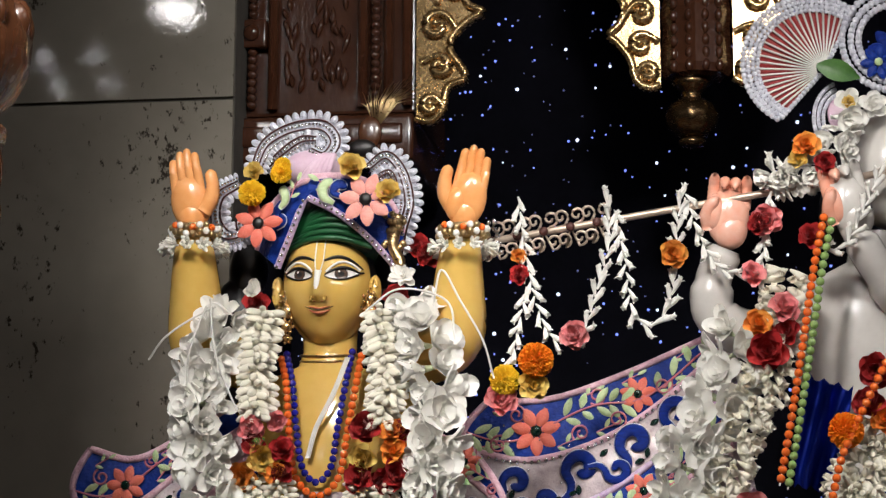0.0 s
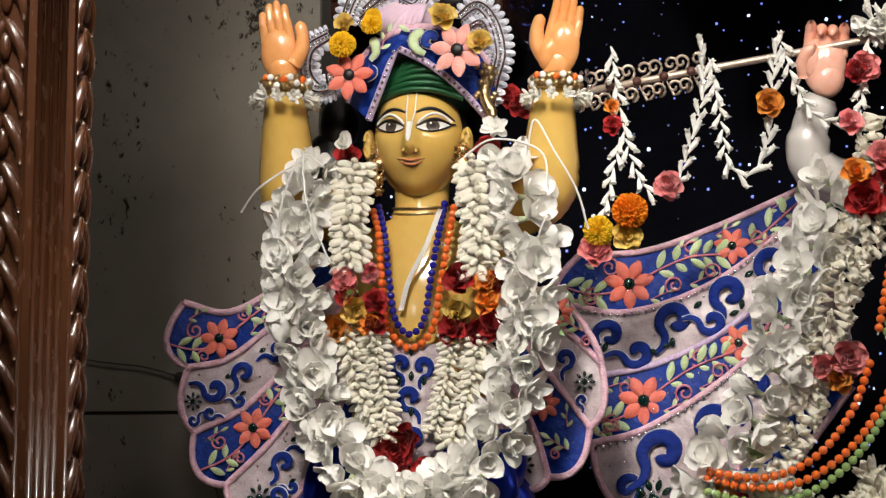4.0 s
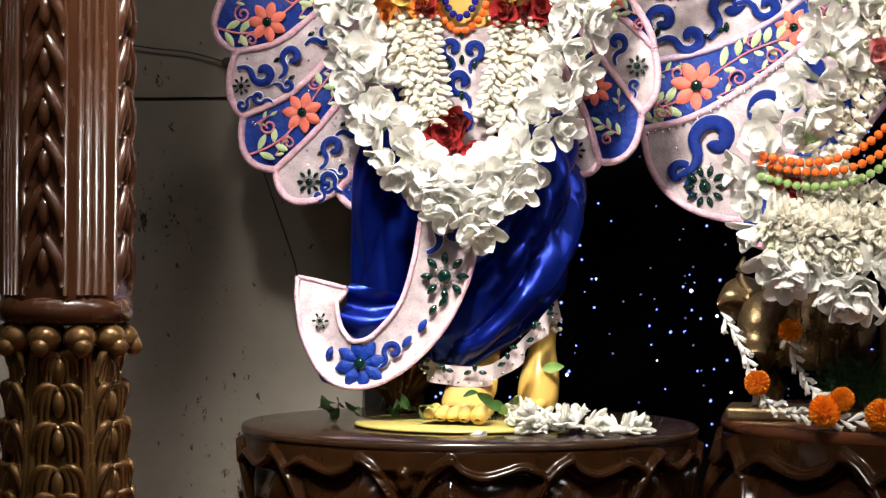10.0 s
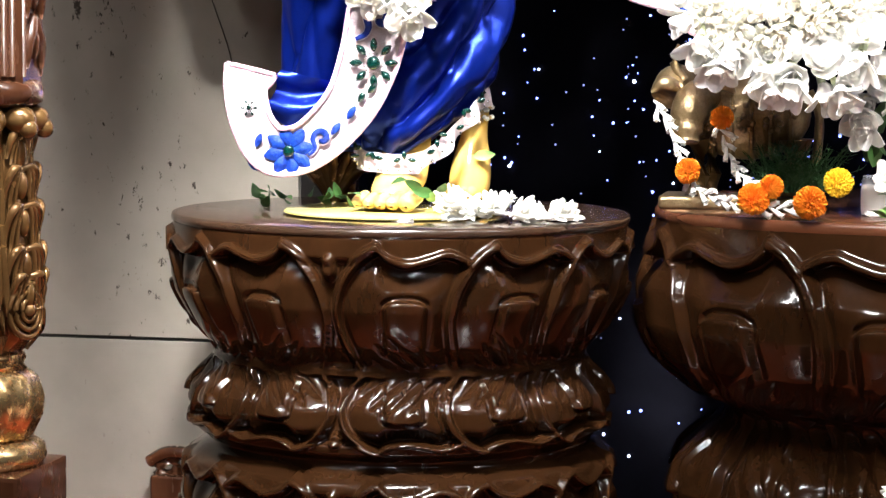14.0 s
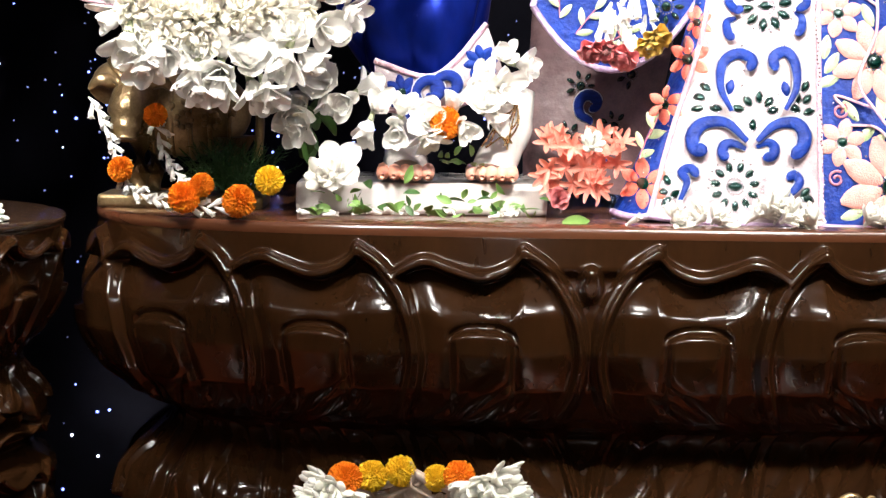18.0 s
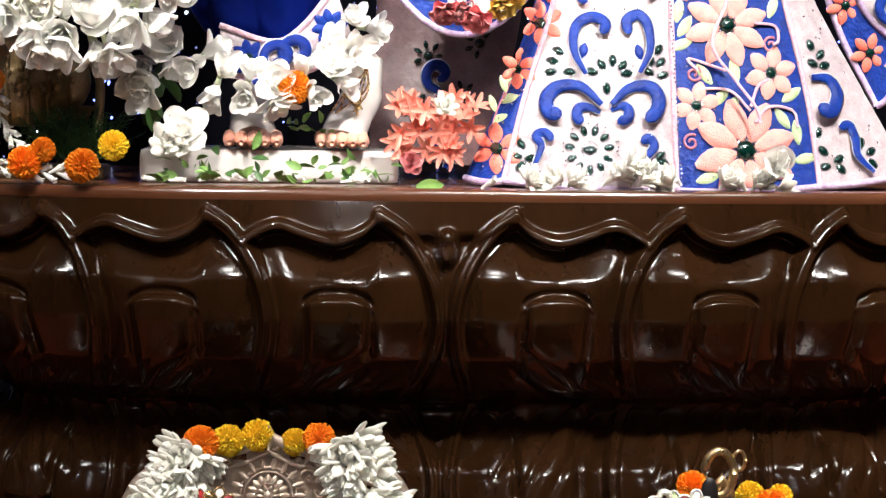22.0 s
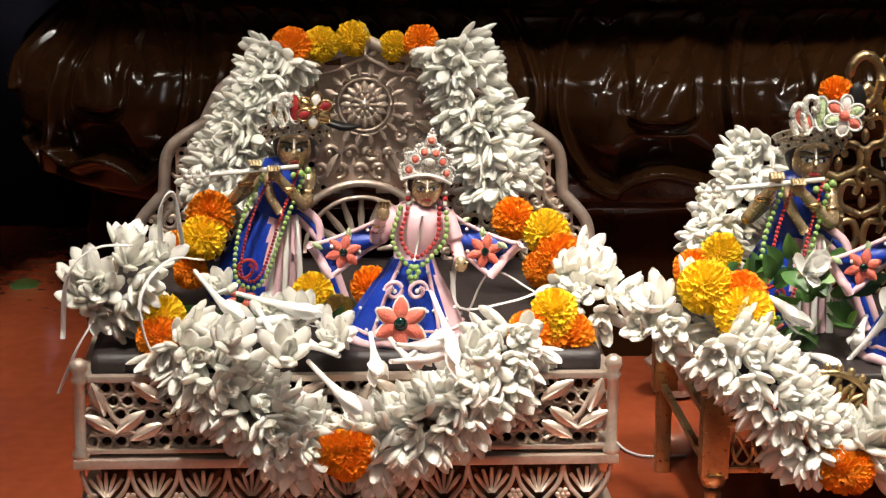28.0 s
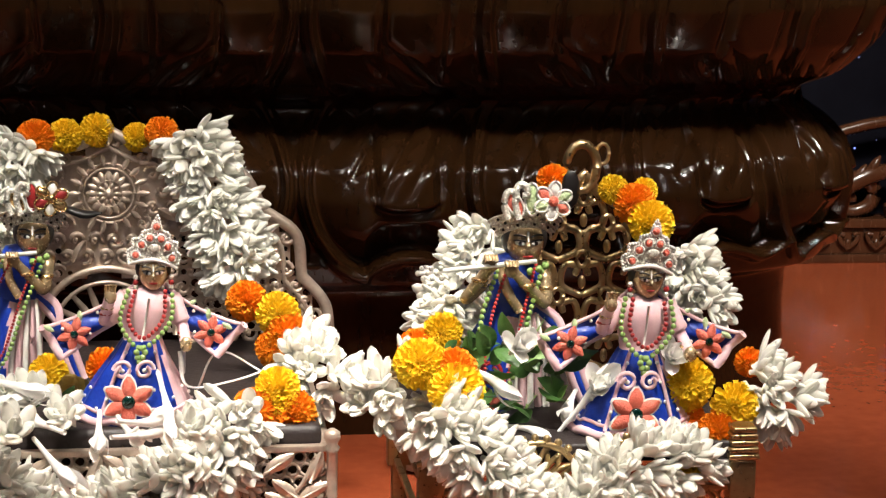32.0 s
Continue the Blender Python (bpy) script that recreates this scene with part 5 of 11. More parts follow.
# feet: one flat, one turned up on its toes behind
tube(bm, smooth_line([(-0.112, 3.815, 1.415), (-0.112, 3.800, 1.352), (-0.113, 3.770, 1.322), (-0.117, 3.722, 1.303), (-0.120, 3.682, 1.291)], 4), [0.027, 0.0265, 0.026, 0.0257, 0.0255, 0.026, 0.0265, 0.027, 0.0270, 0.0265, 0.0255, 0.0245, 0.023, 0.0210, 0.019, 0.017, 0.014], 18, 0, True, 1.55, (1, 0, 0))
for k, (r, ln) in enumerate(((0.0100, 0.030), (0.0105, 0.036), (0.0108, 0.040), (0.0112, 0.042), (0.0142, 0.044))):
    x = -0.160 + 0.0195 * k + (0.003 if k == 4 else 0)
    tube(bm, smooth_line([(x + 0.004, 3.705, 1.297), (x + 0.001, 3.690 - ln * 0.5, 1.293), (x, 3.690 - ln * 0.9, 1.288), (x, 3.690 - ln, 1.284)], 3), [r * q for q in (0.9, 1.0, 1.0, 1.0, 1.0, 1.0, 0.95, 0.86, 0.68, 0.25)], 12, 0)
    blob(bm, (x, 3.690 - ln * 0.88, 1.288 + r * 0.62), (r * 0.62, r * 0.72, r * 0.34), 4, 10, 6)
tube(bm, smooth_line([(-0.010, 3.872, 1.470), (-0.005, 3.866, 1.430), (-0.010, 3.862, 1.390), (-0.013, 3.858, 1.352), (-0.015, 3.850, 1.318), (-0.016, 3.842, 1.286)], 4), [0.021, 0.0205, 0.020, 0.019, 0.0185, 0.0185, 0.019, 0.020, 0.0215, 0.0235, 0.026, 0.0285, 0.0305, 0.032, 0.033, 0.0338, 0.034, 0.034, 0.033, 0.030, 0.024], 18, 0, True, 1.0, (0, 1, 0))
for k in range(4):
    tube(bm, [(-0.044 + 0.013 * k, 3.828, 1.304), (-0.047 + 0.013 * k, 3.808, 1.296), (-0.048 + 0.013 * k, 3.796, 1.290)], [0.009, 0.009, 0.004], 9, 0)
statue = part("yellow_statue", bm, [M["skin"], M["enamelwhite"], M["hair"], M["lip"], M["palm"], M["iris"]])
tagged(statue, "glossy yellow painted statue with raised arms on a lotus pedestal", "statue")

# sacred thread and neck cord
bm = bmesh.new()
for o in (0, 0.004, 0.008):
    tube(bm, smooth_line([(-0.099, 3.820, 2.136), (-0.119, 3.800, 2.073), (-0.147, 3.800, 2.017), (-0.161, 3.800, 1.966)], 6), 0.0016, 5)
    bmesh.ops.translate(bm, verts=list(bm.verts), vec=(0.003, 0, 0))
tagged(part("chest_thread", bm, M["thread"]), "white cotton thread lying across the yellow chest", "thread")
bm = bmesh.new()
for dz in (0, 0.010):
    tube(bm, [(SX + 0.050 * math.cos(w), 3.90 + 0.050 * math.sin(w), 2.152 - dz - 0.008 * max(0.0, -math.sin(w))) for w in np.linspace(0, 6.283, 28)], 0.0022, 6)
tagged(part("neck_cord", bm, M["brass"]), "thin brass neck cord round the statue's neck", "necklace")
beads("blue_bead_necklace", "strand of dark blue glass beads on the yellow chest", [(-0.202, 3.840, 2.146), (-0.185, 3.810, 2.094), (-0.175, 3.800, 2.018), (-0.163, 3.795, 1.951), (-0.138, 3.790, 1.925), (-0.115, 3.795, 1.949), (-0.105, 3.800, 2.016), (-0.094, 3.810, 2.092), (-0.089, 3.840, 2.149)], "bead_blue", 0.0064)
beads("orange_bead_necklace", "strand of orange glass beads outside the blue one", [(-0.209, 3.830, 2.136), (-0.193, 3.800, 2.088), (-0.185, 3.790, 2.007), (-0.172, 3.785, 1.934), (-0.134, 3.780, 1.901), (-0.099, 3.785, 1.933), (-0.087, 3.790, 2.006), (-0.075, 3.800, 2.086), (-0.071, 3.830, 2.142)], "bead_orange", 0.0068)
for s, c in ((-1, (-0.356, 3.800, 2.336)), (1, (0.104, 3.800, 2.325))):
    c = Vector(c)
    br = thing("bracelet", c, "bracelet of white blossoms and gilded beads round a yellow wrist", "bracelet", "bracelets")
    for k in range(22):
        a = 2 * math.pi * k / 22
        for lift, kinds in ((0.010, ("bead_gold", "bead_pearl", "bead_gold")), (0.021, ("bead_pearl", "bead_gold", "bead_orange"))):
            p = c + Vector((0.041 * math.cos(a), 0.038 * math.sin(a), lift + 0.003 * math.sin(5 * a)))
            place("bead", KIND[kinds[k % 3]][0], Matrix.Translation(p) @ Matrix.Diagonal((0.0058, 0.0058, 0.0062, 1)), br)
    for k in range(12):
        a = 2 * math.pi * k / 12
        d = Vector((math.cos(a), math.sin(a), 0.0))
        bloom("tuberose", c + d * 0.040 + Vector((0, 0, -0.012)), d, 0.55, br)
    bm = bmesh.new()
    for z in (0.024, 0.006):
        tube(bm, [c + Vector((0.035 * math.cos(w), 0.032 * math.sin(w), z)) for w in np.linspace(0, 6.283, 24)], 0.004, 6)
    part("band", bm, M["brass"], br, "brass band")
for s, c in ((-1, (-0.203, 3.840, 2.211)), (1, (-0.060, 3.840, 2.209))):
    er = thing("earring", c, "gilded drop earring with small stones", "earring", "earrings")
    c = Vector(c)
    bm = bmesh.new()
    for dz, r in ((0.03, 0.010), (0.008, 0.013), (-0.018, 0.010), (-0.038, 0.007)):
        blob(bm, c + Vector((0.004 * s * dz, 0, dz)), (r, r * 0.6, r), 0, 8, 6)
        for k in range(7):
            blob(bm, c + Vector((r * 1.15 * math.cos(k * 0.9), -0.003, dz + r * 1.15 * math.sin(k * 0.9))), (0.003, 0.003, 0.003), 0, 6, 4)
    part("drop", bm, M["gold"], er)

# ---- turban with lace plumes ----
turban = thing("turban", (SX, 3.88, 2.34), "embroidered blue and coral turban with green silk and silver lace plumes", "turban")
bm = bmesh.new()
blob(bm, (SX, 3.896, 2.356), (0.088, 0.088, 0.080), 0, 24, 16)
for k in range(7):
    tube(bm, smooth_line([(-0.215 + 0.004 * k, 3.845, 2.318 + 0.008 * k), (-0.165 + 0.004 * k, 3.812, 2.336 + 0.010 * k), (-0.11, 3.806, 2.338 + 0.011 * k), (-0.055, 3.825, 2.325 + 0.010 * k)], 5), 0.0052, 7)
part("green_cap", bm, M["greencloth"], turban, "dark green silk cap")


def wrap_line(pts, y0, y1):
    """Points of a fold laid round the head: nearer the middle lies further forward."""
    out = []
    for p in smooth_line(pts, 8):
        q = min(1.0, abs(p.x - SX) / 0.12)
        out.append(Vector((p.x, y0 + (y1 - y0) * q * q, p.z)))
    return out


left_low = [(-0.214, 3.790, 2.290), (-0.190, 3.790, 2.343), (-0.164, 3.790, 2.406)]
left_top = [(-0.260, 3.790, 2.330), (-0.232, 3.790, 2.398), (-0.174, 3.790, 2.433), (-0.106, 3.790, 2.443)]
right_low = [(-0.013, 3.790, 2.288), (-0.057, 3.790, 2.337), (-0.106, 3.790, 2.377), (-0.159, 3.790, 2.406)]
right_top = [(-0.004, 3.790, 2.353), (-0.029, 3.790, 2.407), (-0.077, 3.790, 2.442), (-0.155, 3.790, 2.443)]
for low, top, side in ((left_low, left_top, -1), (right_low, right_top, 1)):
    low, top = wrap_line(low, 3.792, 3.85), wrap_line(top, 3.80, 3.86)
    n = 20
    pick = lambda line, q: line[min(len(line) - 1, int(q * (len(line) - 1)))]
    rows = []
    for i in range(n + 1):
        a, b2 = pick(low, i / n), pick(top, i / n)
        rows.append([a.lerp(b2, j / 6) + Vector((0, -0.016 * math.sin(math.pi * j / 6), 0)) for j in range(7)])
    bm = bmesh.new()
    grid(bm, rows)
    grid(bm, [[p + Vector((0, 0.02, 0)) for p in row[::-1]] for row in rows])
    wrap = part("wrap", bm, M["bluethread"], turban, "blue embroidered wrap")
    bm = bmesh.new()
    tube(bm, [p + Vector((0, -0.004, 0)) for p in low], 0.0062, 8)
    part("wrap_braid", bm, M["violetborder"], wrap)
    bm = bmesh.new()
    tube(bm, [p + Vector((0, -0.002, 0)) for p in top], 0.006, 8)
    part("wrap_braid", bm, M["border"], wrap)
    bm = bmesh.new()
    box_pts = along(low, 0.011)
    for p, d in box_pts:
        blob(bm, p + Vector((0, -0.010, 0)), (0.0034, 0.002, 0.0034), 0, 5, 4)
    part("sequin_trim", bm, M["spark"], wrap)
sewn_flower((-0.055, 3.765, 2.394), 0.088, turban, 0.3, 7, ("palecoral", "hair"))
sewn_flower((-0.240, 3.775, 2.360), 0.080, turban, 0.1, 7, ("coral", "hair"))
leaf_spray((-0.185, 3.775, 2.403), 1.2, 0.03, turban, 3)
leaf_spray((-0.103, 3.775, 2.410), 2.6, 0.04, turban, 3)
comma("padded_scroll", smooth_line([Vector((-0.112, 3.778, 2.392)), Vector((-0.128, 3.774, 2.402)), Vector((-0.130, 3.774, 2.420)), Vector((-0.114, 3.776, 2.432))], 4), 0.0085, turban, "leafthread")
comma("padded_scroll", smooth_line([Vector((-0.098, 3.776, 2.402)), Vector((-0.112, 3.772, 2.410)), Vector((-0.104, 3.774, 2.424)), Vector((-0.090, 3.776, 2.418))], 4), 0.0080, turban, "bluethread")
comma("padded_scroll", smooth_line([Vector((-0.206, 3.782, 2.386)), Vector((-0.196, 3.778, 2.398)), Vector((-0.198, 3.778, 2.414)), Vector((-0.206, 3.780, 2.420))], 4), 0.0075, turban, "leafthread")
comma("padded_scroll", smooth_line([Vector((-0.212, 3.784, 2.352)), Vector((-0.200, 3.778, 2.362)), Vector((-0.204, 3.778, 2.376))], 4), 0.0070, turban, "navy")
bm = bmesh.new()
blob(bm, (-0.162, 3.870, 2.471), (0.062, 0.05, 0.036), 0, 18, 12)
for k in range(5):
    tube(bm, smooth_line([Vector((-0.176, 3.820, 2.442)) + Vector((0.010 * k, 0, 0)), Vector((-0.159, 3.815, 2.464)) + Vector((0.008 * k, 0, 0)), Vector((-0.139, 3.830, 2.488)) + Vector((0.004 * k, 0, 0))], 4), 0.006, 6)
part("crown_roll", bm, M["lilac"], turban, "lilac silk crown roll")


def plume(ctrl, width, name="plume"):
    """A curled band of silver lace edged with shell beads."""
    line = smooth_line(ctrl, 7)
    bm = bmesh.new()
    n = len(line)
    rows = []
    for i, p in enumerate(line):
        d = (line[min(i + 1, n - 1)] - line[max(i - 1, 0)]).normalized()
        s = Vector((d.z, 0, -d.x)).normalized()
        w = width * (0.55 + 0.45 * math.sin(math.pi * (0.1 + 0.8 * i / (n - 1))))
        rows.append([p + s * w * q + Vector((0, -0.006 * math.cos(q * 1.6), 0)) for q in (-1, -0.6, -0.2, 0.2, 0.6, 1)])
    grid(bm, rows)
    grid(bm, [[p + Vector((0, 0.006, 0)) for p in row[::-1]] for row in rows])
    pl = part(name, bm, M["silverbead"], turban, "silver lace plume")
    dark = M["maroon"]
    for edge, r, kind in ((0, 0.0092, "shell"), (5, 0.0058, "shell"), (1, 0.0018, "cord"), (3, 0.0016, "cord"), (2, 0.0030, "stone"), (4, 0.0026, "stone")):
        bm = bmesh.new()
        line = [row[edge] for row in rows]
        if kind == "cord":
            tube(bm, [p + Vector((0, -0.004, 0)) for p in line], r, 6)
        for i, (p, d) in enumerate(along(line, r * (1.5 if kind == "shell" else 2.1))) if kind != "cord" else ():
            turn = Matrix.Rotation(-math.atan2(d.z, d.x), 3, "Y")
            if kind == "shell":
                blob(bm, p + Vector((0, -0.002 - 0.002 * (i % 2), 0)), (r * 0.72, r * 0.30, r * 1.15), 0, 8, 6, turn)
                blob(bm, p + Vector((0, -0.006, 0)), (r * 0.30, r * 0.20, r * 0.55), 0, 6, 5, turn)
            else:
                blob(bm, p + Vector((0, -0.004, 0)), (r * 0.95, r * 0.5, r), 0, 6, 4, turn)
        part("lace_edge" if kind == "shell" else ("cord" if kind == "cord" else "sequin_row"), bm, dark if kind == "cord" else M["silverbead" if kind == "shell" else "spark"], pl)


plume([(-0.262, 3.850, 2.471), (-0.243, 3.850, 2.513), (-0.199, 3.850, 2.537), (-0.149, 3.850, 2.540), (-0.127, 3.850, 2.515), (-0.141, 3.840, 2.489), (-0.164, 3.840, 2.498)], 0.021)
plume([(-0.245, 3.860, 2.473), (-0.213, 3.850, 2.498), (-0.182, 3.845, 2.516), (-0.156, 3.845, 2.517)], 0.013)
plume([(-0.292, 3.850, 2.447), (-0.328, 3.850, 2.425), (-0.335, 3.850, 2.383), (-0.315, 3.850, 2.353), (-0.284, 3.845, 2.356), (-0.285, 3.840, 2.378)], 0.020)
plume([(-0.066, 3.860, 2.468), (-0.036, 3.860, 2.487), (-0.010, 3.860, 2.456), (0.001, 3.860, 2.406), (-0.009, 3.860, 2.362), (-0.015, 3.860, 2.318)], 0.018)
plume([(-0.053, 3.860, 2.449), (-0.030, 3.855, 2.457), (-0.020, 3.855, 2.430), (-0.030, 3.855, 2.416)], 0.009)
bm = bmesh.new()
tube(bm, smooth_line([(-0.014, 3.850, 2.380), (-0.020, 3.830, 2.332), (-0.002, 3.820, 2.291)], 6), [0.012] * 6 + [0.010] * 6 + [0.004], 8)
for k in range(14):
    blob(bm, Vector((-0.016, 3.835, 2.352)) + Vector((FR.uniform(-.018, .018), -0.008, FR.uniform(-.03, .03))), (0.006, 0.005, 0.006), 0, 6, 5)
part("side_brooch", bm, M["brass"], turban, "old brass side brooch")
# peacock quill behind the turban
bm = bmesh.new()
blob(bm, (-0.079, 3.930, 2.550), (0.022, 0.006, 0.030), 1, 12, 8)
for k in range(40):
    a = FR.uniform(-0.75, 0.55)
    b0 = Vector((-0.071, 3.940, 2.557))
    tube(bm, [b0, b0 + Vector((0.05 * math.sin(a + 0.35), 0.003, 0.055 * math.cos(a))), b0 + Vector((0.105 * math.sin(a + 0.42), 0.004, 0.09 * math.cos(a) * FR.uniform(.7, 1.1)))], [0.001, 0.0008, 0.0004], 4, 0)
blob(bm, (-0.092, 3.920, 2.520), (0.026, 0.008, 0.016), 2, 12, 8)
tagged(part("feather_tuft", bm, [M["brass"], M["pillarwood"], M["hair"]]), "brown feather tuft standing behind the turban", "feather")
for kind, c, sz, lab in (("marigold_yellow", (-0.251, 3.775, 2.403), 0.95, "yellow marigold bloom pinned to the turban"), ("marigold_yellow", (-0.200, 3.775, 2.438), 0.75, "yellow marigold bloom pinned to the turban"), ("rose_yellow", (-0.247, 3.775, 2.446), 0.8, "dry tan rose pinned to the turban"), ("rose_yellow", (-0.082, 3.775, 2.449), 1.0, "dry yellow petals pinned to the turban"), ("rose_yellow", (-0.018, 3.775, 2.403), 1.0, "dry yellow petals pinned to the turban")):
    tagged(bloom(kind, c, (FR.uniform(-.3, .3), -1, 0.3), sz), lab, "flower", "turban flowers")
tagged(bloom("marigold_yellow", (-0.198, 3.775, 2.452), (0, -1, 0.4), 0.6), "yellow marigold bloom pinned to the turban", "flower", "turban flowers")
for c in ((-0.258, 3.830, 2.250), (-0.000, 3.830, 2.271)):
    tagged(bloom("whitebloom", c, (0, -1, 0.2), 0.65), "small white blossom tucked behind the ear", "flower", "ear flowers")
for c in ((0.011, 3.880, 2.331), (0.030, 3.880, 2.316), (-0.023, 3.880, 2.243), (-0.265, 3.880, 2.234)):
    tagged(bloom("rose_red", c, (0.2, -1, 0.2), 1.0), "dark red rose behind the shoulder", "flower", "shoulder roses")
bm = bmesh.new()
for c, rr in (((-0.316, 3.950, 2.231), 0.045), ((-0.035, 3.950, 2.225), 0.045), ((-0.297, 3.950, 2.311), 0.035), ((-0.045, 3.950, 2.305), 0.03)):
    blob(bm, c, (rr, 0.03, rr * 1.5), 0, 14, 10)
tagged(part("hair_wig", bm, M["hair"]), "black wavy hair hanging behind the shoulders", "hair")

# embroidered chest cloth below the necklaces
chest_cloth = thing("chest_cloth", (-0.132, 3.780, 1.820), "pale silk chest cloth with navy scrolls and gems", "garment")
pat = Patch([(-0.189, 3.800, 1.910), (-0.183, 3.785, 1.821), (-0.176, 3.765, 1.709)], [(-0.080, 3.800, 1.909), (-0.080, 3.785, 1.820), (-0.078, 3.765, 1.709)], 0.0, 0.012)
sh = pat.sheet("front", "pinksilk", chest_cloth, "pale embroidered silk")
for q, r, ang, sz, h in ((0.22, 0.35, 1.2, 0.034, 1), (0.24, 0.68, 1.9, 0.034, -1), (0.52, 0.5, 1.5, 0.040, 1), (0.8, 0.5, 1.2, 0.034, -1)):
    scroll(pat.at(q, r, 0.003), ang, sz, sh, h)
gems([(pat.at(q, r, 0.003), 1.5) for q, r in ((0.12, 0.5), (0.36, 0.5), (0.4, 0.3), (0.4, 0.7), (0.65, 0.5))], sh, 0.005)

# ---- garlands of the first statue ----
main = garland("blossom_garland", "thick garland of white blossoms round the statue's shoulders", [(-0.297, 3.800, 2.195), (-0.320, 3.760, 2.118), (-0.324, 3.740, 2.032), (-0.312, 3.735, 1.957), (-0.296, 3.730, 1.882), (-0.273, 3.725, 1.808), (-0.241, 3.720, 1.735), (-0.187, 3.710, 1.676), (-0.125, 3.700, 1.644)], 0.034, ["whitebloom", "whitebloom", "longbloom"], 0.040, 2, 1.15, 0.15, arc=0.8, group="blossom garlands")
garland("", "", [(0.022, 3.800, 2.205), (0.056, 3.760, 2.138), (0.071, 3.740, 2.052), (0.069, 3.735, 1.979), (0.061, 3.730, 1.897), (0.043, 3.725, 1.824), (0.017, 3.720, 1.752), (-0.031, 3.710, 1.685), (-0.093, 3.700, 1.644)], 0.034, ["whitebloom", "whitebloom", "longbloom"], 0.040, 2, 1.15, 0.15, arc=0.8, parent=main)
for c in ((-0.171, 3.680, 1.644), (-0.130, 3.680, 1.622), (-0.098, 3.680, 1.608), (-0.060, 3.680, 1.631), (-0.026, 3.680, 1.657), (0.001, 3.680, 1.688), (-0.075, 3.680, 1.595), (-0.208, 3.680, 1.688)):
    bloom("longbloom", c, (FR.uniform(-.5, .5), -0.8, -0.8), 1.1, main)
cream = thing("cream_garland", (-0.227, 3.750, 2.042), "garland of cream tuberose buds in plaited rows", "garland", "blossom garlands")
for ctrl, size in (([(-0.228, 3.785, 2.210), (-0.233, 3.765, 2.145), (-0.233, 3.755, 2.088), (-0.226, 3.750, 2.027)], 1.12), ([(-0.032, 3.785, 2.209), (-0.022, 3.765, 2.140), (-0.015, 3.755, 2.083), (-0.019, 3.750, 2.023)], 1.12), ([(-0.235, 3.750, 1.925), (-0.218, 3.740, 1.864), (-0.199, 3.735, 1.808), (-0.173, 3.730, 1.753)], 0.85), ([(-0.190, 3.750, 1.924), (-0.178, 3.740, 1.864), (-0.167, 3.735, 1.808), (-0.159, 3.735, 1.758)], 0.72),
                   ([(-0.015, 3.750, 1.918), (-0.022, 3.740, 1.853), (-0.038, 3.735, 1.798), (-0.058, 3.730, 1.744)], 0.85), ([(-0.059, 3.750, 1.918), (-0.065, 3.740, 1.853), (-0.076, 3.735, 1.799), (-0.086, 3.735, 1.758)], 0.72)):
    chevron(ctrl, size * 0.80, 0.0118, cream)
roses = thing("rose_clusters", (-0.132, 3.760, 1.957), "clusters of red, pink and orange roses in the garland", "roses")
for kind, c, sz in (("rose_pink", (-0.242, 3.745, 2.010), 1.05), ("rose_pink", (-0.195, 3.745, 2.021), 0.8), ("rose_yellow", (-0.220, 3.745, 1.961), 1.0), ("rose_red", (-0.187, 3.745, 1.970), 1.0), ("rose_orange", (-0.251, 3.745, 1.931), 1.05), ("rose_red", (-0.187, 3.745, 1.933), 0.95), ("rose_orange", (-0.192, 3.745, 1.936), 0.8), ("rose_red", (-0.230, 3.745, 1.984), 0.9),
                         ("rose_red", (-0.043, 3.745, 2.009), 1.1), ("rose_orange", (-0.003, 3.745, 1.999), 0.95), ("rose_red", (0.017, 3.745, 2.003), 0.8), ("rose_yellow", (-0.049, 3.745, 1.959), 0.95), ("rose_orange", (0.000, 3.745, 1.967), 1.1), ("rose_red", (-0.052, 3.745, 1.927), 1.1), ("rose_red", (0.003, 3.745, 1.931), 1.2), ("rose_red", (-0.021, 3.745, 1.922), 0.9),
                         ("rose_red", (-0.156, 3.745, 1.736), 1.3), ("rose_red", (-0.130, 3.745, 1.754), 1.2), ("rose_red", (-0.143, 3.745, 1.704), 1.3), ("rose_red", (-0.102, 3.745, 1.699), 1.0), ("rose_red", (-0.176, 3.745, 1.704), 1.0)):
    bloom(kind, c, (FR.uniform(-.4, .4), -1, FR.uniform(-.2, .4)), sz, roses)
for c in ((-0.213, 3.735, 1.992), (-0.270, 3.735, 1.984), (0.046, 3.735, 1.932), (0.101, 3.735, 1.928)):
    bloom("leaf_light", c, (FR.uniform(-1, 1), -0.5, FR.uniform(-.6, .3)), 0.7, roses)
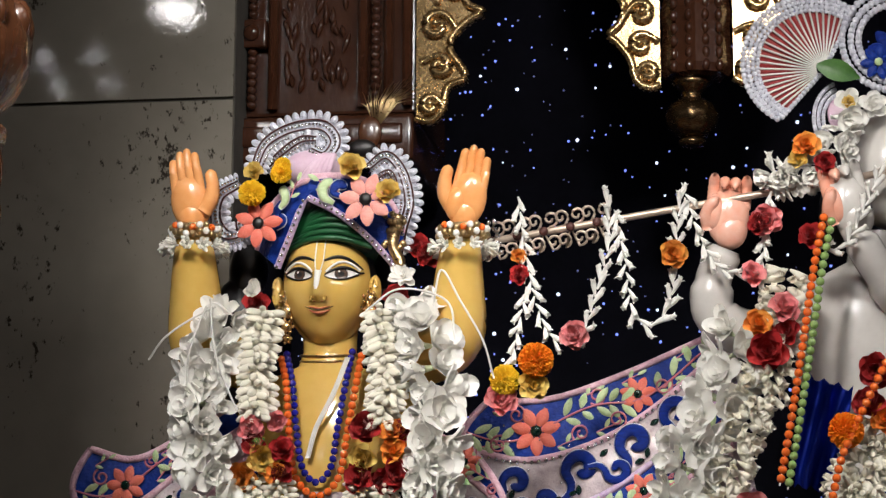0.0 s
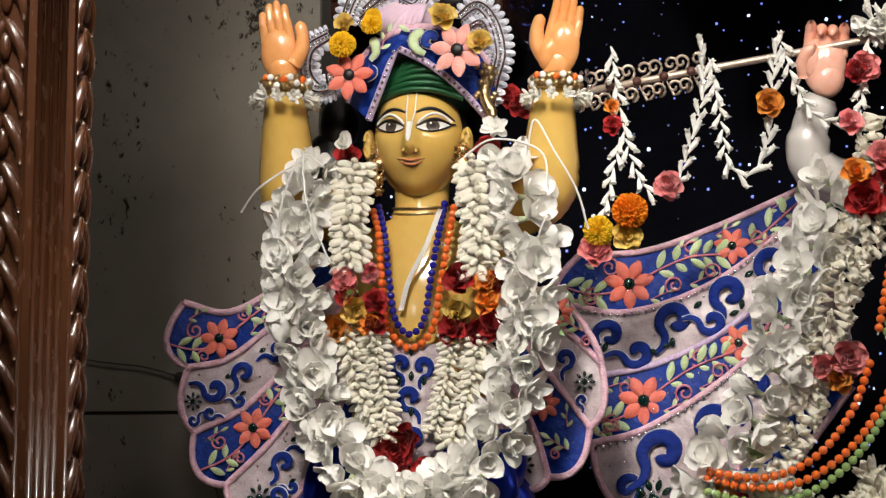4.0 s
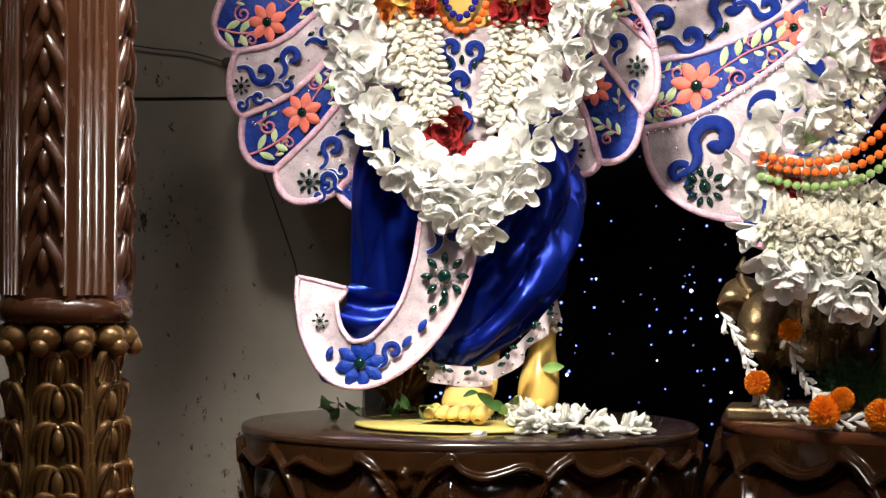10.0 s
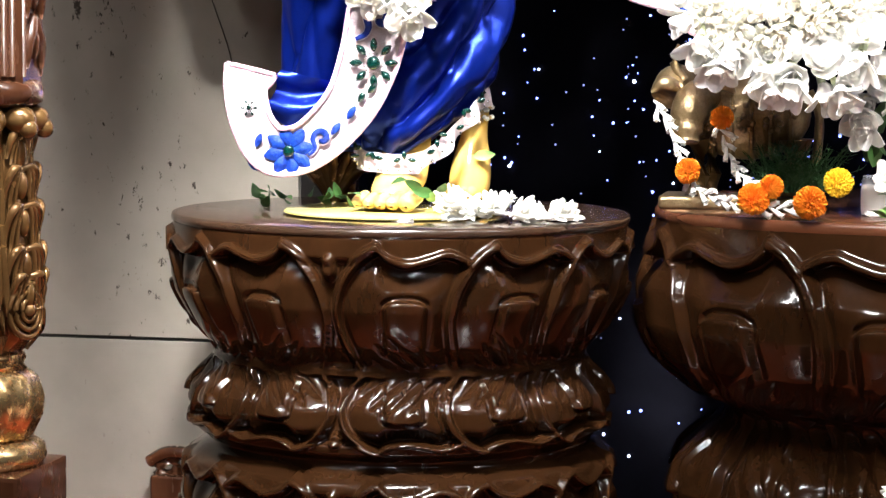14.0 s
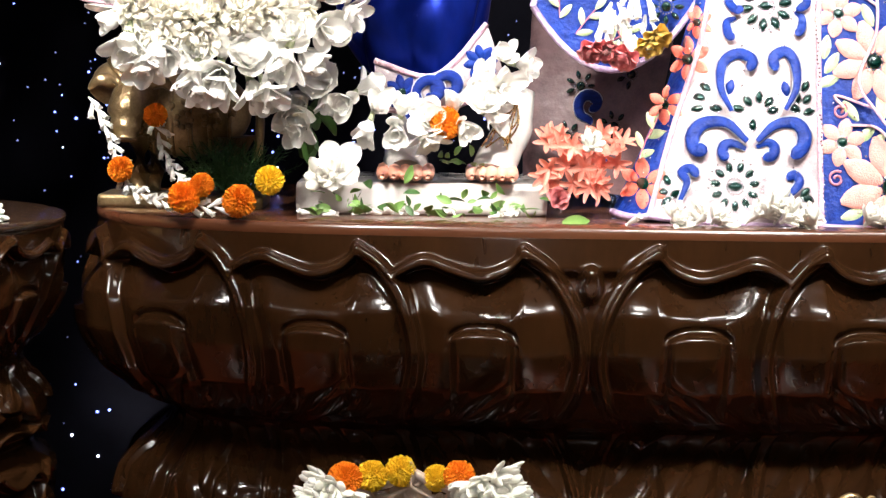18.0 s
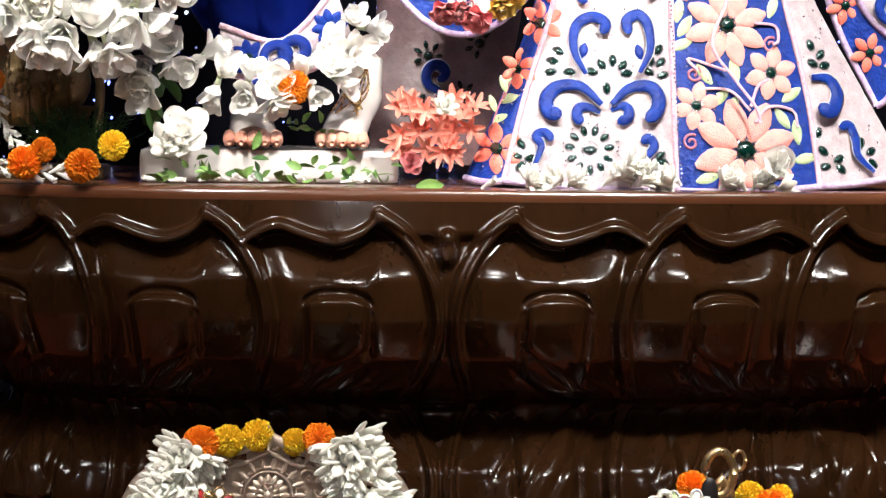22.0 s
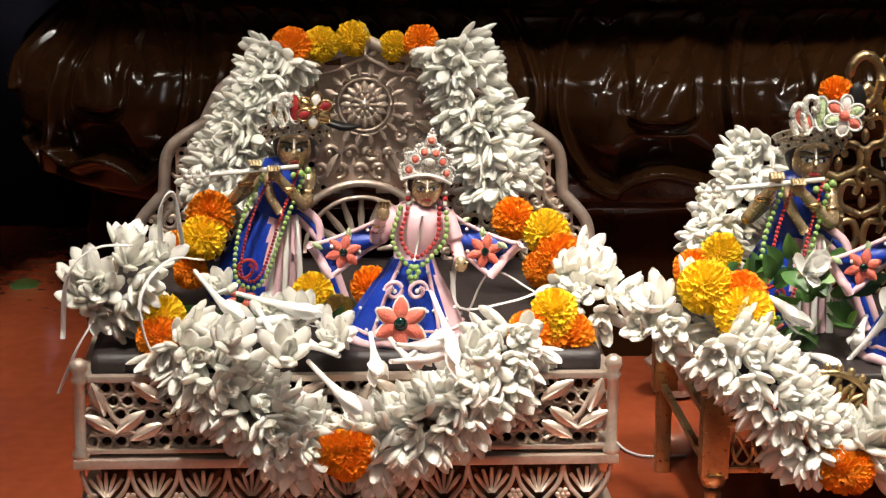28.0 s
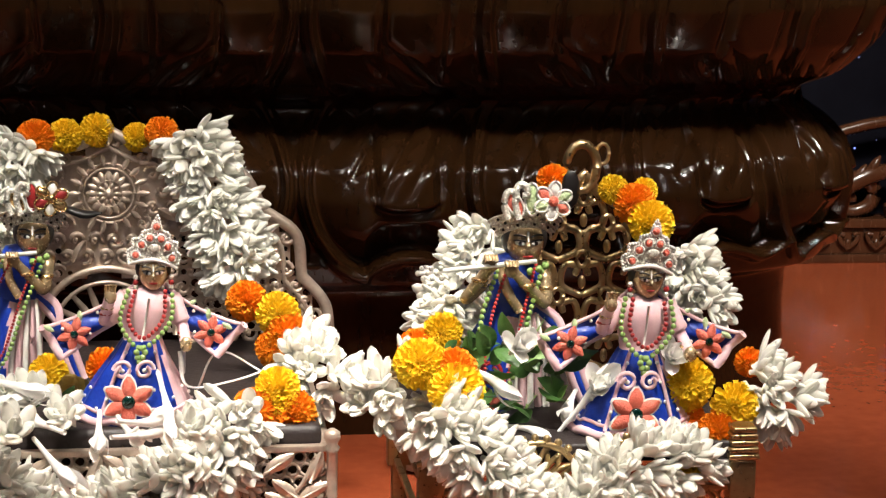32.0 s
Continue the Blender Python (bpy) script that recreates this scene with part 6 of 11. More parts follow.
# loose white tie threads
strings = thing("tie_strings", (-0.114, 3.700, 2.178), "loose white tie strings of the garland", "string")
for ctrl in ([(-0.408, 3.720, 2.124), (-0.376, 3.700, 2.157), (-0.329, 3.700, 2.189), (-0.297, 3.720, 2.210)], [(-0.343, 3.720, 2.067), (-0.333, 3.700, 2.138), (-0.301, 3.700, 2.211), (-0.268, 3.720, 2.195)], [(0.069, 3.700, 2.201), (0.084, 3.690, 2.258), (0.115, 3.690, 2.207), (0.150, 3.700, 2.144), (0.166, 3.720, 2.084)],
             [(-0.041, 3.700, 2.195), (0.016, 3.690, 2.228), (0.093, 3.690, 2.207), (0.106, 3.690, 2.144)], [(-0.301, 3.700, 2.220), (-0.288, 3.690, 2.126), (-0.250, 3.690, 2.033)]):
    bm = bmesh.new()
    tube(bm, smooth_line(ctrl, 7), 0.0019, 5)
    part("string", bm, M["thread"], strings)

# ---- stiff embroidered cape behind the first statue ----
cape = thing("embroidered_cape", (-0.180, 3.850, 1.795), "stiff scalloped cape with blue and pale pink embroidered bands", "cape", "capes")
SEAMS = [[(-0.535, 3.830, 1.988), (-0.458, 3.830, 1.970), (-0.373, 3.840, 2.012), (-0.300, 3.860, 2.062)], [(-0.526, 3.830, 1.878), (-0.452, 3.830, 1.894), (-0.358, 3.840, 1.968), (-0.280, 3.860, 2.024)],
         [(-0.513, 3.830, 1.769), (-0.427, 3.830, 1.809), (-0.341, 3.840, 1.895), (-0.261, 3.860, 1.986)], [(-0.457, 3.830, 1.680), (-0.387, 3.830, 1.746), (-0.321, 3.840, 1.831), (-0.251, 3.860, 1.938)],
         [(-0.350, 3.830, 1.644), (-0.327, 3.830, 1.673), (-0.293, 3.840, 1.739), (-0.241, 3.860, 1.891)], [(-0.273, 3.840, 1.626), (-0.263, 3.840, 1.673), (-0.252, 3.850, 1.730), (-0.231, 3.860, 1.843)]]
BULGE = [0.035, 0.020, 0.030, 0.040, 0.02]
for k in range(5):
    pat = Patch(SEAMS[k], SEAMS[k + 1], BULGE[k], 0.006)
    blue = k % 2 == 0
    band = pat.sheet("blue_band" if blue else "pink_band", "bluethread" if blue else "pinksilk", cape, "blue embroidered band" if blue else "pale pink embroidered band")
    pat.braid(band, "border", 0.0062, "ab0" if k == 0 else "b0")
    if k in (0, 2):
        sewn_flower(pat.at(0.33 if k == 0 else 0.36, 0.50, 0.003), 0.066, band, 0.4)
        trailing_vine(pat, band, 0.02, 0.80, 9, 0.14, 8.0, 0.028, ((0.34, 0.13),))
        for s, r, a, sz in ((0.10, 0.16, 0.5, 0.026), (0.10, 0.82, 1.0, 0.026), (0.48, 0.82, 0.9, 0.026), (0.52, 0.18, 0.5, 0.026)):
            leaf_spray(pat.at(s, r, 0.003), a, sz, band, 3)
        for s, r, a, sz, hand in ((0.17, 0.30, 2.0, 0.015, 1), (0.47, 0.22, 3.0, 0.012, 1), (0.20, 0.80, 4.0, 0.012, -1), (0.58, 0.75, 1.0, 0.011, 1)):
            tendril(pat.at(s, r, 0.003), a, sz, band, hand)
    elif k in (1, 3):
        scroll(pat.at(0.40, 0.45, 0.003), 0.6, 0.036, band, 1)
        scroll(pat.at(0.22, 0.40 if k == 1 else 0.75, 0.003), 0.2 if k == 1 else 2.9, 0.040 if k == 1 else 0.028, band, -1)
        scroll(pat.at(0.16, 0.80, 0.003), 2.4, 0.022, band, 1)
        gem_flower(pat.at(0.08 if k == 1 else 0.16, 0.5, 0.003), 0.045 if k == 3 else 0.034, band, 8)
        gems([(pat.at(s, r, 0.003), 0.5) for s, r in ((0.30, 0.3), (0.35, 0.75), (0.5, 0.3), (0.55, 0.7))], band)
        scroll(pat.at(0.58, 0.55, 0.003), 0.9, 0.034, band, -1)
        scroll(pat.at(0.33, 0.82, 0.003), 0.4, 0.022, band, -1)
        scroll(pat.at(0.05, 0.8, 0.003), 3.4, 0.020, band, 1)
    rs = random.Random(k)
    sequins([pat.at(rs.uniform(0.05, 0.7), rs.uniform(0.1, 0.9), 0.002) for _ in range(14)], band)
SEAMS = [[(0.111, 3.870, 1.983), (0.083, 3.870, 1.997), (0.034, 3.880, 2.014)], [(0.169, 3.870, 1.880), (0.120, 3.870, 1.927), (0.034, 3.880, 1.986)], [(0.150, 3.870, 1.775), (0.092, 3.870, 1.852), (0.025, 3.880, 1.938)],
         [(0.081, 3.870, 1.694), (0.059, 3.870, 1.768), (0.010, 3.880, 1.872)], [(0.000, 3.870, 1.710), (0.003, 3.870, 1.750), (-0.008, 3.880, 1.825)]]
for k in range(4):
    pat = Patch(SEAMS[k], SEAMS[k + 1], (0.018, 0.022, 0.03, 0.03)[k], 0.006)
    blue = k % 2 == 0
    band = pat.sheet("blue_band" if blue else "pink_band", "bluethread" if blue else "pinksilk", cape, "blue embroidered band" if blue else "pale pink embroidered band")
    pat.braid(band, "border", 0.006, "ab0" if k == 0 else "b0")
    if blue:
        sewn_flower(pat.at(0.55, 0.5, 0.003), 0.055, band, 0.2)
        leaf_spray(pat.at(0.15, 0.5, 0.003), 2.6, 0.035, band, 5)
        leaf_spray(pat.at(0.25, 0.3, 0.003), 1.6, 0.025, band, 3)
        tendril(pat.at(0.2, 0.75, 0.003), 1.0, 0.010, band)
    else:
        scroll(pat.at(0.5, 0.5, 0.003), 1.9, 0.032, band, -1)
        gem_flower(pat.at(0.25, 0.5, 0.003), 0.038, band, 8)
        scroll(pat.at(0.2, 0.8, 0.003), 1.2, 0.018, band, 1)

# ---- blue satin dhoti with a swept tail ----
dhoti = thing("satin_dhoti", (-0.134, 3.820, 1.552), "royal blue satin dhoti with an embroidered pale pleat", "garment")


def draped(name, ctrl, radii, folds, seed, flat=0.75, twist=1.2, amp=0.10):
    """A cloth leg with uneven slanting folds: broad swells between narrow creases."""
    line = smooth_line(ctrl, 12)
    n = len(line)
    rows = []
    for i, p in enumerate(line):
        q = i / (n - 1) * (len(radii) - 1)
        k = min(int(q), len(radii) - 2)
        r = radii[k] + (radii[k + 1] - radii[k]) * (q - k)
        row = []
        for j in range(120):
            a = 2 * math.pi * j / 120
            way = Vector((math.cos(a) * 1.3 + seed, math.sin(a) * 1.3, 0.035 * i))
            drift = 0.9 * noise.noise(way) + 0.4 * noise.noise(way * 2.3)
            crease = abs(math.sin(folds * a / 2 + twist * i * 0.052 + seed + 1.3 * drift))
            fine = abs(math.sin((folds + 3) * a / 2 - twist * i * 0.075 + 2 * seed + 1.8 * drift))
            wob = 1 + amp * (0.9 * crease ** 0.55 - 0.7) + 0.45 * amp * (fine ** 0.5 - 0.7) * (0.5 + noise.noise(way * 1.7))
            row.append((p.x + r * wob * math.cos(a), p.y + flat * r * wob * math.sin(a), p.z + 0.006 * math.sin(3 * a + seed)))
        rows.append(row)
    bm = bmesh.new()
    vs = grid(bm, rows[::-1], close_u=True)
    bm.faces.new(vs[0][::-1])
    bm.faces.new(vs[-1])
    return bm


part("cloth_leg", draped("a", [(-0.218, 3.850, 1.767), (-0.235, 3.840, 1.673), (-0.248, 3.840, 1.551), (-0.242, 3.840, 1.439), (-0.173, 3.830, 1.366)], [0.10, 0.085, 0.075, 0.072, 0.06], 5, 0.4, 0.75, 1.6, 0.34), M["satin"], dhoti)
part("cloth_leg", draped("b", [(-0.086, 3.860, 1.767), (-0.054, 3.840, 1.673), (-0.052, 3.830, 1.571), (-0.077, 3.820, 1.479), (-0.115, 3.800, 1.405), (-0.139, 3.800, 1.364)], [0.11, 0.108, 0.10, 0.10, 0.075, 0.04], 6, 1.7, 0.75, 2.6, 0.42), M["satin"], dhoti)
hemline = smooth_line([(-0.192, 3.775, 1.366), (-0.168, 3.742, 1.352), (-0.123, 3.730, 1.347), (-0.069, 3.732, 1.352), (-0.026, 3.760, 1.392), (0.003, 3.800, 1.432), (0.016, 3.850, 1.455)], 6)
bm = bmesh.new()
grid(bm, [[p + Vector((0.004 * j * math.sin(i * 0.9), -0.006 * math.sin(i * 1.1), 0.016 - 0.016 * j)) for j in range(3)] for i, p in enumerate(hemline)])
hem = part("hem", bm, M["pinksilk"], dhoti, "pale pink embroidered hem")
gems([(p + Vector((0, -0.012, 0.004 + 0.004 * (i % 2))), 0.4 + 1.3 * (i % 3)) for i, p in enumerate(hemline[1::2])], hem, 0.0042)
sequins([p + Vector((0, -0.012, -0.010)) for p in hemline[::2]], hem, 0.0026)
# pleat panel and tail: one ribbon that runs down the middle and sweeps up to the side
mid = smooth_line([(-0.133, 3.735, 1.648), (-0.139, 3.725, 1.580), (-0.152, 3.715, 1.508), (-0.184, 3.710, 1.436), (-0.243, 3.700, 1.377), (-0.301, 3.700, 1.367), (-0.338, 3.710, 1.406), (-0.353, 3.720, 1.460), (-0.347, 3.730, 1.494)], 6)
wide = [0.046, 0.048, 0.046, 0.040, 0.036, 0.037, 0.032, 0.032, 0.042]
rows, n = [], len(mid)
for i, p in enumerate(mid):
    d = (mid[min(i + 1, n - 1)] - mid[max(i - 1, 0)]).normalized()
    s = Vector((d.z, 0, -d.x)).normalized()
    q = i / (n - 1) * (len(wide) - 1)
    k = min(int(q), len(wide) - 2)
    w = wide[k] + (wide[k + 1] - wide[k]) * (q - k)
    rows.append([p + s * w * e + Vector((0, 0.008 * math.cos(e * 2.2) - 0.008, 0)) for e in (-1, -0.6, -0.2, 0.2, 0.6, 1)])
bm = bmesh.new()
grid(bm, rows)
grid(bm, [[p + Vector((0, 0.004, 0)) for p in row[::-1]] for row in rows])
pleat = part("pleat_tail", bm, M["pinksilk"], dhoti, "pale pink embroidered pleat sweeping up to one side")
for e in (0, 5):
    bm = bmesh.new()
    tube(bm, [row[e] for row in rows] , 0.0045, 6)
    part("braid", bm, M["border"], pleat)
bm = bmesh.new()
tube(bm, [rows[-1][j] for j in range(6)], 0.0045, 6)
part("braid", bm, M["border"], pleat)
scroll((-0.136, 3.708, 1.575), 0.3, 0.045, pleat, 1)
gem_flower((-0.143, 3.700, 1.506), 0.082, pleat, 8)
gem_flower((-0.347, 3.705, 1.433), 0.03, pleat, 6)
gems([((-0.167, 3.700, 1.445), 1.0), ((-0.102, 3.700, 1.567), 1.4), ((-0.152, 3.700, 1.459), 0.8)], pleat, 0.006)
sewn_flower((-0.277, 3.690, 1.366), 0.080, pleat, 0.2, 8, ("bluethread", "gem"))
scroll((-0.225, 3.690, 1.386), 0.5, 0.03, pleat, 1)
for c, a in (((-0.333, 3.695, 1.371), 1.2), ((-0.325, 3.695, 1.335), 2.6), ((-0.184, 3.695, 1.418), 1.0), ((-0.210, 3.695, 1.393), 0.9)):
    bm = bmesh.new()
    lens_piece(bm, c, a, 0.024, 0.012, 0.004)
    part("padded_leaf", bm, M["bluethread"], pleat)
bm = bmesh.new()
rows = []
for i in range(15):
    q = i / 14
    for_top = Vector((-0.307, 3.750, 1.494)).lerp(Vector((-0.199, 3.770, 1.470)), q)
    for_bot = Vector((-0.325, 3.730, 1.424)).lerp(Vector((-0.225, 3.760, 1.433)), q) + Vector((0, 0, -0.03 * math.sin(math.pi * q)))
    rows.append([for_top.lerp(for_bot, j / 8) + Vector((0, -0.012 * math.sin(j * 1.3 + q * 3), 0)) for j in range(9)])
grid(bm, rows[::-1])
part("tail_fold", bm, M["satin"], dhoti, "blue satin fold of the tail")
# foot jewels, leaves and petals round the feet
ank = thing("anklet", (0.008, 3.800, 1.429), "anklet of small white and gold beads", "anklet")
for k in range(30):
    w = math.pi + math.pi * (k % 15 + 0.5) / 15
    c = Vector((-0.005 + 0.0235 * math.cos(w), 3.866 + 0.0235 * math.sin(w), 1.424 - 0.012 * (k // 15) + 0.010 * math.cos(w) + FR.uniform(-.003, .003)))
    place("bead", KIND["bead_pearl" if k % 3 else "bead_gold"][0], Matrix.Translation(c) @ Matrix.Diagonal((0.0040, 0.0040, 0.0040, 1)), ank)
yp = bmesh.new()
lathe(yp, [(0.168, 0.0), (0.175, 0.003), (0.170, 0.007), (0.004, 0.009)], 56, (-0.125, 3.76, 1.2665))
tagged(part("foot_plate", yp, M["plateyellow"]), "flat yellow round plate under the statue's feet", "plate")
heap = thing("petal_heap", (0.067, 3.660, 1.272), "heap of white tuberose florets by the feet", "flowers")
for k in range(46):
    q = FR.random()
    p = Vector((-0.016, 3.660, 1.275)).lerp(Vector((0.163, 3.660, 1.266)), q)
    bloom("floret" if k % 2 else "tuberose", (p.x, 3.64 + FR.uniform(-.05, .06), 1.272 + FR.uniform(0, .030) * (1.1 - q)), (FR.uniform(-1, 1), FR.uniform(-1, .3), FR.uniform(0.0, .6)), 0.85, heap)
loose = thing("loose_leaves", (-0.155, 3.660, 1.281), "green tulsi leaves and buds on the pedestal", "leaves")
for c in ((-0.173, 3.660, 1.298), (-0.039, 3.660, 1.301), (-0.049, 3.660, 1.292), (-0.030, 3.660, 1.305), (-0.056, 3.660, 1.309), (-0.164, 3.660, 1.281), (-0.105, 3.660, 1.315)):
    bloom(FR.choice(["leaf_dark", "leaf_light"]), Vector(c) + Vector((0, 0, 0.004)), (FR.uniform(-1, 1), -0.6, FR.uniform(.1, .5)), 0.75, loose)
bloom("leaf_light", (-0.004, 3.820, 1.357), (1, -0.1, 0.1), 0.8, loose, "", 1.57)
for k in range(16):
    bloom("leaf_dark", (FR.uniform(-.40, -.20), FR.uniform(3.75, 3.9), 1.270 + FR.uniform(0, .02)), (FR.uniform(-1, 1), FR.uniform(-1, 1), 0.25), 0.7, loose)
bloom("floret", (-0.089, 3.600, 1.265), (0.8, -0.2, 0.1), 1.0, loose)

# ---- the flute-playing marble statue ----
bm = bmesh.new()
chest = Vector((0.771, 3.970, 2.175))
rows = []
for z, rx, ry in ((2.36, 0.04, 0.04), (2.31, 0.05, 0.05), (2.27, 0.13, 0.065), (2.20, 0.15, 0.075), (2.10, 0.13, 0.08), (2.00, 0.105, 0.075), (1.92, 0.10, 0.075)):
    rows.append([(chest.x + 0.02 + rx * math.cos(k * math.pi / 16), 4.0 + ry * math.sin(k * math.pi / 16), z) for k in range(32)])
grid(bm, rows[::-1], close_u=True, mi=0)
blob(bm, (chest.x + 0.05, 3.99, 2.47), (0.078, 0.085, 0.105), 0, 20, 14)
blob(bm, (chest.x + 0.055, 4.03, 2.49), (0.095, 0.085, 0.115), 1, 20, 14)
blob(bm, (chest.x - 0.045, 4.03, 2.40), (0.03, 0.03, 0.07), 1, 10, 8)
tube(bm, smooth_line([(0.663, 3.970, 2.215), (0.577, 3.940, 2.183), (0.519, 3.920, 2.210), (0.515, 3.910, 2.266), (0.538, 3.900, 2.322)], 6), [0.040] * 12 + [0.037] * 6 + [0.031] * 6 + [0.024], 14, 0)
tube(bm, smooth_line([(0.850, 3.950, 2.208), (0.803, 3.900, 2.259), (0.762, 3.870, 2.321), (0.744, 3.870, 2.360)], 6), [0.036] * 7 + [0.030] * 6 + [0.024] * 6, 14, 0)
# curled fingers round the flute
for c, tilt, skin in ((Vector((0.544, 3.890, 2.386)), -0.12, (2, 2, 2, 2)), (Vector((0.740, 3.860, 2.394)), 0.25, (2, 2, 0, 0))):
    side = Vector((math.cos(tilt), 0, math.sin(tilt)))
    up = Vector((-math.sin(tilt), 0, math.cos(tilt)))
    turn = Matrix((side, Vector((0, 1, 0)), up)).transposed()
    blob(bm, c - up * 0.010, (0.036, 0.021, 0.052), skin[3], 18, 12, turn)
    blob(bm, c - up * 0.034 + side * 0.006, (0.030, 0.022, 0.034), skin[3], 14, 10, turn)
    blob(bm, c - side * 0.022 - up * 0.006 + Vector((0, -0.008, 0)), (0.018, 0.016, 0.032), skin[0], 12, 8, turn)
    for k in range(4):
        a = c + side * (-0.028 + 0.0180 * k) + up * 0.024
        if k in (0, 3):
            line = [a - up * 0.020, a + up * 0.012, a + up * 0.026 + Vector((0, -0.008, 0)), a + up * 0.031 + Vector((0, -0.020, 0))]
        else:
            line = [a - up * 0.020, a + up * 0.012 + Vector((0, -0.004, 0)), a + up * 0.020 + Vector((0, -0.018, 0)), a + up * 0.008 + Vector((0, -0.028, 0))]
        tube(bm, smooth_line(line, 4), [0.0105] * 5 + [0.0098] * 4 + [0.0084, 0.0072, 0.0056, 0.0022], 10, skin[k])
    b0 = c - side * 0.030
    tube(bm, smooth_line([b0 - up * 0.034, b0 - side * 0.004 - up * 0.006 + Vector((0, -0.016, 0)), b0 + side * 0.012 + up * 0.016 + Vector((0, -0.026, 0))], 4), [0.013] * 4 + [0.011] * 3 + [0.008, 0.003], 10, skin[0])
# feet on the slab
for heel, toe, turn in (((0.783, 3.990, 1.363), (0.786, 3.885, 1.341), 0.0), ((0.957, 3.960, 1.393), (0.923, 3.885, 1.343), -0.5)):
    h, t2 = Vector(heel), Vector(toe)
    t2.z = 1.338
    tube(bm, smooth_line([h + Vector((0.006, 0.03, 0.07)), h + Vector((0, 0, 0.012)), h.lerp(t2, 0.6) + Vector((0, 0, 0.008)), t2], 4), [0.030] * 4 + [0.034] * 4 + [0.036] * 4 + [0.028], 14, 0, True, 0.75)
    for k in range(5):
        o = -0.036 + 0.018 * k
        c = t2 + Vector((o * math.cos(turn), -0.020 + o * math.sin(turn) - 0.004 * (2 - abs(k - 2)), -0.004))
        tube(bm, [c + Vector((0, 0.030, 0.008)), c + Vector((0, 0.010, 0.004)), c + Vector((0, -0.006, 0.0)), c + Vector((0, -0.015, -0.002))], [0.010, 0.0108, 0.0100, 0.004], 8, 2)
tagged(part("marble_statue", bm, [M["marble"], M["hair"], M["rosyskin"]]), "white marble statue playing a flute on a marble slab", "statue")
slab = bmesh.new()
box(slab, (0.612, 3.865, 1.2695), (1.012, 4.16, 1.321), 0, 0.012)
tagged(part("marble_slab", slab, M["marble"]), "white marble foot slab with rounded edges", "slab")

fl = thing("silver_flute", (0.363, 3.890, 2.383), "long silver flute with an openwork filigree end", "flute")
a, b2 = Vector((0.107, 3.890, 2.337)), Vector((0.835, 3.870, 2.444))
bm = bmesh.new()
tube(bm, [a.lerp(b2, q) for q in (0.0, 0.3, 0.6, 1.0)], 0.0062, 10)
part("pipe", bm, M["silver"], fl)
d = (b2 - a).normalized()
u = Vector((-d.z, 0, d.x))
for k in range(5):
    c = a + d * (0.034 + 0.046 * k)
    for sgn in (-1, 1):
        for turn, lead in ((1, -0.014), (-1, 0.014)):
            bm = bmesh.new()
            line = [c + d * (lead + turn * 0.0145 * x) + u * sgn * (0.020 + 0.0145 * z) + Vector((0, -0.003, 0)) for x, z in curl(1.3, 1.0, 0.2, 16, -1.4 if sgn > 0 else 1.4, turn * sgn)]
            tube(bm, [c + Vector((0, -0.002, 0))] + line, [0.0014] + [0.0024] * len(line), 6)
            part("filigree_scroll", bm, M["silver"], fl)
    bm = bmesh.new()
    blob(bm, c + Vector((0, -0.006, 0)), (0.008, 0.006, 0.008), 0, 10, 7)
    part("red_stone", bm, M["maroon"], fl, "dark red stone")
for k in range(30):
    place("bead", KIND["bead_silver"][0], Matrix.Translation(a + d * FR.uniform(0.0, 0.05) + u * FR.uniform(-.035, .045) + Vector((0, -0.006, 0))) @ Matrix.Diagonal((0.004, 0.004, 0.004, 1)), fl)

# floret strings hung on the flute
strings = thing("floret_string", (0.326, 3.860, 2.281), "looped string of white tuberose buds hung on the flute", "garland", "floret strings")
for ctrl in ([(0.189, 3.875, 2.414), (0.201, 3.870, 2.325), (0.220, 3.870, 2.227), (0.253, 3.870, 2.164), (0.296, 3.870, 2.178), (0.320, 3.870, 2.244), (0.343, 3.870, 2.331), (0.341, 3.875, 2.405)], [(0.355, 3.875, 2.385), (0.369, 3.870, 2.301), (0.383, 3.870, 2.210), (0.419, 3.870, 2.190), (0.448, 3.870, 2.242), (0.455, 3.870, 2.319), (0.465, 3.875, 2.416)],
             [(0.474, 3.875, 2.411), (0.492, 3.860, 2.345), (0.524, 3.850, 2.284), (0.570, 3.840, 2.263)], [(0.203, 3.870, 2.257), (0.190, 3.860, 2.188), (0.178, 3.860, 2.131)], [(0.621, 3.870, 2.450), (0.608, 3.860, 2.351), (0.593, 3.850, 2.264)], [(0.691, 3.840, 2.307), (0.737, 3.830, 2.314), (0.796, 3.830, 2.436)]):
    path = smooth_line(ctrl, 8)
    for i, (p, dd) in enumerate(along(path, 0.0135)):
        side = Vector((dd.z, 0, -dd.x)) * (1 if i % 2 else -1) * FR.uniform(0.15, 0.6)
        side.y = FR.uniform(-.5, .05)
        bloom("floret", p, dd + side, 0.8, strings)
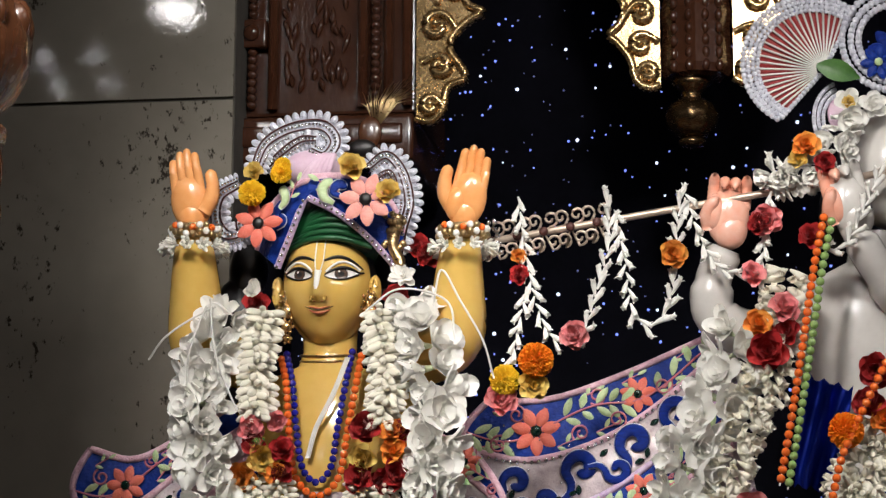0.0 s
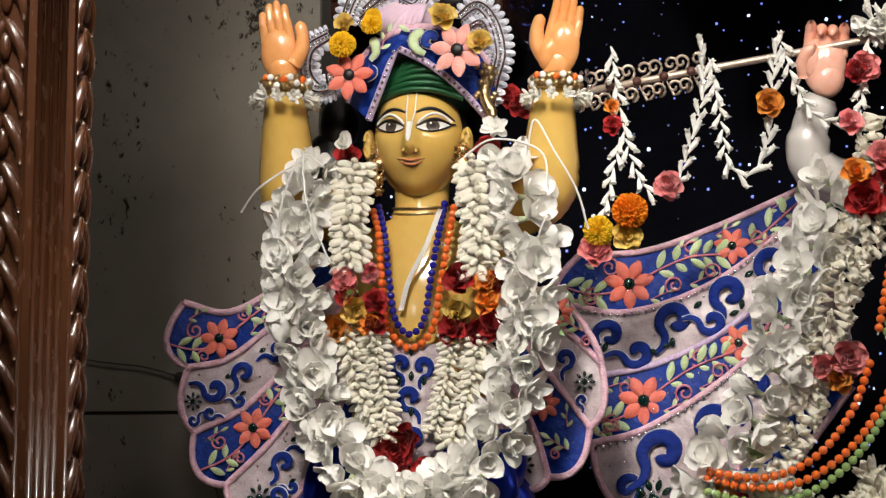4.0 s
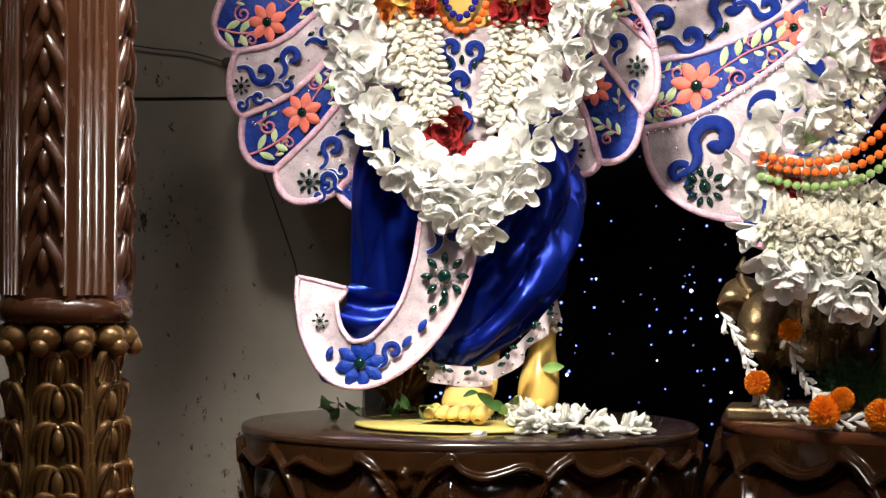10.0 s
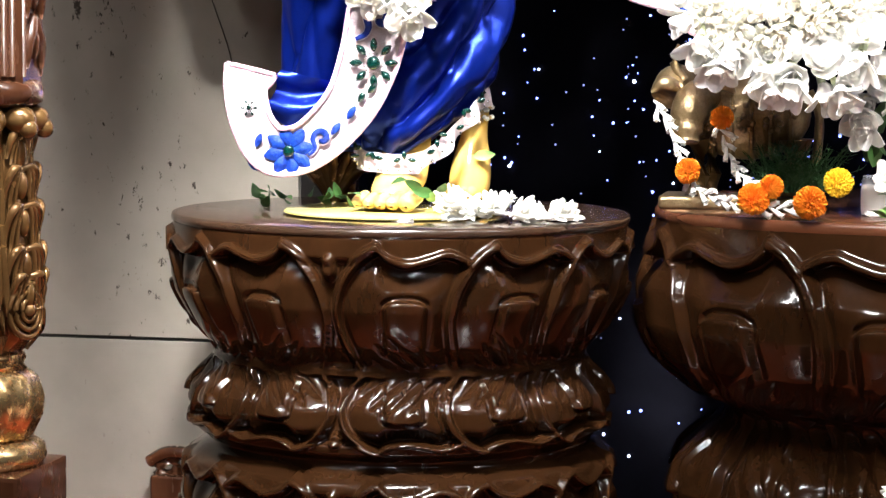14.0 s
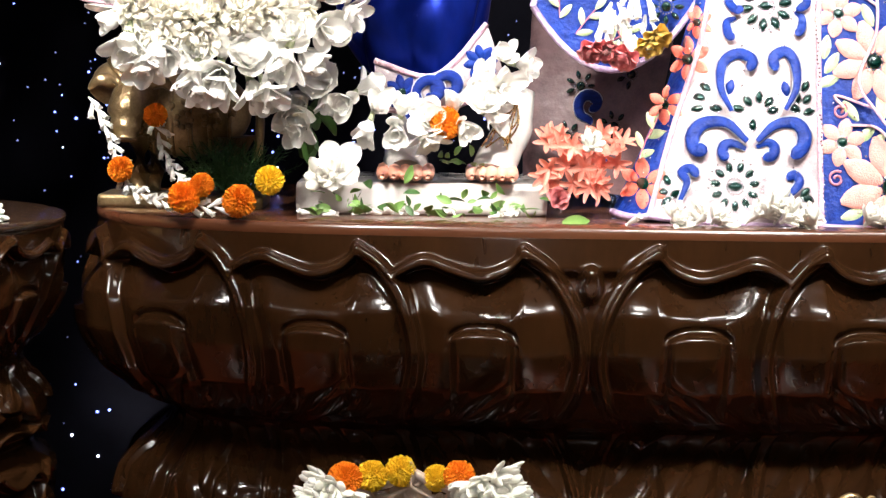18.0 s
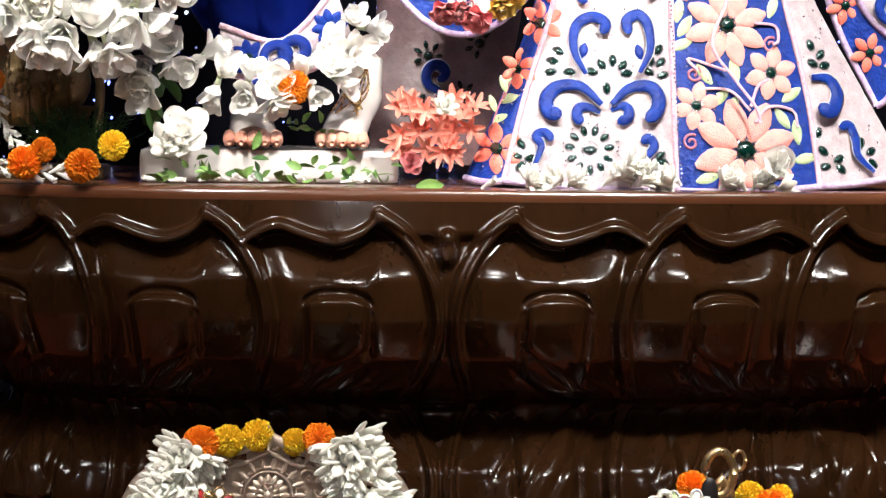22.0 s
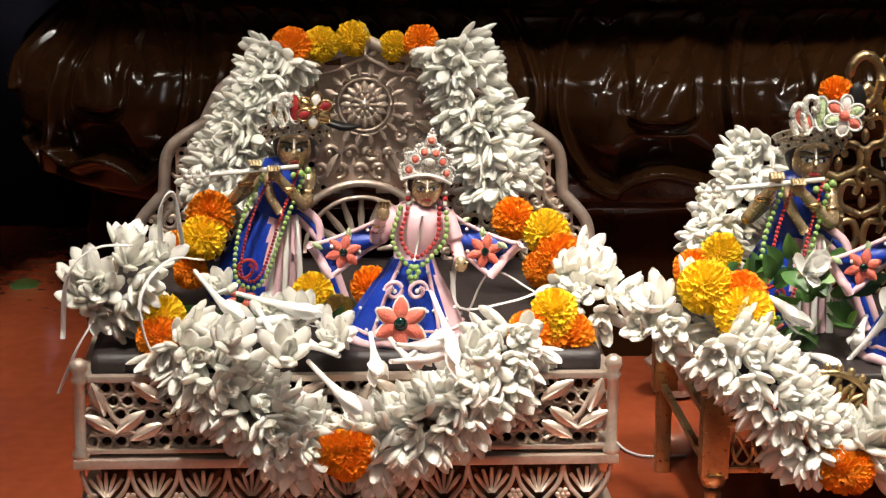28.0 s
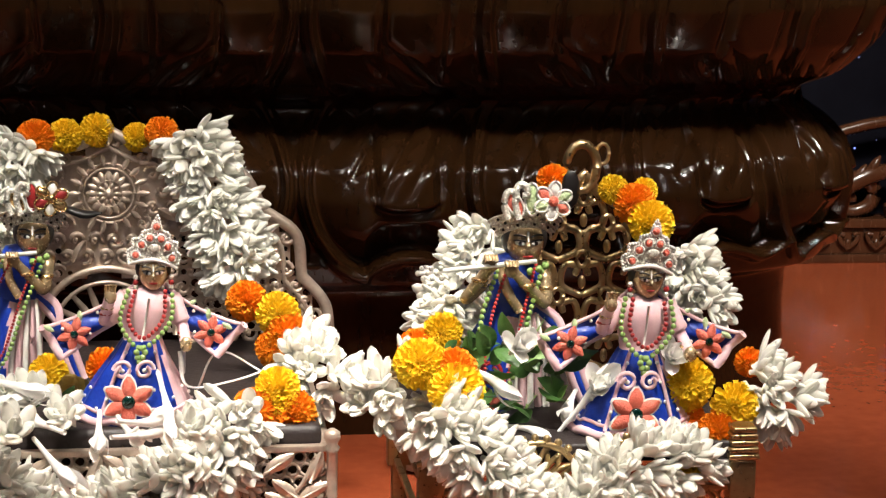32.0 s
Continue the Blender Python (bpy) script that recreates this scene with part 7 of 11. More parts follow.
for kind, c, sz in (("marigold_orange", (0.220, 3.850, 2.127), 1.15), ("marigold_yellow", (0.168, 3.860, 2.095), 1.0), ("rose_yellow", (0.215, 3.850, 2.086), 1.1), ("rose_pink", (0.159, 3.860, 2.062), 1.1), ("rose_pink", (0.289, 3.860, 2.169), 1.0), ("rose_orange", (0.449, 3.860, 2.305), 1.0), ("rose_red", (0.190, 3.870, 2.276), 0.8), ("rose_orange", (0.188, 3.870, 2.310), 0.6),
                    ("rose_red", (0.595, 3.840, 2.348), 0.9), ("rose_pink", (0.580, 3.840, 2.262), 0.9), ("rose_orange", (0.673, 3.850, 2.481), 0.9), ("rose_red", (0.705, 3.850, 2.453), 0.8), ("rose_yellow", (0.660, 3.850, 2.459), 0.7)):
    bloom(kind, c, (FR.uniform(-.3, .3), -1, FR.uniform(-.1, .4)), sz, strings)

# ---- stiff cape behind the marble statue ----
cape = thing("embroidered_cape", (0.350, 4.080, 1.933), "wide scalloped cape of blue and pale pink embroidered bands", "cape", "capes")
SEAMS = [[(0.111, 4.090, 2.091), (0.223, 4.090, 2.094), (0.341, 4.080, 2.130), (0.448, 4.080, 2.175), (0.544, 4.060, 2.216)], [(0.081, 4.090, 2.005), (0.184, 4.080, 1.985), (0.302, 4.070, 2.014), (0.409, 4.070, 2.076), (0.544, 4.050, 2.190)],
         [(0.147, 4.070, 1.874), (0.244, 4.060, 1.892), (0.351, 4.050, 1.940), (0.457, 4.050, 2.022), (0.562, 4.040, 2.120)], [(0.134, 4.050, 1.757), (0.216, 4.040, 1.776), (0.319, 4.030, 1.833), (0.419, 4.030, 1.909), (0.562, 4.020, 2.021)],
         [(0.300, 4.020, 1.600), (0.342, 4.020, 1.650), (0.390, 4.010, 1.717), (0.466, 4.010, 1.802), (0.579, 4.000, 1.924)], [(0.380, 4.010, 1.555), (0.418, 4.010, 1.622), (0.466, 4.000, 1.697), (0.522, 4.000, 1.773), (0.578, 4.000, 1.848)]]
for k in range(5):
    pat = Patch(SEAMS[k], SEAMS[k + 1], (0.03, 0.03, 0.03, 0.05, 0.02)[k], 0.006)
    blue = k % 2 == 0
    band = pat.sheet("blue_band" if blue else "pink_band", "bluethread" if blue else "pinksilk", cape, "blue embroidered band" if blue else "pale pink embroidered band", 40)
    pat.braid(band, "border" if k != 1 else "violetborder", 0.0062, "ab0" if k == 0 else "b0")
    if blue and k < 4:
        for s, r, sz in ((0.27, 0.50, 0.085), (0.64, 0.5, 0.062)):
            sewn_flower(pat.at(s, r, 0.003), sz, band, 0.25, 7)
        trailing_vine(pat, band, 0.01, 0.92, 17, 0.15, 11.0, 0.034, ((0.27, 0.075), (0.64, 0.05)))
        for s, r, ang, sz in ((0.06, 0.16, 0.3, 0.032), (0.07, 0.82, 0.1, 0.034), (0.38, 0.16, 0.5, 0.034), (0.36, 0.86, 0.4, 0.034), (0.50, 0.84, 0.4, 0.034), (0.17, 0.86, 2.4, 0.032), (0.54, 0.16, 0.5, 0.032), (0.76, 0.18, 0.6, 0.03), (0.76, 0.82, 0.6, 0.03)):
            leaf_spray(pat.at(s, r, 0.003), ang, sz, band, 3)
        for s, r, h in ((0.14, 0.72, 1), (0.44, 0.75, -1), (0.16, 0.2, -1), (0.58, 0.78, 1), (0.45, 0.2, 1), (0.75, 0.62, -1)):
            tendril(pat.at(s, r, 0.003), s * 9, 0.017, band, h)
    elif not blue:
        spots = ((0.18, 0.35, 0.3, 0.05, 1), (0.24, 0.70, 0.5, 0.05, -1), (0.42, 0.40, 0.6, 0.06, 1), (0.52, 0.7, 0.3, 0.045, -1), (0.62, 0.45, 0.8, 0.06, 1), (0.78, 0.5, 0.9, 0.055, 1)) if k == 1 else ((0.30, 0.30, 0.4, 0.075, 1), (0.10, 0.42, 2.6, 0.045, -1), (0.32, 0.85, 0.6, 0.05, -1), (0.52, 0.4, 0.7, 0.06, 1), (0.7, 0.4, 0.8, 0.06, 1))
        for s, r, ang, sz, h in spots:
            scroll(pat.at(s, r, 0.003), ang, sz, band, h)
        gems([(pat.at(s, r, 0.003), ang) for s, r, ang in ((0.1, 0.5, 0.2), (0.13, 0.6, 1.2), (0.33, 0.75, 0.4), (0.36, 0.82, 1.6), (0.30, 0.85, 2.6), (0.5, 0.3, 0.7), (0.58, 0.8, 0.4), (0.62, 0.85, 1.4), (0.7, 0.3, 0.6))], band, 0.0055)
        if k == 3:
            gem_flower(pat.at(0.14, 0.62, 0.003), 0.078, band, 10)
        line = along([pat.at(q, 0.04, 0.004) for q in np.linspace(0.02, 0.95, 20)], 0.013)
        sequins([p for p, _ in line], band, 0.0042)
    rs = random.Random(k + 20)
    sequins([pat.at(rs.uniform(0.05, 0.9), rs.uniform(0.12, 0.9), 0.002) for _ in range(26)], band)

# ---- garlands of the marble statue ----
outer = garland("blossom_garland", "heavy garland of white blossoms hanging in a deep loop", [(0.545, 3.880, 2.172), (0.535, 3.840, 2.074), (0.481, 3.820, 1.991), (0.459, 3.810, 1.908), (0.441, 3.800, 1.826), (0.387, 3.800, 1.746), (0.342, 3.800, 1.683), (0.359, 3.800, 1.602), (0.421, 3.790, 1.549), (0.403, 3.780, 1.536), (0.481, 3.770, 1.503), (0.558, 3.770, 1.500), (0.626, 3.780, 1.548), (0.676, 3.800, 1.600), (0.718, 3.830, 1.666), (0.734, 3.850, 1.771)], 0.036, ["whitebloom", "longbloom", "whitebloom"], 0.043, 2, 1.14, 0.15, arc=1.0, group="blossom garlands")
for c in ((0.390, 3.750, 1.524), (0.467, 3.750, 1.491), (0.518, 3.750, 1.491), (0.569, 3.750, 1.483), (0.365, 3.750, 1.557), (0.611, 3.750, 1.535), (0.413, 3.750, 1.544), (0.470, 3.750, 1.510)):
    bloom("longbloom", c, (FR.uniform(-.5, .5), -0.7, -0.9), 1.25, outer)
cream2 = garland("cream_garland", "broad garland of packed cream florets", [(0.640, 3.860, 2.274), (0.613, 3.840, 2.121), (0.575, 3.830, 2.046), (0.536, 3.820, 1.935), (0.489, 3.820, 1.800), (0.453, 3.810, 1.728), (0.426, 3.800, 1.638)], 0.042, ["curlbud", "creambud"], 0.016, 6, 1.0, 0.5, arc=1.25, squash=0.45, group="blossom garlands")
for ctrl in ([(0.404, 3.800, 1.629), (0.470, 3.790, 1.580), (0.540, 3.785, 1.576), (0.627, 3.785, 1.603)], [(0.426, 3.810, 1.674), (0.488, 3.800, 1.620), (0.558, 3.795, 1.612), (0.628, 3.800, 1.639)], [(0.362, 3.770, 1.596), (0.439, 3.765, 1.571), (0.516, 3.765, 1.576), (0.592, 3.780, 1.620), (0.633, 3.800, 1.690)], [(0.783, 3.860, 2.010), (0.753, 3.850, 1.945), (0.724, 3.840, 1.880)]):
    garland("", "", ctrl, 0.045, ["curlbud", "creambud", "curlbud", "creambloom"], 0.016, 6, 1.0, 0.4, arc=1.25, squash=0.45, parent=cream2)
roses = thing("rose_clusters", (0.543, 3.780, 1.869), "clusters of red, pink and orange roses in the garland", "roses")
for kind, c, sz in (("rose_pink", (0.629, 3.830, 2.201), 1.2), ("rose_red", (0.604, 3.820, 2.135), 1.4), ("rose_orange", (0.587, 3.830, 2.179), 1.0), ("rose_red", (0.637, 3.830, 2.166), 1.1), ("rose_pink", (0.569, 3.790, 1.877), 1.3), ("rose_pink", (0.530, 3.790, 1.865), 1.0), ("rose_orange", (0.551, 3.790, 1.843), 1.0), ("rose_red", (0.776, 3.830, 2.103), 1.2),
                    ("rose_red", (0.765, 3.830, 2.048), 1.2), ("rose_orange", (0.786, 3.830, 2.020), 1.0), ("marigold_orange", (0.718, 3.820, 2.002), 1.1), ("rose_red", (0.680, 3.840, 2.322), 0.9), ("rose_red", (0.400, 3.780, 1.647), 0.8), ("rose_orange", (0.374, 3.780, 1.660), 0.7), ("rose_pink", (0.610, 3.850, 2.359), 1.1)):
    bloom(kind, c, (FR.uniform(-.4, .4), -1, FR.uniform(-.2, .4)), sz, roses)
for c in ((0.413, 3.750, 1.729), (0.426, 3.750, 1.720), (0.410, 3.770, 1.735)):
    bloom("leaf_light", c, (FR.uniform(-.6, .6), -0.6, FR.uniform(-.5, .5)), 0.9, roses)
for off, kind, lab in ((0, "bead_orange", "long strand of orange glass beads over the garland"), (1, "bead_green", "long strand of green glass beads beside the orange one")):
    o = Vector((0.0125 * off, 0.004 * off, -0.006 * off))
    beads(("orange" if off == 0 else "green") + "_bead_necklace", lab, [Vector(c) + o for c in ((0.699, 3.800, 2.351), (0.680, 3.800, 2.263), (0.658, 3.790, 2.132), (0.635, 3.780, 2.003), (0.617, 3.770, 1.912))], kind, 0.0072)
    o = Vector((0.0, 0.002, -0.022 * off))
    beads(("orange" if off == 0 else "green") + "_bead_necklace", lab, [Vector(c) + o for c in ((0.349, 3.760, 1.688), (0.411, 3.750, 1.673), (0.481, 3.745, 1.677), (0.542, 3.745, 1.708), (0.594, 3.750, 1.760), (0.638, 3.760, 1.831))], kind, 0.0072)
beads("orange_bead_necklace", "second strand of orange glass beads", [(0.353, 3.755, 1.698), (0.420, 3.745, 1.687), (0.481, 3.740, 1.699), (0.533, 3.745, 1.734), (0.577, 3.760, 1.796), (0.604, 3.770, 1.868)], "bead_orange", 0.0072)
beads("orange_bead_necklace", "strand of orange glass beads hanging in front", [(0.811, 3.790, 2.147), (0.754, 3.785, 2.038), (0.716, 3.780, 1.957), (0.696, 3.775, 1.885), (0.673, 3.770, 1.876)], "bead_orange", 0.0072)
bm = bmesh.new()
rows = []
for i in range(13):
    q = i / 12
    a, b2 = Vector((0.664, 3.900, 2.105)).lerp(Vector((0.641, 3.900, 1.922)), q), Vector((0.742, 3.900, 2.080)).lerp(Vector((0.709, 3.900, 1.912)), q)
    rows.append([a.lerp(b2, j / 10) + Vector((0, -0.014 * math.sin(j * 1.4 + q * 4), 0.006 * math.sin(j * 2 + i))) for j in range(11)])
grid(bm, rows[::-1])
tagged(part("knotted_blue_cloth", bm, M["satin"]), "knotted royal blue satin sash under the garland", "cloth")

# ---- headdress fan of the marble statue ----
fan = thing("headdress_fan", (0.694, 3.950, 2.656), "pleated red and white fan with a silver lace border", "headdress")
c = Vector((0.712, 3.950, 2.640))
F0, F1 = 1.10, 3.98


def fan_r(a, q):
    """Radius of the fan at the angle a: longer to the side than to its ends."""
    return q * (0.092 + 0.022 * math.sin(math.pi * (a - F0) / (F1 - F0)))


bm = bmesh.new()
grid(bm, [[c + Vector((fan_r(a, q) * math.cos(a), 0.002 * math.sin(k * 1.57), fan_r(a, q) * math.sin(a))) for k, a in enumerate(np.linspace(F0, F1, 97))] for q in (0.12, 0.5, 1.0)])
part("pleats", bm, M["redcloth"], fan, "deep red pleated silk")
for a in np.linspace(F0 + 0.03, F1 - 0.03, 27):
    bm = bmesh.new()
    tube(bm, [c + Vector((fan_r(a, q) * math.cos(a), -0.003, fan_r(a, q) * math.sin(a))) for q in (0.12, 0.5, 1.0)], [0.0012, 0.0018, 0.0022], 5)
    part("rib", bm, M["enamelwhite"], fan, "white cord rib")
for q, br in ((1.03, 0.0042), (1.10, 0.0052), (1.18, 0.0048), (1.26, 0.0058)):
    bm = bmesh.new()
    for p, _ in along([c + Vector((fan_r(a, q) * math.cos(a), -0.003, fan_r(a, q) * math.sin(a))) for a in np.linspace(F0, F1, 50)], br * 1.7):
        blob(bm, p, (br, br * 0.6, br), 0, 7, 5)
    part("lace_border", bm, M["silverbead"], fan)
for a in (F0, F1):
    bm = bmesh.new()
    for p, _ in along([c + Vector((fan_r(a, q) * math.cos(a), -0.004, fan_r(a, q) * math.sin(a))) for q in (0.15, 1.26)], 0.008):
        blob(bm, p, (0.0048, 0.004, 0.0048), 0, 7, 5)
    part("lace_border", bm, M["silverbead"], fan)
bm = bmesh.new()
for r, n2 in ((0.034, 16), (0.042, 20), (0.050, 24)):
    cc = Vector((0.742, 3.955, 2.556))
    for k in range(n2):
        a = 1.9 + 2.2 * k / n2
        blob(bm, cc + Vector((r * math.cos(a), 0, 1.25 * r * math.sin(a))), (0.0042, 0.004, 0.0042), 0, 6, 5)
part("lower_rosette", bm, M["silverbead"], fan, "silver lace curl under the fan")
bm = bmesh.new()
blob(bm, (0.735, 3.96, 2.566), (0.020, 0.008, 0.032), 0, 12, 8)
part("lilac_fold", bm, M["lilac"], fan, "lilac silk fold")
bm = bmesh.new()
for r, n2 in ((0.075, 26), (0.062, 22), (0.09, 30)):
    cc = Vector((0.833, 3.940, 2.688))
    for k in range(n2):
        a = 1.2 + 3.4 * k / n2
        blob(bm, cc + Vector((r * math.cos(a), 0, r * math.sin(a))), (0.007, 0.005, 0.007), 0, 6, 5)
part("side_rosette", bm, M["silverbead"], fan, "silver lace rosette")
cc = (0.833, 3.945, 2.669)
sewn_flower(cc, 0.09, fan, 0.2, 9, ("navy", "coral"))
sewn_flower((0.803, 3.930, 2.646), 0.06, fan, 0.5, 7, ("bluethread", "leafthread"))
tagged(bloom("leaf_dark", (0.698, 3.920, 2.641), (1.0, -0.12, -0.30), 1.75, None, "", 1.57), "large green leaf pinned to the headdress", "leaf")
for kind, cc, sz, lab in (("whitebloom", (0.749, 3.910, 2.568), 0.75, "white blossom with a yellow throat"), ("whitebloom", (0.790, 3.910, 2.560), 0.7, "white star blossom on the headdress"), ("rose_yellow", (0.749, 3.895, 2.566), 0.5, "small yellow bloom on the headdress")):
    tagged(bloom(kind, cc, (0, -1, 0.2), sz), lab, "flower", "headdress flowers")
garland("floret_string", "short hanging string of white buds beside the head", [(0.746, 3.900, 2.541), (0.726, 3.890, 2.500), (0.720, 3.880, 2.459), (0.649, 3.870, 2.439), (0.602, 3.870, 2.450)], 0.02, ["floret", "whitebloom"], 0.022, 3, 0.8, 0.6, group="floret strings")

# ---- lower clothes of the marble statue ----
lower = thing("satin_dhoti", (0.803, 3.980, 1.545), "royal blue satin dhoti with an embroidered hem", "garment")
part("cloth_leg", draped("c", [(0.84, 4.02, 1.98), (0.796, 4.030, 1.766), (0.797, 4.010, 1.673), (0.793, 4.000, 1.582), (0.812, 4.000, 1.509), (0.831, 4.000, 1.463)], [0.13, 0.15, 0.135, 0.118, 0.10, 0.075], 7, 0.9, 0.6, 2.2, 0.16), M["satin"], lower)
pat = Patch([(0.737, 3.930, 1.437), (0.787, 3.920, 1.433), (0.868, 3.920, 1.443), (0.945, 3.930, 1.484)], [(0.733, 3.920, 1.513), (0.814, 3.910, 1.488), (0.859, 3.910, 1.510), (0.912, 3.920, 1.574)], 0.0, 0.01)
hem = pat.sheet("hem", "pinksilk", lower, "pale pink embroidered hem")
pat.braid(hem, "border", 0.005, "ab")
sewn_flower(pat.at(0.88, 0.55, 0.004), 0.055, hem, 0.2, 8, ("bluethread", "gem"))
sewn_flower(pat.at(0.22, 0.5, 0.004), 0.055, hem, 0.2, 8, ("navy", "gem"))
for s in (0.45, 0.6):
    scroll(pat.at(s, 0.5, 0.004), 0.4, 0.05, hem, 1)
loop = garland("blossom_garland", "loop of white blossoms with one marigold round the ankles", [(0.626, 3.900, 1.463), (0.682, 3.870, 1.469), (0.727, 3.860, 1.434), (0.789, 3.850, 1.415), (0.860, 3.850, 1.421), (0.908, 3.860, 1.445), (0.943, 3.870, 1.503), (0.961, 3.880, 1.543)], 0.028, ["whitebloom", "longbloom"], 0.044, 2, 1.0, 0.2, arc=0.9, group="blossom garlands")
for cc in ((0.601, 3.880, 1.441), (0.624, 3.880, 1.419), (0.593, 3.870, 1.468)):
    bloom("longbloom", cc, (FR.uniform(-.5, .3), -0.8, -0.4), 1.2, loop)
bloom("marigold_orange", (0.849, 3.850, 1.418), (0, -1, 0), 1.0, loop)
bm = bmesh.new()
for k in range(9):
    tube(bm, smooth_line([(0.962, 3.880, 1.450), Vector((0.944, 3.870, 1.414)) + Vector((FR.uniform(-.02, .02), 0, 0)), Vector((0.927, 3.870, 1.383)) + Vector((FR.uniform(-.03, .03), 0, FR.uniform(-.01, .01)))], 4), 0.0016, 4)
tagged(part("gold_tassel", bm, M["gold"]), "gold thread tassel at the ankle", "tassel")

# ---- bronze cow ----
bm = bmesh.new()
bc = Vector((0.423, 4.020, 1.424))
blob(bm, bc, (0.105, 0.06, 0.075), 0, 20, 14)
blob(bm, bc + Vector((-0.075, -0.005, 0.015)), (0.05, 0.05, 0.065), 0, 16, 12)
tube(bm, smooth_line([bc + Vector((-0.09, -0.01, 0.03)), bc + Vector((-0.115, -0.03, 0.05)), bc + Vector((-0.125, -0.05, 0.03))], 5), 0.034, 14)
hd = Vector((0.338, 3.950, 1.425))
tube(bm, smooth_line([hd + Vector((0.02, 0.03, 0.035)), hd + Vector((0, 0.0, 0.02)), hd + Vector((-0.006, -0.015, -0.02)), hd + Vector((-0.006, -0.022, -0.045))], 5), [0.03] * 5 + [0.032] * 4 + [0.025] * 4 + [0.020] * 2 + [0.018], 14)
for s in (-1, 1):
    tube(bm, smooth_line([hd + Vector((s * 0.022, 0.01, 0.045)), hd + Vector((s * 0.05, 0.0, 0.05)), hd + Vector((s * 0.068, 0.0, 0.035))], 4), [0.012, 0.012, 0.013, 0.013, 0.012, 0.010, 0.008, 0.006, 0.003], 8)
    tube(bm, smooth_line([hd + Vector((s * 0.016, 0.012, 0.055)), hd + Vector((s * 0.034, 0.012, 0.085)), hd + Vector((s * 0.026, 0.012, 0.115))], 4), [0.008] * 3 + [0.007] * 3 + [0.005, 0.004, 0.002], 8)
for dx, dy in ((-0.075, -0.03), (-0.06, 0.03), (0.075, -0.03), (0.085, 0.03)):
    b0 = bc + Vector((dx, dy, -0.04))
    tube(bm, [b0, (b0.x, b0.y, b0.z - 0.06), (b0.x - 0.004, b0.y, 1.305), (b0.x - 0.006, b0.y - 0.004, 1.288)], [0.026, 0.018, 0.015, 0.019], 10)
tube(bm, smooth_line([bc + Vector((0.10, 0, 0.04)), bc + Vector((0.118, 0, 0.0)), bc + Vector((0.115, -0.004, -0.08))], 4), 0.008, 8)
box(bm, (bc.x - 0.14, bc.y - 0.07, 1.2695), (bc.x + 0.13, bc.y + 0.07, 1.290), 0, 0.006)
for k in range(8):
    blob(bm, bc + Vector((-0.06 + 0.02 * k, -0.058, 0.03 * math.sin(k * 0.4) - 0.01)), (0.006, 0.004, 0.006), 0, 6, 5)
for k in range(5):
    w0 = -0.5 + 0.25 * k
    tube(bm, [bc + Vector((0.105 * w0 * 1.2 + 0.01, 0.062 * math.cos(w) * (1 - 0.3 * abs(w0)), 0.078 * math.sin(w) * (1 - 0.25 * abs(w0)))) for w in np.linspace(2.6, 6.8, 20)], 0.0042, 6)
for k in range(26):
    w = 3.3 + 2.6 * k / 26
    blob(bm, bc + Vector((-0.062 + 0.01 * math.sin(k), 0.058 * math.cos(w) - 0.004, 0.01 + 0.070 * math.sin(w))), (0.006, 0.006, 0.006), 0, 7, 5)
for dx in (-0.045, 0.0, 0.045):
    for q in range(7):
        blob(bm, bc + Vector((dx + 0.012 * math.cos(q * 0.9), -0.062, -0.012 + 0.012 * math.sin(q * 0.9))), (0.0055, 0.005, 0.0055), 0, 7, 5)
tagged(part("brass_cow", bm, M["cowbrass"]), "old brass cow figure on a flat base", "figurine")
st = thing("floret_string", (0.402, 3.820, 1.314), "string of white buds and orange marigolds before the cow", "garland", "floret strings")
for ctrl in ([(0.279, 3.900, 1.448), (0.307, 3.880, 1.404), (0.333, 3.860, 1.351), (0.358, 3.820, 1.309), (0.427, 3.770, 1.291), (0.499, 3.760, 1.286), (0.538, 3.760, 1.289)], [(0.382, 3.900, 1.422), (0.399, 3.880, 1.373), (0.426, 3.850, 1.330), (0.468, 3.800, 1.303)]):
    for i, (p, dd) in enumerate(along(smooth_line(ctrl, 6), 0.011)):
        p = Vector((p.x, p.y, max(p.z, 1.278)))
        bloom("floret", p, dd + Vector((dd.z, 0, -dd.x)) * FR.uniform(.2, .7) * (1 if i % 2 else -1) + Vector((0, FR.uniform(-.4, 0), 0.1)), 0.75, st)
for kind, cc, sz in (("marigold_orange", (0.393, 3.860, 1.419), 0.75), ("marigold_orange", (0.347, 3.830, 1.335), 0.85), ("marigold_orange", (0.449, 3.770, 1.296), 0.95), ("marigold_orange", (0.475, 3.770, 1.316), 0.75), ("marigold_orange", (0.544, 3.745, 1.293), 1.05), ("marigold_yellow", (0.578, 3.800, 1.322), 0.95)):
    bloom(kind, cc, (FR.uniform(-.4, .4), -1, 0.3), sz, st)
bm = bmesh.new()
for k in range(150):
    b0 = Vector((0.509, 3.920, 1.318)) + Vector((FR.uniform(-.055, .055), FR.uniform(-.03, .03), -0.015))
    tip = b0 + Vector((FR.uniform(-.06, .06), FR.uniform(-.05, .02), FR.uniform(.02, .085)))
    tube(bm, [b0, b0.lerp(tip, 0.5) + Vector((0, 0, 0.008)), tip], [0.0012, 0.001, 0.0005], 3)
    for j in range(7):
        p = b0.lerp(tip, 0.3 + 0.1 * j)
        tube(bm, [p, p + Vector((FR.uniform(-.014, .014), FR.uniform(-.006, .006), FR.uniform(-.002, .014)))], [0.0009, 0.0003], 3)
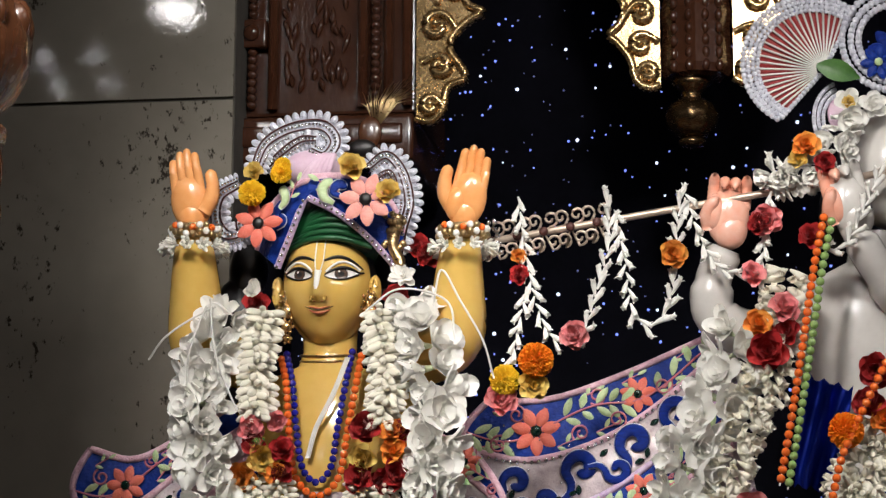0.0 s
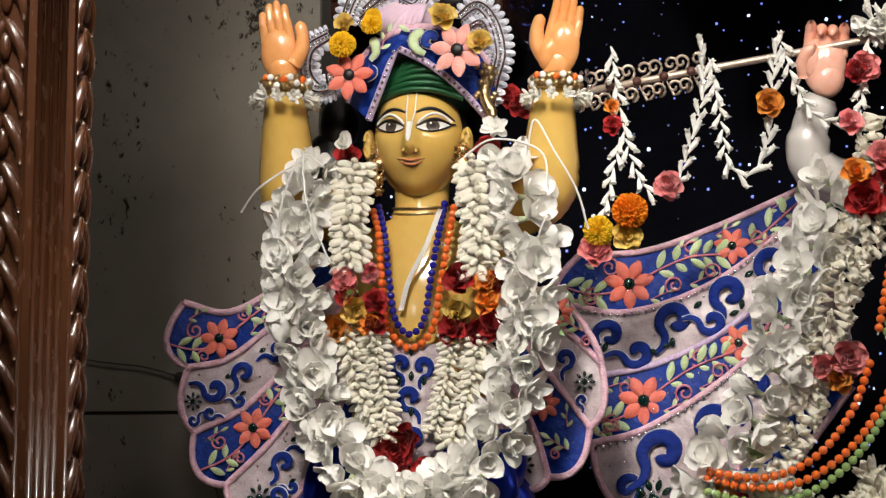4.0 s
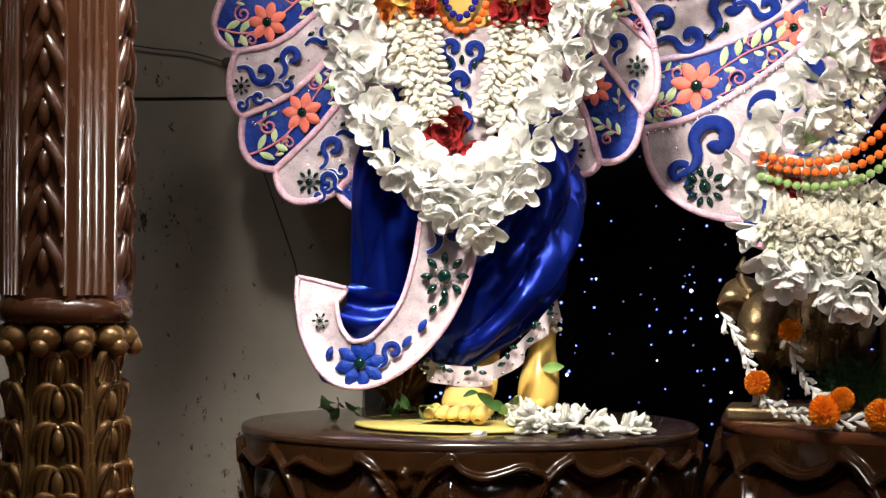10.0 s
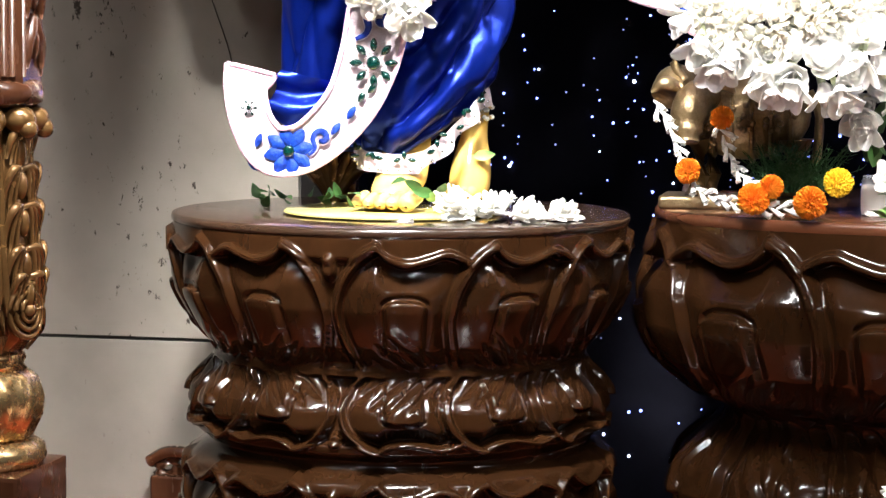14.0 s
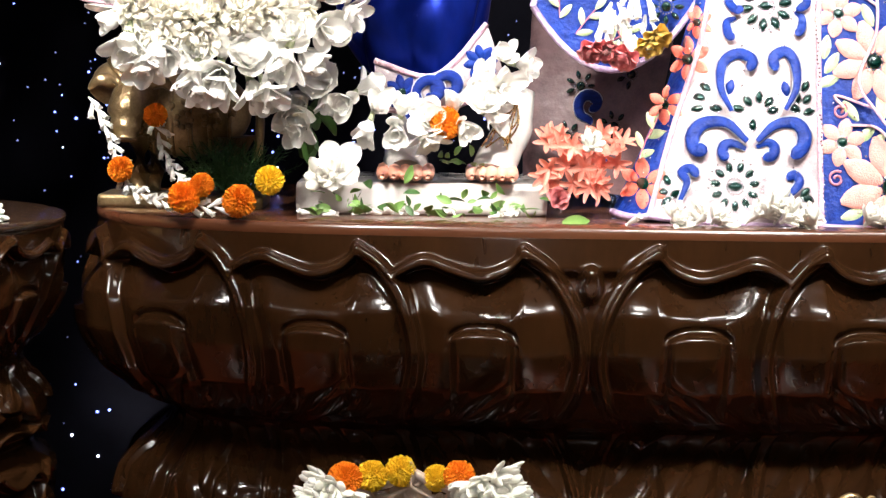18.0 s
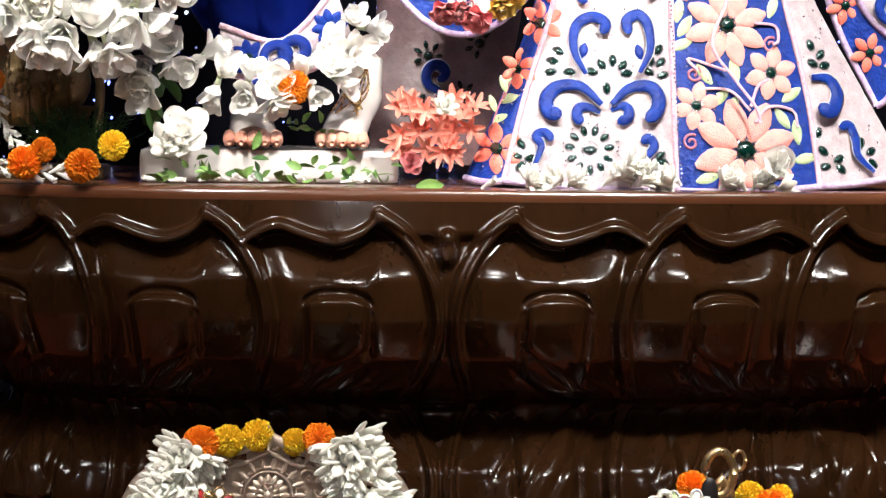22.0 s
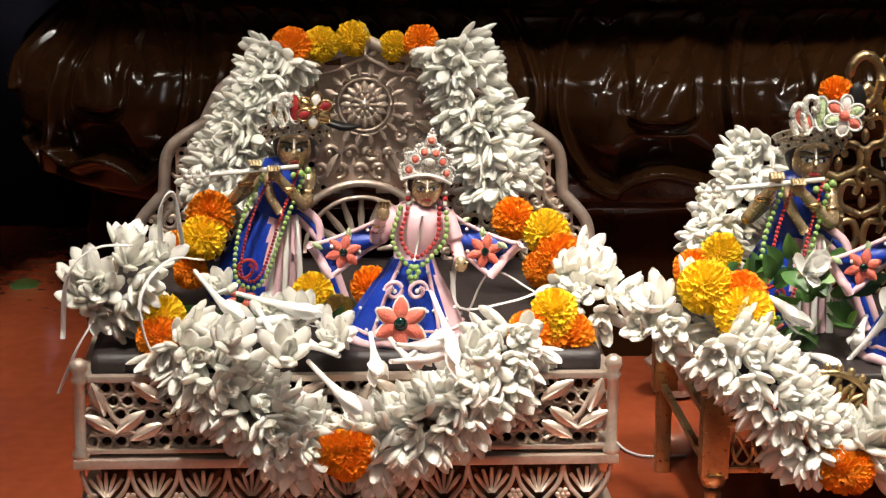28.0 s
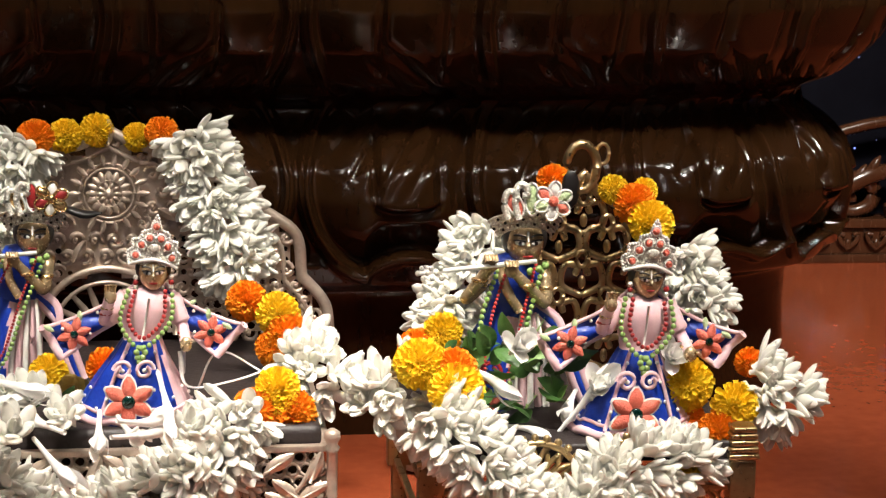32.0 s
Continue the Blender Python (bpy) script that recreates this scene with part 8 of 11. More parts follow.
tagged(part("fern_sprigs", bm, M["fern"]), "feathery dark green fern sprigs behind the marigolds", "fern", "", "stuff")
broad = thing("broad_leaves", (0.646, 3.880, 1.375), "dark green broad leaves behind the blossoms", "leaves")
for cc in ((0.631, 3.900, 1.347), (0.654, 3.900, 1.365), (0.618, 3.900, 1.356), (0.671, 3.910, 1.392), (0.643, 3.920, 1.400)):
    bloom("leaf_dark", cc, (FR.uniform(-.6, .4), -0.4, 0.8), 1.7, broad)
bloom("whitebloom", (0.680, 3.840, 1.337), (0, -0.9, 0.5), 1.2, broad)
bloom("tuberose", (0.658, 3.840, 1.324), (0, -0.9, 0.3), 1.2, broad)
tulsi = thing("tulsi_sprigs", (0.844, 3.800, 1.294), "light green tulsi sprigs and white petals along the slab", "leaves")
for k in range(70):
    x = FR.uniform(0.64, 1.0)
    q = FR.random()
    bloom(FR.choice(["leaf_light", "leaf_light", "leaf_dark"]), (x, 3.84 - 0.07 * q, 1.274 + 0.05 * FR.random() * (1 - q)), (FR.uniform(-1, 1), FR.uniform(-.8, .1), FR.uniform(0.0, .9)), FR.uniform(.35, .7), tulsi)
for k in range(14):
    bloom("floret", (FR.uniform(0.60, 0.98), FR.uniform(3.77, 3.83), 1.276), (FR.uniform(-1, 1), FR.uniform(-.6, .2), 0.1), 0.75, tulsi)
for k in range(12):
    cc = Vector((0.864, 3.890, 1.345)) + Vector((FR.uniform(-.04, .05), FR.uniform(-.02, .02), FR.uniform(0, .03)))
    bloom("leaf_light", cc, (FR.uniform(-1, 1), -0.5, FR.uniform(0, .6)), 0.5, tulsi)

# ---- the embroidered skirt beside the marble statue ----
skirt = thing("embroidered_skirt", (1.426, 3.860, 1.458), "bell skirt of white and blue panels with gems and flowers", "skirt")
LINES = [[(1.113, 3.840, 1.282), (1.170, 3.860, 1.410), (1.225, 3.890, 1.562), (1.249, 3.920, 1.688), (1.271, 3.940, 1.833)], [(1.166, 3.785, 1.280), (1.202, 3.820, 1.412), (1.246, 3.860, 1.545), (1.266, 3.890, 1.652), (1.292, 3.920, 1.832)],
         [(1.430, 3.765, 1.268), (1.428, 3.800, 1.415), (1.428, 3.835, 1.547), (1.428, 3.860, 1.671), (1.414, 3.890, 1.832)], [(1.654, 3.775, 1.276), (1.638, 3.810, 1.417), (1.606, 3.845, 1.567), (1.586, 3.870, 1.674), (1.533, 3.900, 1.835)],
         [(1.810, 3.830, 1.297), (1.733, 3.850, 1.434), (1.667, 3.875, 1.559), (1.625, 3.900, 1.667), (1.558, 3.930, 1.838)]]
PANELS = []
for k, (nm, mat) in enumerate((("blue_panel", "bluethread"), ("white_panel", "pinksilk"), ("blue_panel", "bluethread"), ("white_panel", "pinksilk"))):
    pat = Patch(LINES[k], LINES[k + 1], 0.004, 0.012)
    pan = pat.sheet(nm, mat, skirt, "royal blue embroidered panel" if "blue" in nm else "pale silk panel with scrolls and gems", 34, 12)
    pat.braid(pan, "border", 0.0045, "b" if k < 3 else "")
    bm = bmesh.new()
    tube(bm, [pat.at(0.0, q, 0.002) for q in np.linspace(0, 1, 16)], 0.006, 6)
    part("hem_braid", bm, M["violetborder"], pan)
    rs = random.Random(40 + k)
    sequins([pat.at(rs.uniform(0.02, 0.75), rs.uniform(0.08, 0.92), 0.002) for _ in range(40)], pan, 0.0018)
    PANELS.append((pat, pan))
wp, bp, rp = PANELS[1][1], PANELS[2][1], PANELS[3][1]
from_front = BVHTree.FromPolygons([v.co.copy() for _, pan in PANELS for v in pan.data.vertices], [[v + base for v in p.vertices] for (_, pan), base in zip(PANELS, itertools.accumulate([0] + [len(pan.data.vertices) for _, pan in PANELS])) for p in pan.data.polygons])


def cloth(x, z, lift=0.0):
    """The place on the front of the skirt at x, z."""
    hit = from_front.ray_cast(Vector((x, 3.0, z)), Vector((0, 1, 0)))[0]
    return Vector((x, (hit.y if hit else 3.80) - lift, z))


def lay(ob):
    """Drapes a motif over the skirt: each point keeps its height over the motif's back."""
    back = max(v.co.y for v in ob.data.vertices)
    for v in ob.data.vertices:
        v.co.y = cloth(v.co.x, v.co.z).y + (v.co.y - back) * 0.8 - 0.0004
    return ob


for ctrl, w in (([(1.2897, 1.4442), (1.2754, 1.4794), (1.28, 1.5162), (1.3027, 1.532), (1.3238, 1.523), (1.3185, 1.5057)], 0.0086), ([(1.3726, 1.4471), (1.3909, 1.4809), (1.3905, 1.5177), (1.3764, 1.536), (1.3576, 1.5265), (1.3603, 1.5063)], 0.0086),
                ([(1.3136, 1.3978), (1.285, 1.4247), (1.2517, 1.4241), (1.2332, 1.4055), (1.2358, 1.3843), (1.2539, 1.3847)], 0.0110), ([(1.3302, 1.398), (1.3584, 1.4226), (1.3896, 1.4259), (1.4031, 1.4108), (1.4002, 1.3895), (1.3824, 1.3742)], 0.0110),
                ([(1.3134, 1.3857), (1.2965, 1.3933), (1.2813, 1.3912), (1.278, 1.3772), (1.287, 1.3713)], 0.0082), ([(1.33, 1.3889), (1.3456, 1.3963), (1.3566, 1.3904), (1.3545, 1.377), (1.339, 1.372)], 0.0082),
                ([(1.2104, 1.3024), (1.2229, 1.3327), (1.2159, 1.3477), (1.2293, 1.354), (1.2399, 1.3421)], 0.0075), ([(1.3628, 1.3136), (1.3815, 1.3197), (1.3955, 1.3349), (1.3882, 1.347), (1.3756, 1.3408)], 0.0075),
                ([(1.3078, 1.6268), (1.2958, 1.628), (1.2908, 1.6124), (1.3013, 1.6), (1.3104, 1.6045)], 0.0070), ([(1.301, 1.5876), (1.2877, 1.5812), (1.2884, 1.5627), (1.2972, 1.5547)], 0.0070),
                ([(1.3935, 1.6321), (1.4073, 1.628), (1.4089, 1.6106), (1.3931, 1.6011)], 0.0070), ([(1.3918, 1.598), (1.4024, 1.5888), (1.4002, 1.5703), (1.3913, 1.5621)], 0.0070)):
    lay(comma("padded_scroll", smooth_line([cloth(x, z) for x, z in ctrl], 5), w, wp, "bluethread", 0.4))
for ctrl, w in (([(1.6456, 1.4435), (1.6749, 1.4406), (1.6873, 1.416), (1.6729, 1.3914), (1.6539, 1.4005)], 0.0110), ([(1.7432, 1.2991), (1.7169, 1.3239), (1.7147, 1.3484), (1.7055, 1.3699), (1.6884, 1.3669)], 0.0075)):
    lay(comma("padded_scroll", smooth_line([cloth(x, z) for x, z in ctrl], 5), w, rp, "bluethread", 0.4))


def gem(x, z, ang, size, parent):
    """One drop-shaped cut stone in a silver setting."""
    bm = bmesh.new()
    c = spun(cloth(x, z), ang, -size / 2, 0)
    lens_piece(bm, c, ang, size, size * 0.62, size * 0.24, 0)
    rim = [spun(cloth(x, z), ang, size * 0.56 * math.cos(w), size * 0.36 * math.sin(w)) for w in np.linspace(0, 6.283, 13)]
    tube(bm, rim, 0.0011, 4, 1)
    return lay(part("gem", bm, [M["gem"], M["spark"]], parent, "dark green cut-glass stone"))


for c, n, r, size in (((1.3470, 1.6067), 10, 0.030, 0.019), ((1.2967, 1.328), 11, 0.030, 0.014)):
    for k in range(n):
        a = 2 * math.pi * (k + 0.25) / n
        gem(c[0] + r * math.cos(a), c[1] + r * math.sin(a), a, size, wp)
    gem(c[0], c[1], 0.0, 0.020, wp)
    for q in (0.42, 1.38):
        lay(sequins([cloth(c[0] + r * q * math.cos(w), c[1] + r * q * math.sin(w)) for w in np.linspace(0, 6.1, 20)], wp, 0.0017))
for x, z, a in ((1.2531, 1.479, 2.6), (1.2436, 1.4635, 3.0), (1.2402, 1.4464, 3.3), (1.2685, 1.4469, 3.0), (1.3025, 1.4474, 2.9), (1.3174, 1.4586, 2.2), (1.3347, 1.465, 1.57), (1.3499, 1.4578, 0.9), (1.3558, 1.4451, 0.2), (1.3245, 1.4222, 1.57),
                (1.4066, 1.4823, 1.0), (1.3936, 1.4656, 1.8), (1.3901, 1.4485, 2.6), (1.4093, 1.4627, 0.8), (1.412, 1.4432, 0.3), (1.1928, 1.3363, 2.2), (1.1853, 1.3169, 3.1), (1.2075, 1.3143, 0.3), (1.1923, 1.302, 4.0), (1.3719, 1.3046, 2.5), (1.3874, 1.2998, 4.7), (1.4052, 1.3198, 0.7), (1.4094, 1.3108, 5.8)):
    gem(x, z, a, 0.017, wp)
for x, z, a in ((1.6471, 1.4929, 2.0), (1.6633, 1.4787, 0.8), (1.6494, 1.4651, 2.6), (1.6692, 1.4621, 0.2), (1.6539, 1.3576, 1.2), (1.6613, 1.3302, 2.4), (1.6867, 1.318, 0.5), (1.6637, 1.3059, 3.3), (1.6894, 1.3028, 5.5), (1.7248, 1.3421, 1.1), (1.7417, 1.3296, 0.4), (1.744, 1.3113, 5.6)):
    gem(x, z, a, 0.017, rp)
for x, z, a in ((1.2905, 1.479, 1.3), (1.3764, 1.4777, 1.8)):
    bm = bmesh.new()
    lens_piece(bm, spun(cloth(x, z), a, -0.011, 0), a, 0.024, 0.014, 0.004)
    lay(part("padded_leaf", bm, M["bluethread"], wp))
lay(sequins([cloth(1.425 + 0.0015 * math.sin(k), 1.29 + 0.0065 * k) for k in range(50)], wp, 0.0018))
for x, z, sz, n in ((1.4582, 1.5958, 0.070, 6), (1.5124, 1.5223, 0.122, 8), (1.5806, 1.4493, 0.078, 6), (1.4621, 1.3975, 0.070, 6), (1.5358, 1.3303, 0.150, 8)):
    c = cloth(x, z)
    bm = bmesh.new()
    for k in range(n):
        a = 0.3 + 2 * math.pi * k / n
        lens_piece(bm, spun(c, a, sz * 0.10, 0), a, sz * 0.44, sz * (0.25 if n > 6 else 0.32), sz * 0.05, 0)
        for q in (-0.05, 0.05):
            tube(bm, [spun(c, a + q * 3, sz * 0.14, 0, -sz * 0.02), spun(c, a + q * 2, sz * 0.42, 0, -sz * 0.02)], 0.0007, 4, 2)
    blob(bm, (c.x, c.y - sz * 0.02, c.z), (sz * 0.10, sz * 0.05, sz * 0.10), 1, 12, 6)
    tube(bm, [spun(c, w, sz * 0.115, 0, -0.001) for w in np.linspace(0, 6.283, 18)], 0.0014, 5, 3)
    lay(part("embroidered_flower", bm, [M["palecoral"], M["gem"], M["coral"], M["spark"]], bp, "padded pale coral flower with a dark gem"))
for x, z, a in ((1.4391, 1.543, 1.4), (1.4477, 1.5184, 1.0), (1.441, 1.4907, 0.4), (1.5045, 1.5933, 2.0), (1.5567, 1.6251, 1.2), (1.5752, 1.5819, 2.1), (1.5874, 1.551, 1.2), (1.4766, 1.4452, 2.2), (1.4973, 1.4089, 0.7), (1.5156, 1.3969, 0.9), (1.5232, 1.4519, 1.8),
                (1.6122, 1.4157, 0.6), (1.5978, 1.379, 2.2), (1.62, 1.3577, 1.7), (1.6317, 1.3181, 0.2), (1.4764, 1.2874, 0.3)):
    bm = bmesh.new()
    lens_piece(bm, spun(cloth(x, z), a, -0.018, 0), a, 0.038, 0.017, 0.004)
    tube(bm, [spun(cloth(x, z), a, q, 0, -0.003) for q in (-0.016, 0.0, 0.014)], 0.0008, 4, 1)
    lay(part("padded_leaf", bm, [M["leafthread"], M["palegreen"]], bp))
for ctrl in ([(1.518, 1.6369), (1.517, 1.5872), (1.5101, 1.5562), (1.4838, 1.4913), (1.5135, 1.4396), (1.5438, 1.3971), (1.5495, 1.3728)], [(1.5438, 1.3971), (1.5574, 1.4277), (1.5771, 1.4401)], [(1.5436, 1.3911), (1.513, 1.4213), (1.4638, 1.4237)], [(1.5076, 1.4517), (1.4527, 1.4694), (1.4645, 1.4512)], [(1.5495, 1.3728), (1.5757, 1.3973), (1.6146, 1.3912), (1.6203, 1.3668)],
             [(1.555, 1.526), (1.59, 1.522), (1.594, 1.50), (1.584, 1.492)], [(1.517, 1.61), (1.49, 1.626), (1.466, 1.617)]):
    bm = bmesh.new()
    tube(bm, smooth_line([cloth(x, z) for x, z in ctrl], 6), 0.0026, 6)
    lay(part("vine", bm, M["border"], bp))
for x, z, h in ((1.5821, 1.4923, 1), (1.4595, 1.4462, -1), (1.4531, 1.3415, 1)):
    lay(tendril(cloth(x, z), 1.0, 0.013, bp, h))
lp = PANELS[0][1]
for cc, sz in (((1.227, 3.860, 1.522), 0.07), ((1.191, 3.850, 1.451), 0.06), ((1.157, 3.800, 1.329), 0.075), ((1.242, 3.880, 1.580), 0.05)):
    sewn_flower(cc, sz, lp, 0.5, 6)
for cc in ((1.166, 3.840, 1.398), (1.150, 3.820, 1.368)):
    leaf_spray(cc, 1.2, 0.05, lp, 4)
for pan in (lp,):
    for motif in pan.children:
        if motif.name.split(".")[0] in ("embroidered_flower", "leaf_spray"):
            lay(motif)
# inner skirt with its shade put into the colour, cape edges and bouquet
under = thing("inner_skirt", (1.102, 3.970, 1.405), "mauve inner skirt fold with black gems, shade put into its colour", "skirt")
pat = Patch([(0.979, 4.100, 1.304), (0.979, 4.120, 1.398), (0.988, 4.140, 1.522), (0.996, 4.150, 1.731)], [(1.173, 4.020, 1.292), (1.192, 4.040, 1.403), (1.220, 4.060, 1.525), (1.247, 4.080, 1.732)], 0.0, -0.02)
sh = pat.sheet("fold", "mauve", under, "mauve silk fold, colour darkened for shade", 24, 12)
for s, r in ((0.3, 0.35), (0.35, 0.7), (0.55, 0.4), (0.6, 0.75)):
    gem_flower(pat.at(s, r, 0.004), 0.055, sh, 7)
for s, r in ((0.45, 0.5), (0.15, 0.6)):
    scroll(pat.at(s, r, 0.004), 1.2, 0.05, sh, 1)
side = thing("embroidered_cape", (1.121, 3.950, 1.586), "rounded blue and pink cape edge with violet braid", "cape", "capes")
pat = Patch([(0.985, 3.920, 1.602), (1.001, 3.930, 1.674), (1.027, 3.940, 1.764)], [(1.256, 3.900, 1.632), (1.233, 3.910, 1.694), (1.215, 3.920, 1.765)], 0.115, 0.0)
ed = pat.sheet("blue_band", "bluethread", side, "blue embroidered band")
pat.braid(ed, "violetborder", 0.0055, "0ab")
for s, r, ang in ((0.12, 0.25, 0.9), (0.05, 0.6, 2.2), (0.15, 0.15, 1.6), (0.1, 0.4, 0.5)):
    leaf_spray(pat.at(s, r, 0.003), ang, 0.05, ed, 4)
gem_flower((1.194, 3.880, 1.604), 0.06, ed, 8)
side = thing("embroidered_cape", (1.765, 3.950, 1.551), "blue and pale pink cape edge beside the skirt", "cape", "capes")
A = [[(1.783, 3.930, 1.400), (1.719, 3.950, 1.532), (1.672, 3.970, 1.697)], [(1.817, 3.920, 1.492), (1.752, 3.940, 1.569), (1.716, 3.960, 1.716)], [(1.883, 3.900, 1.507), (1.847, 3.920, 1.643), (1.813, 3.940, 1.734)]]
for k in range(2):
    pat = Patch(A[k], A[k + 1], 0.02, 0.0)
    ed = pat.sheet("blue_band" if k == 0 else "pink_band", "bluethread" if k == 0 else "pinksilk", side)
    pat.braid(ed, "violetborder", 0.0055, "0ab")
    if k == 0:
        for s in (0.25, 0.55, 0.8):
            sewn_flower(pat.at(s, 0.5, 0.003), 0.062, ed, 0.3, 6)
        leaf_spray(pat.at(0.12, 0.6, 0.003), 0.8, 0.04, ed, 4)
    else:
        scroll(pat.at(0.35, 0.35, 0.003), 1.5, 0.05, ed, 1, "bluethread")
        scroll(pat.at(0.6, 0.3, 0.003), 1.5, 0.05, ed, 1, "bluethread")
        gems([(pat.at(0.3, 0.25, 0.003), 1.5), (pat.at(0.7, 0.2, 0.003), 1.0)], ed, 0.008)
bq = thing("bouquet", (1.124, 3.800, 1.567), "hanging bouquet of white buds, pink and yellow petals", "bouquet")
for k in range(26):
    q = FR.random()
    p = Vector((1.133, 3.820, 1.654)).lerp(Vector((1.125, 3.810, 1.545)), q) + Vector((FR.uniform(-.035, .035) * (0.5 + q), FR.uniform(-.02, .02), 0))
    bloom("floret", p, (FR.uniform(-.4, .4), -0.5, -0.8), 1.0, bq)
for kind, cc in (("rose_pink", (1.098, 3.790, 1.541)), ("rose_pink", (1.124, 3.790, 1.531)), ("rose_yellow", (1.158, 3.790, 1.550)), ("rose_yellow", (1.171, 3.790, 1.563)), ("rose_pink", (1.071, 3.790, 1.542))):
    bloom(kind, cc, (FR.uniform(-.3, .3), -0.7, -0.6), 0.95, bq)
co = thing("coral_blossoms", (1.065, 3.820, 1.360), "bunch of small coral blossoms and one white one", "flowers")
for k in range(34):
    p = Vector((1.066, 3.840, 1.364)) + Vector((FR.uniform(-.06, .06), FR.uniform(-.03, .02), FR.uniform(-.045, .04)))
    bloom("redstar", p, (FR.uniform(-.8, .8), -0.8, FR.uniform(-.3, .8)), 0.9, co)
bloom("tuberose", (1.070, 3.790, 1.384), (0.3, -1, 0.5), 0.9, co)
bloom("rose_pink", (1.026, 3.800, 1.304), (0, -1, 0.2), 0.8, co)
hp = thing("petal_heap", (1.343, 3.720, 1.279), "scattered white petals along the skirt's hem", "flowers")
for k in range(60):
    q = FR.random()
    p = Vector((1.101, 3.720, 1.278)).lerp(Vector((1.585, 3.720, 1.277)), q)
    big = math.exp(-((q - 0.5) / 0.16) ** 2)
    if FR.random() < 0.35 + big:
        bloom(FR.choice(["floret", "tuberose", "tuberose"]), (p.x, FR.uniform(3.70, 3.745), 1.272 + 0.03 * big * FR.random()), (FR.uniform(-1, 1), FR.uniform(-.9, .1), FR.uniform(.1, .8)), 0.9, hp)
bloom("whitebloom", (1.571, 3.720, 1.303), (0, -1, 0.4), 1.2, hp)
bloom("leaf_light", (1.03, 3.74, 1.272), (1, -0.1, 0.05), 0.9, hp, "", 1.57)

# ---- small silver throne ----
M["seatcloth"] = surface("dark_grey_brown_cloth", (0.016, 0.011, 0.011), (0.030, 0.021, 0.020), 30, 0.5, bump=0.2, bscale=200)
M["dollgold"] = surface("polished_brass", (0.40, 0.28, 0.15), (0.62, 0.47, 0.28), 40, 0.25, metal=0.55)
M["dollsilver"] = surface("bright_silver_foil", (0.50, 0.47, 0.40), (0.82, 0.79, 0.70), 90, 0.28, metal=0.3, bump=0.5, bscale=300)
M["dollblue"] = surface("bright_blue_satin", (0.005, 0.022, 0.24), (0.010, 0.055, 0.44), 40, 0.34, spec=0.5, bump=0.3, bscale=120)
M["dollpink"] = surface("pale_pink_satin", (0.68, 0.40, 0.44), (0.78, 0.54, 0.56), 60, 0.4, sheen=0.1)
M["dolldark"] = surface("dark_polished_metal", (0.07, 0.045, 0.025), (0.14, 0.09, 0.05), 40, 0.22, metal=0.9)

X0, X1, Y0, Y1 = 0.497, 1.062, 2.968, 3.43
throne = thing("silver_throne", ((X0 + X1) / 2, 3.2, FLOOR), "small pierced silver throne on flared legs", "throne", "small thrones")
bm = bmesh.new()
for z0, z1, o in ((0.553, 0.563, 0.008), (0.497, 0.503, 0.006), (0.646, 0.653, 0.0), (0.568, 0.573, 0.002)):
    for lo, hi in (((X0 - o, Y0 - o, z0), (X1 + o, Y0 + 0.012, z1)), ((X0 - o, Y0 + 0.012, z0), (X0 + 0.012, Y1, z1)), ((X1 - 0.012, Y0 + 0.012, z0), (X1 + o, Y1, z1)), ((X0, Y1, z0), (X1, Y1 + 0.01, z1))):
        box(bm, lo, hi, 0, 0.0015)
part("frame", bm, M["silver"], throne, "", False)
bm = bmesh.new()
box(bm, (X0 + 0.018, Y0 + 0.022, 0.50), (X1 - 0.018, Y1 - 0.01, 0.642), 0, 0.003)
part("inner_box", bm, M["dolldark"], throne, "dark inner box", False)
bm = bmesh.new()
box(bm, (X0 + 0.010, Y0 + 0.016, 0.640), (X1 - 0.010, Y1 - 0.01, 0.672), 0, 0.010)
part("cushion", bm, M["seatcloth"], throne, "dark flat seat cushion")
for x in (X0, X1):
    for y in (Y0, Y1):
        bm = bmesh.new()
        lathe(bm, [(0.0085, 0.563), (0.0095, 0.568), (0.006, 0.574), (0.0062, 0.645), (0.009, 0.651), (0.006, 0.655), (0.0095, 0.662), (0.009, 0.669), (0.003, 0.673)], 14, (x, y, 0))
        part("corner_post", bm, M["silver"], throne)
        bm = bmesh.new()
        sx, sy = (-1 if x == X0 else 1), (-1 if y == Y0 else 1)
        tube(bm, smooth_line([(x - sx * 0.012, y - sy * 0.006, 0.495), (x - sx * 0.004, y - sy * 0.002, 0.468), (x + sx * 0.012, y + sy * 0.004, 0.446), (x + sx * 0.026, y + sy * 0.006, 0.436)], 4), [0.022, 0.020, 0.017, 0.015, 0.012, 0.010, 0.009, 0.009, 0.009, 0.009, 0.009, 0.008, 0.006], 10, 0, True, 0.6)
        part("leg", bm, M["silver"], throne, "flared silver leg")
units = 11
step = (X1 - X0) / units
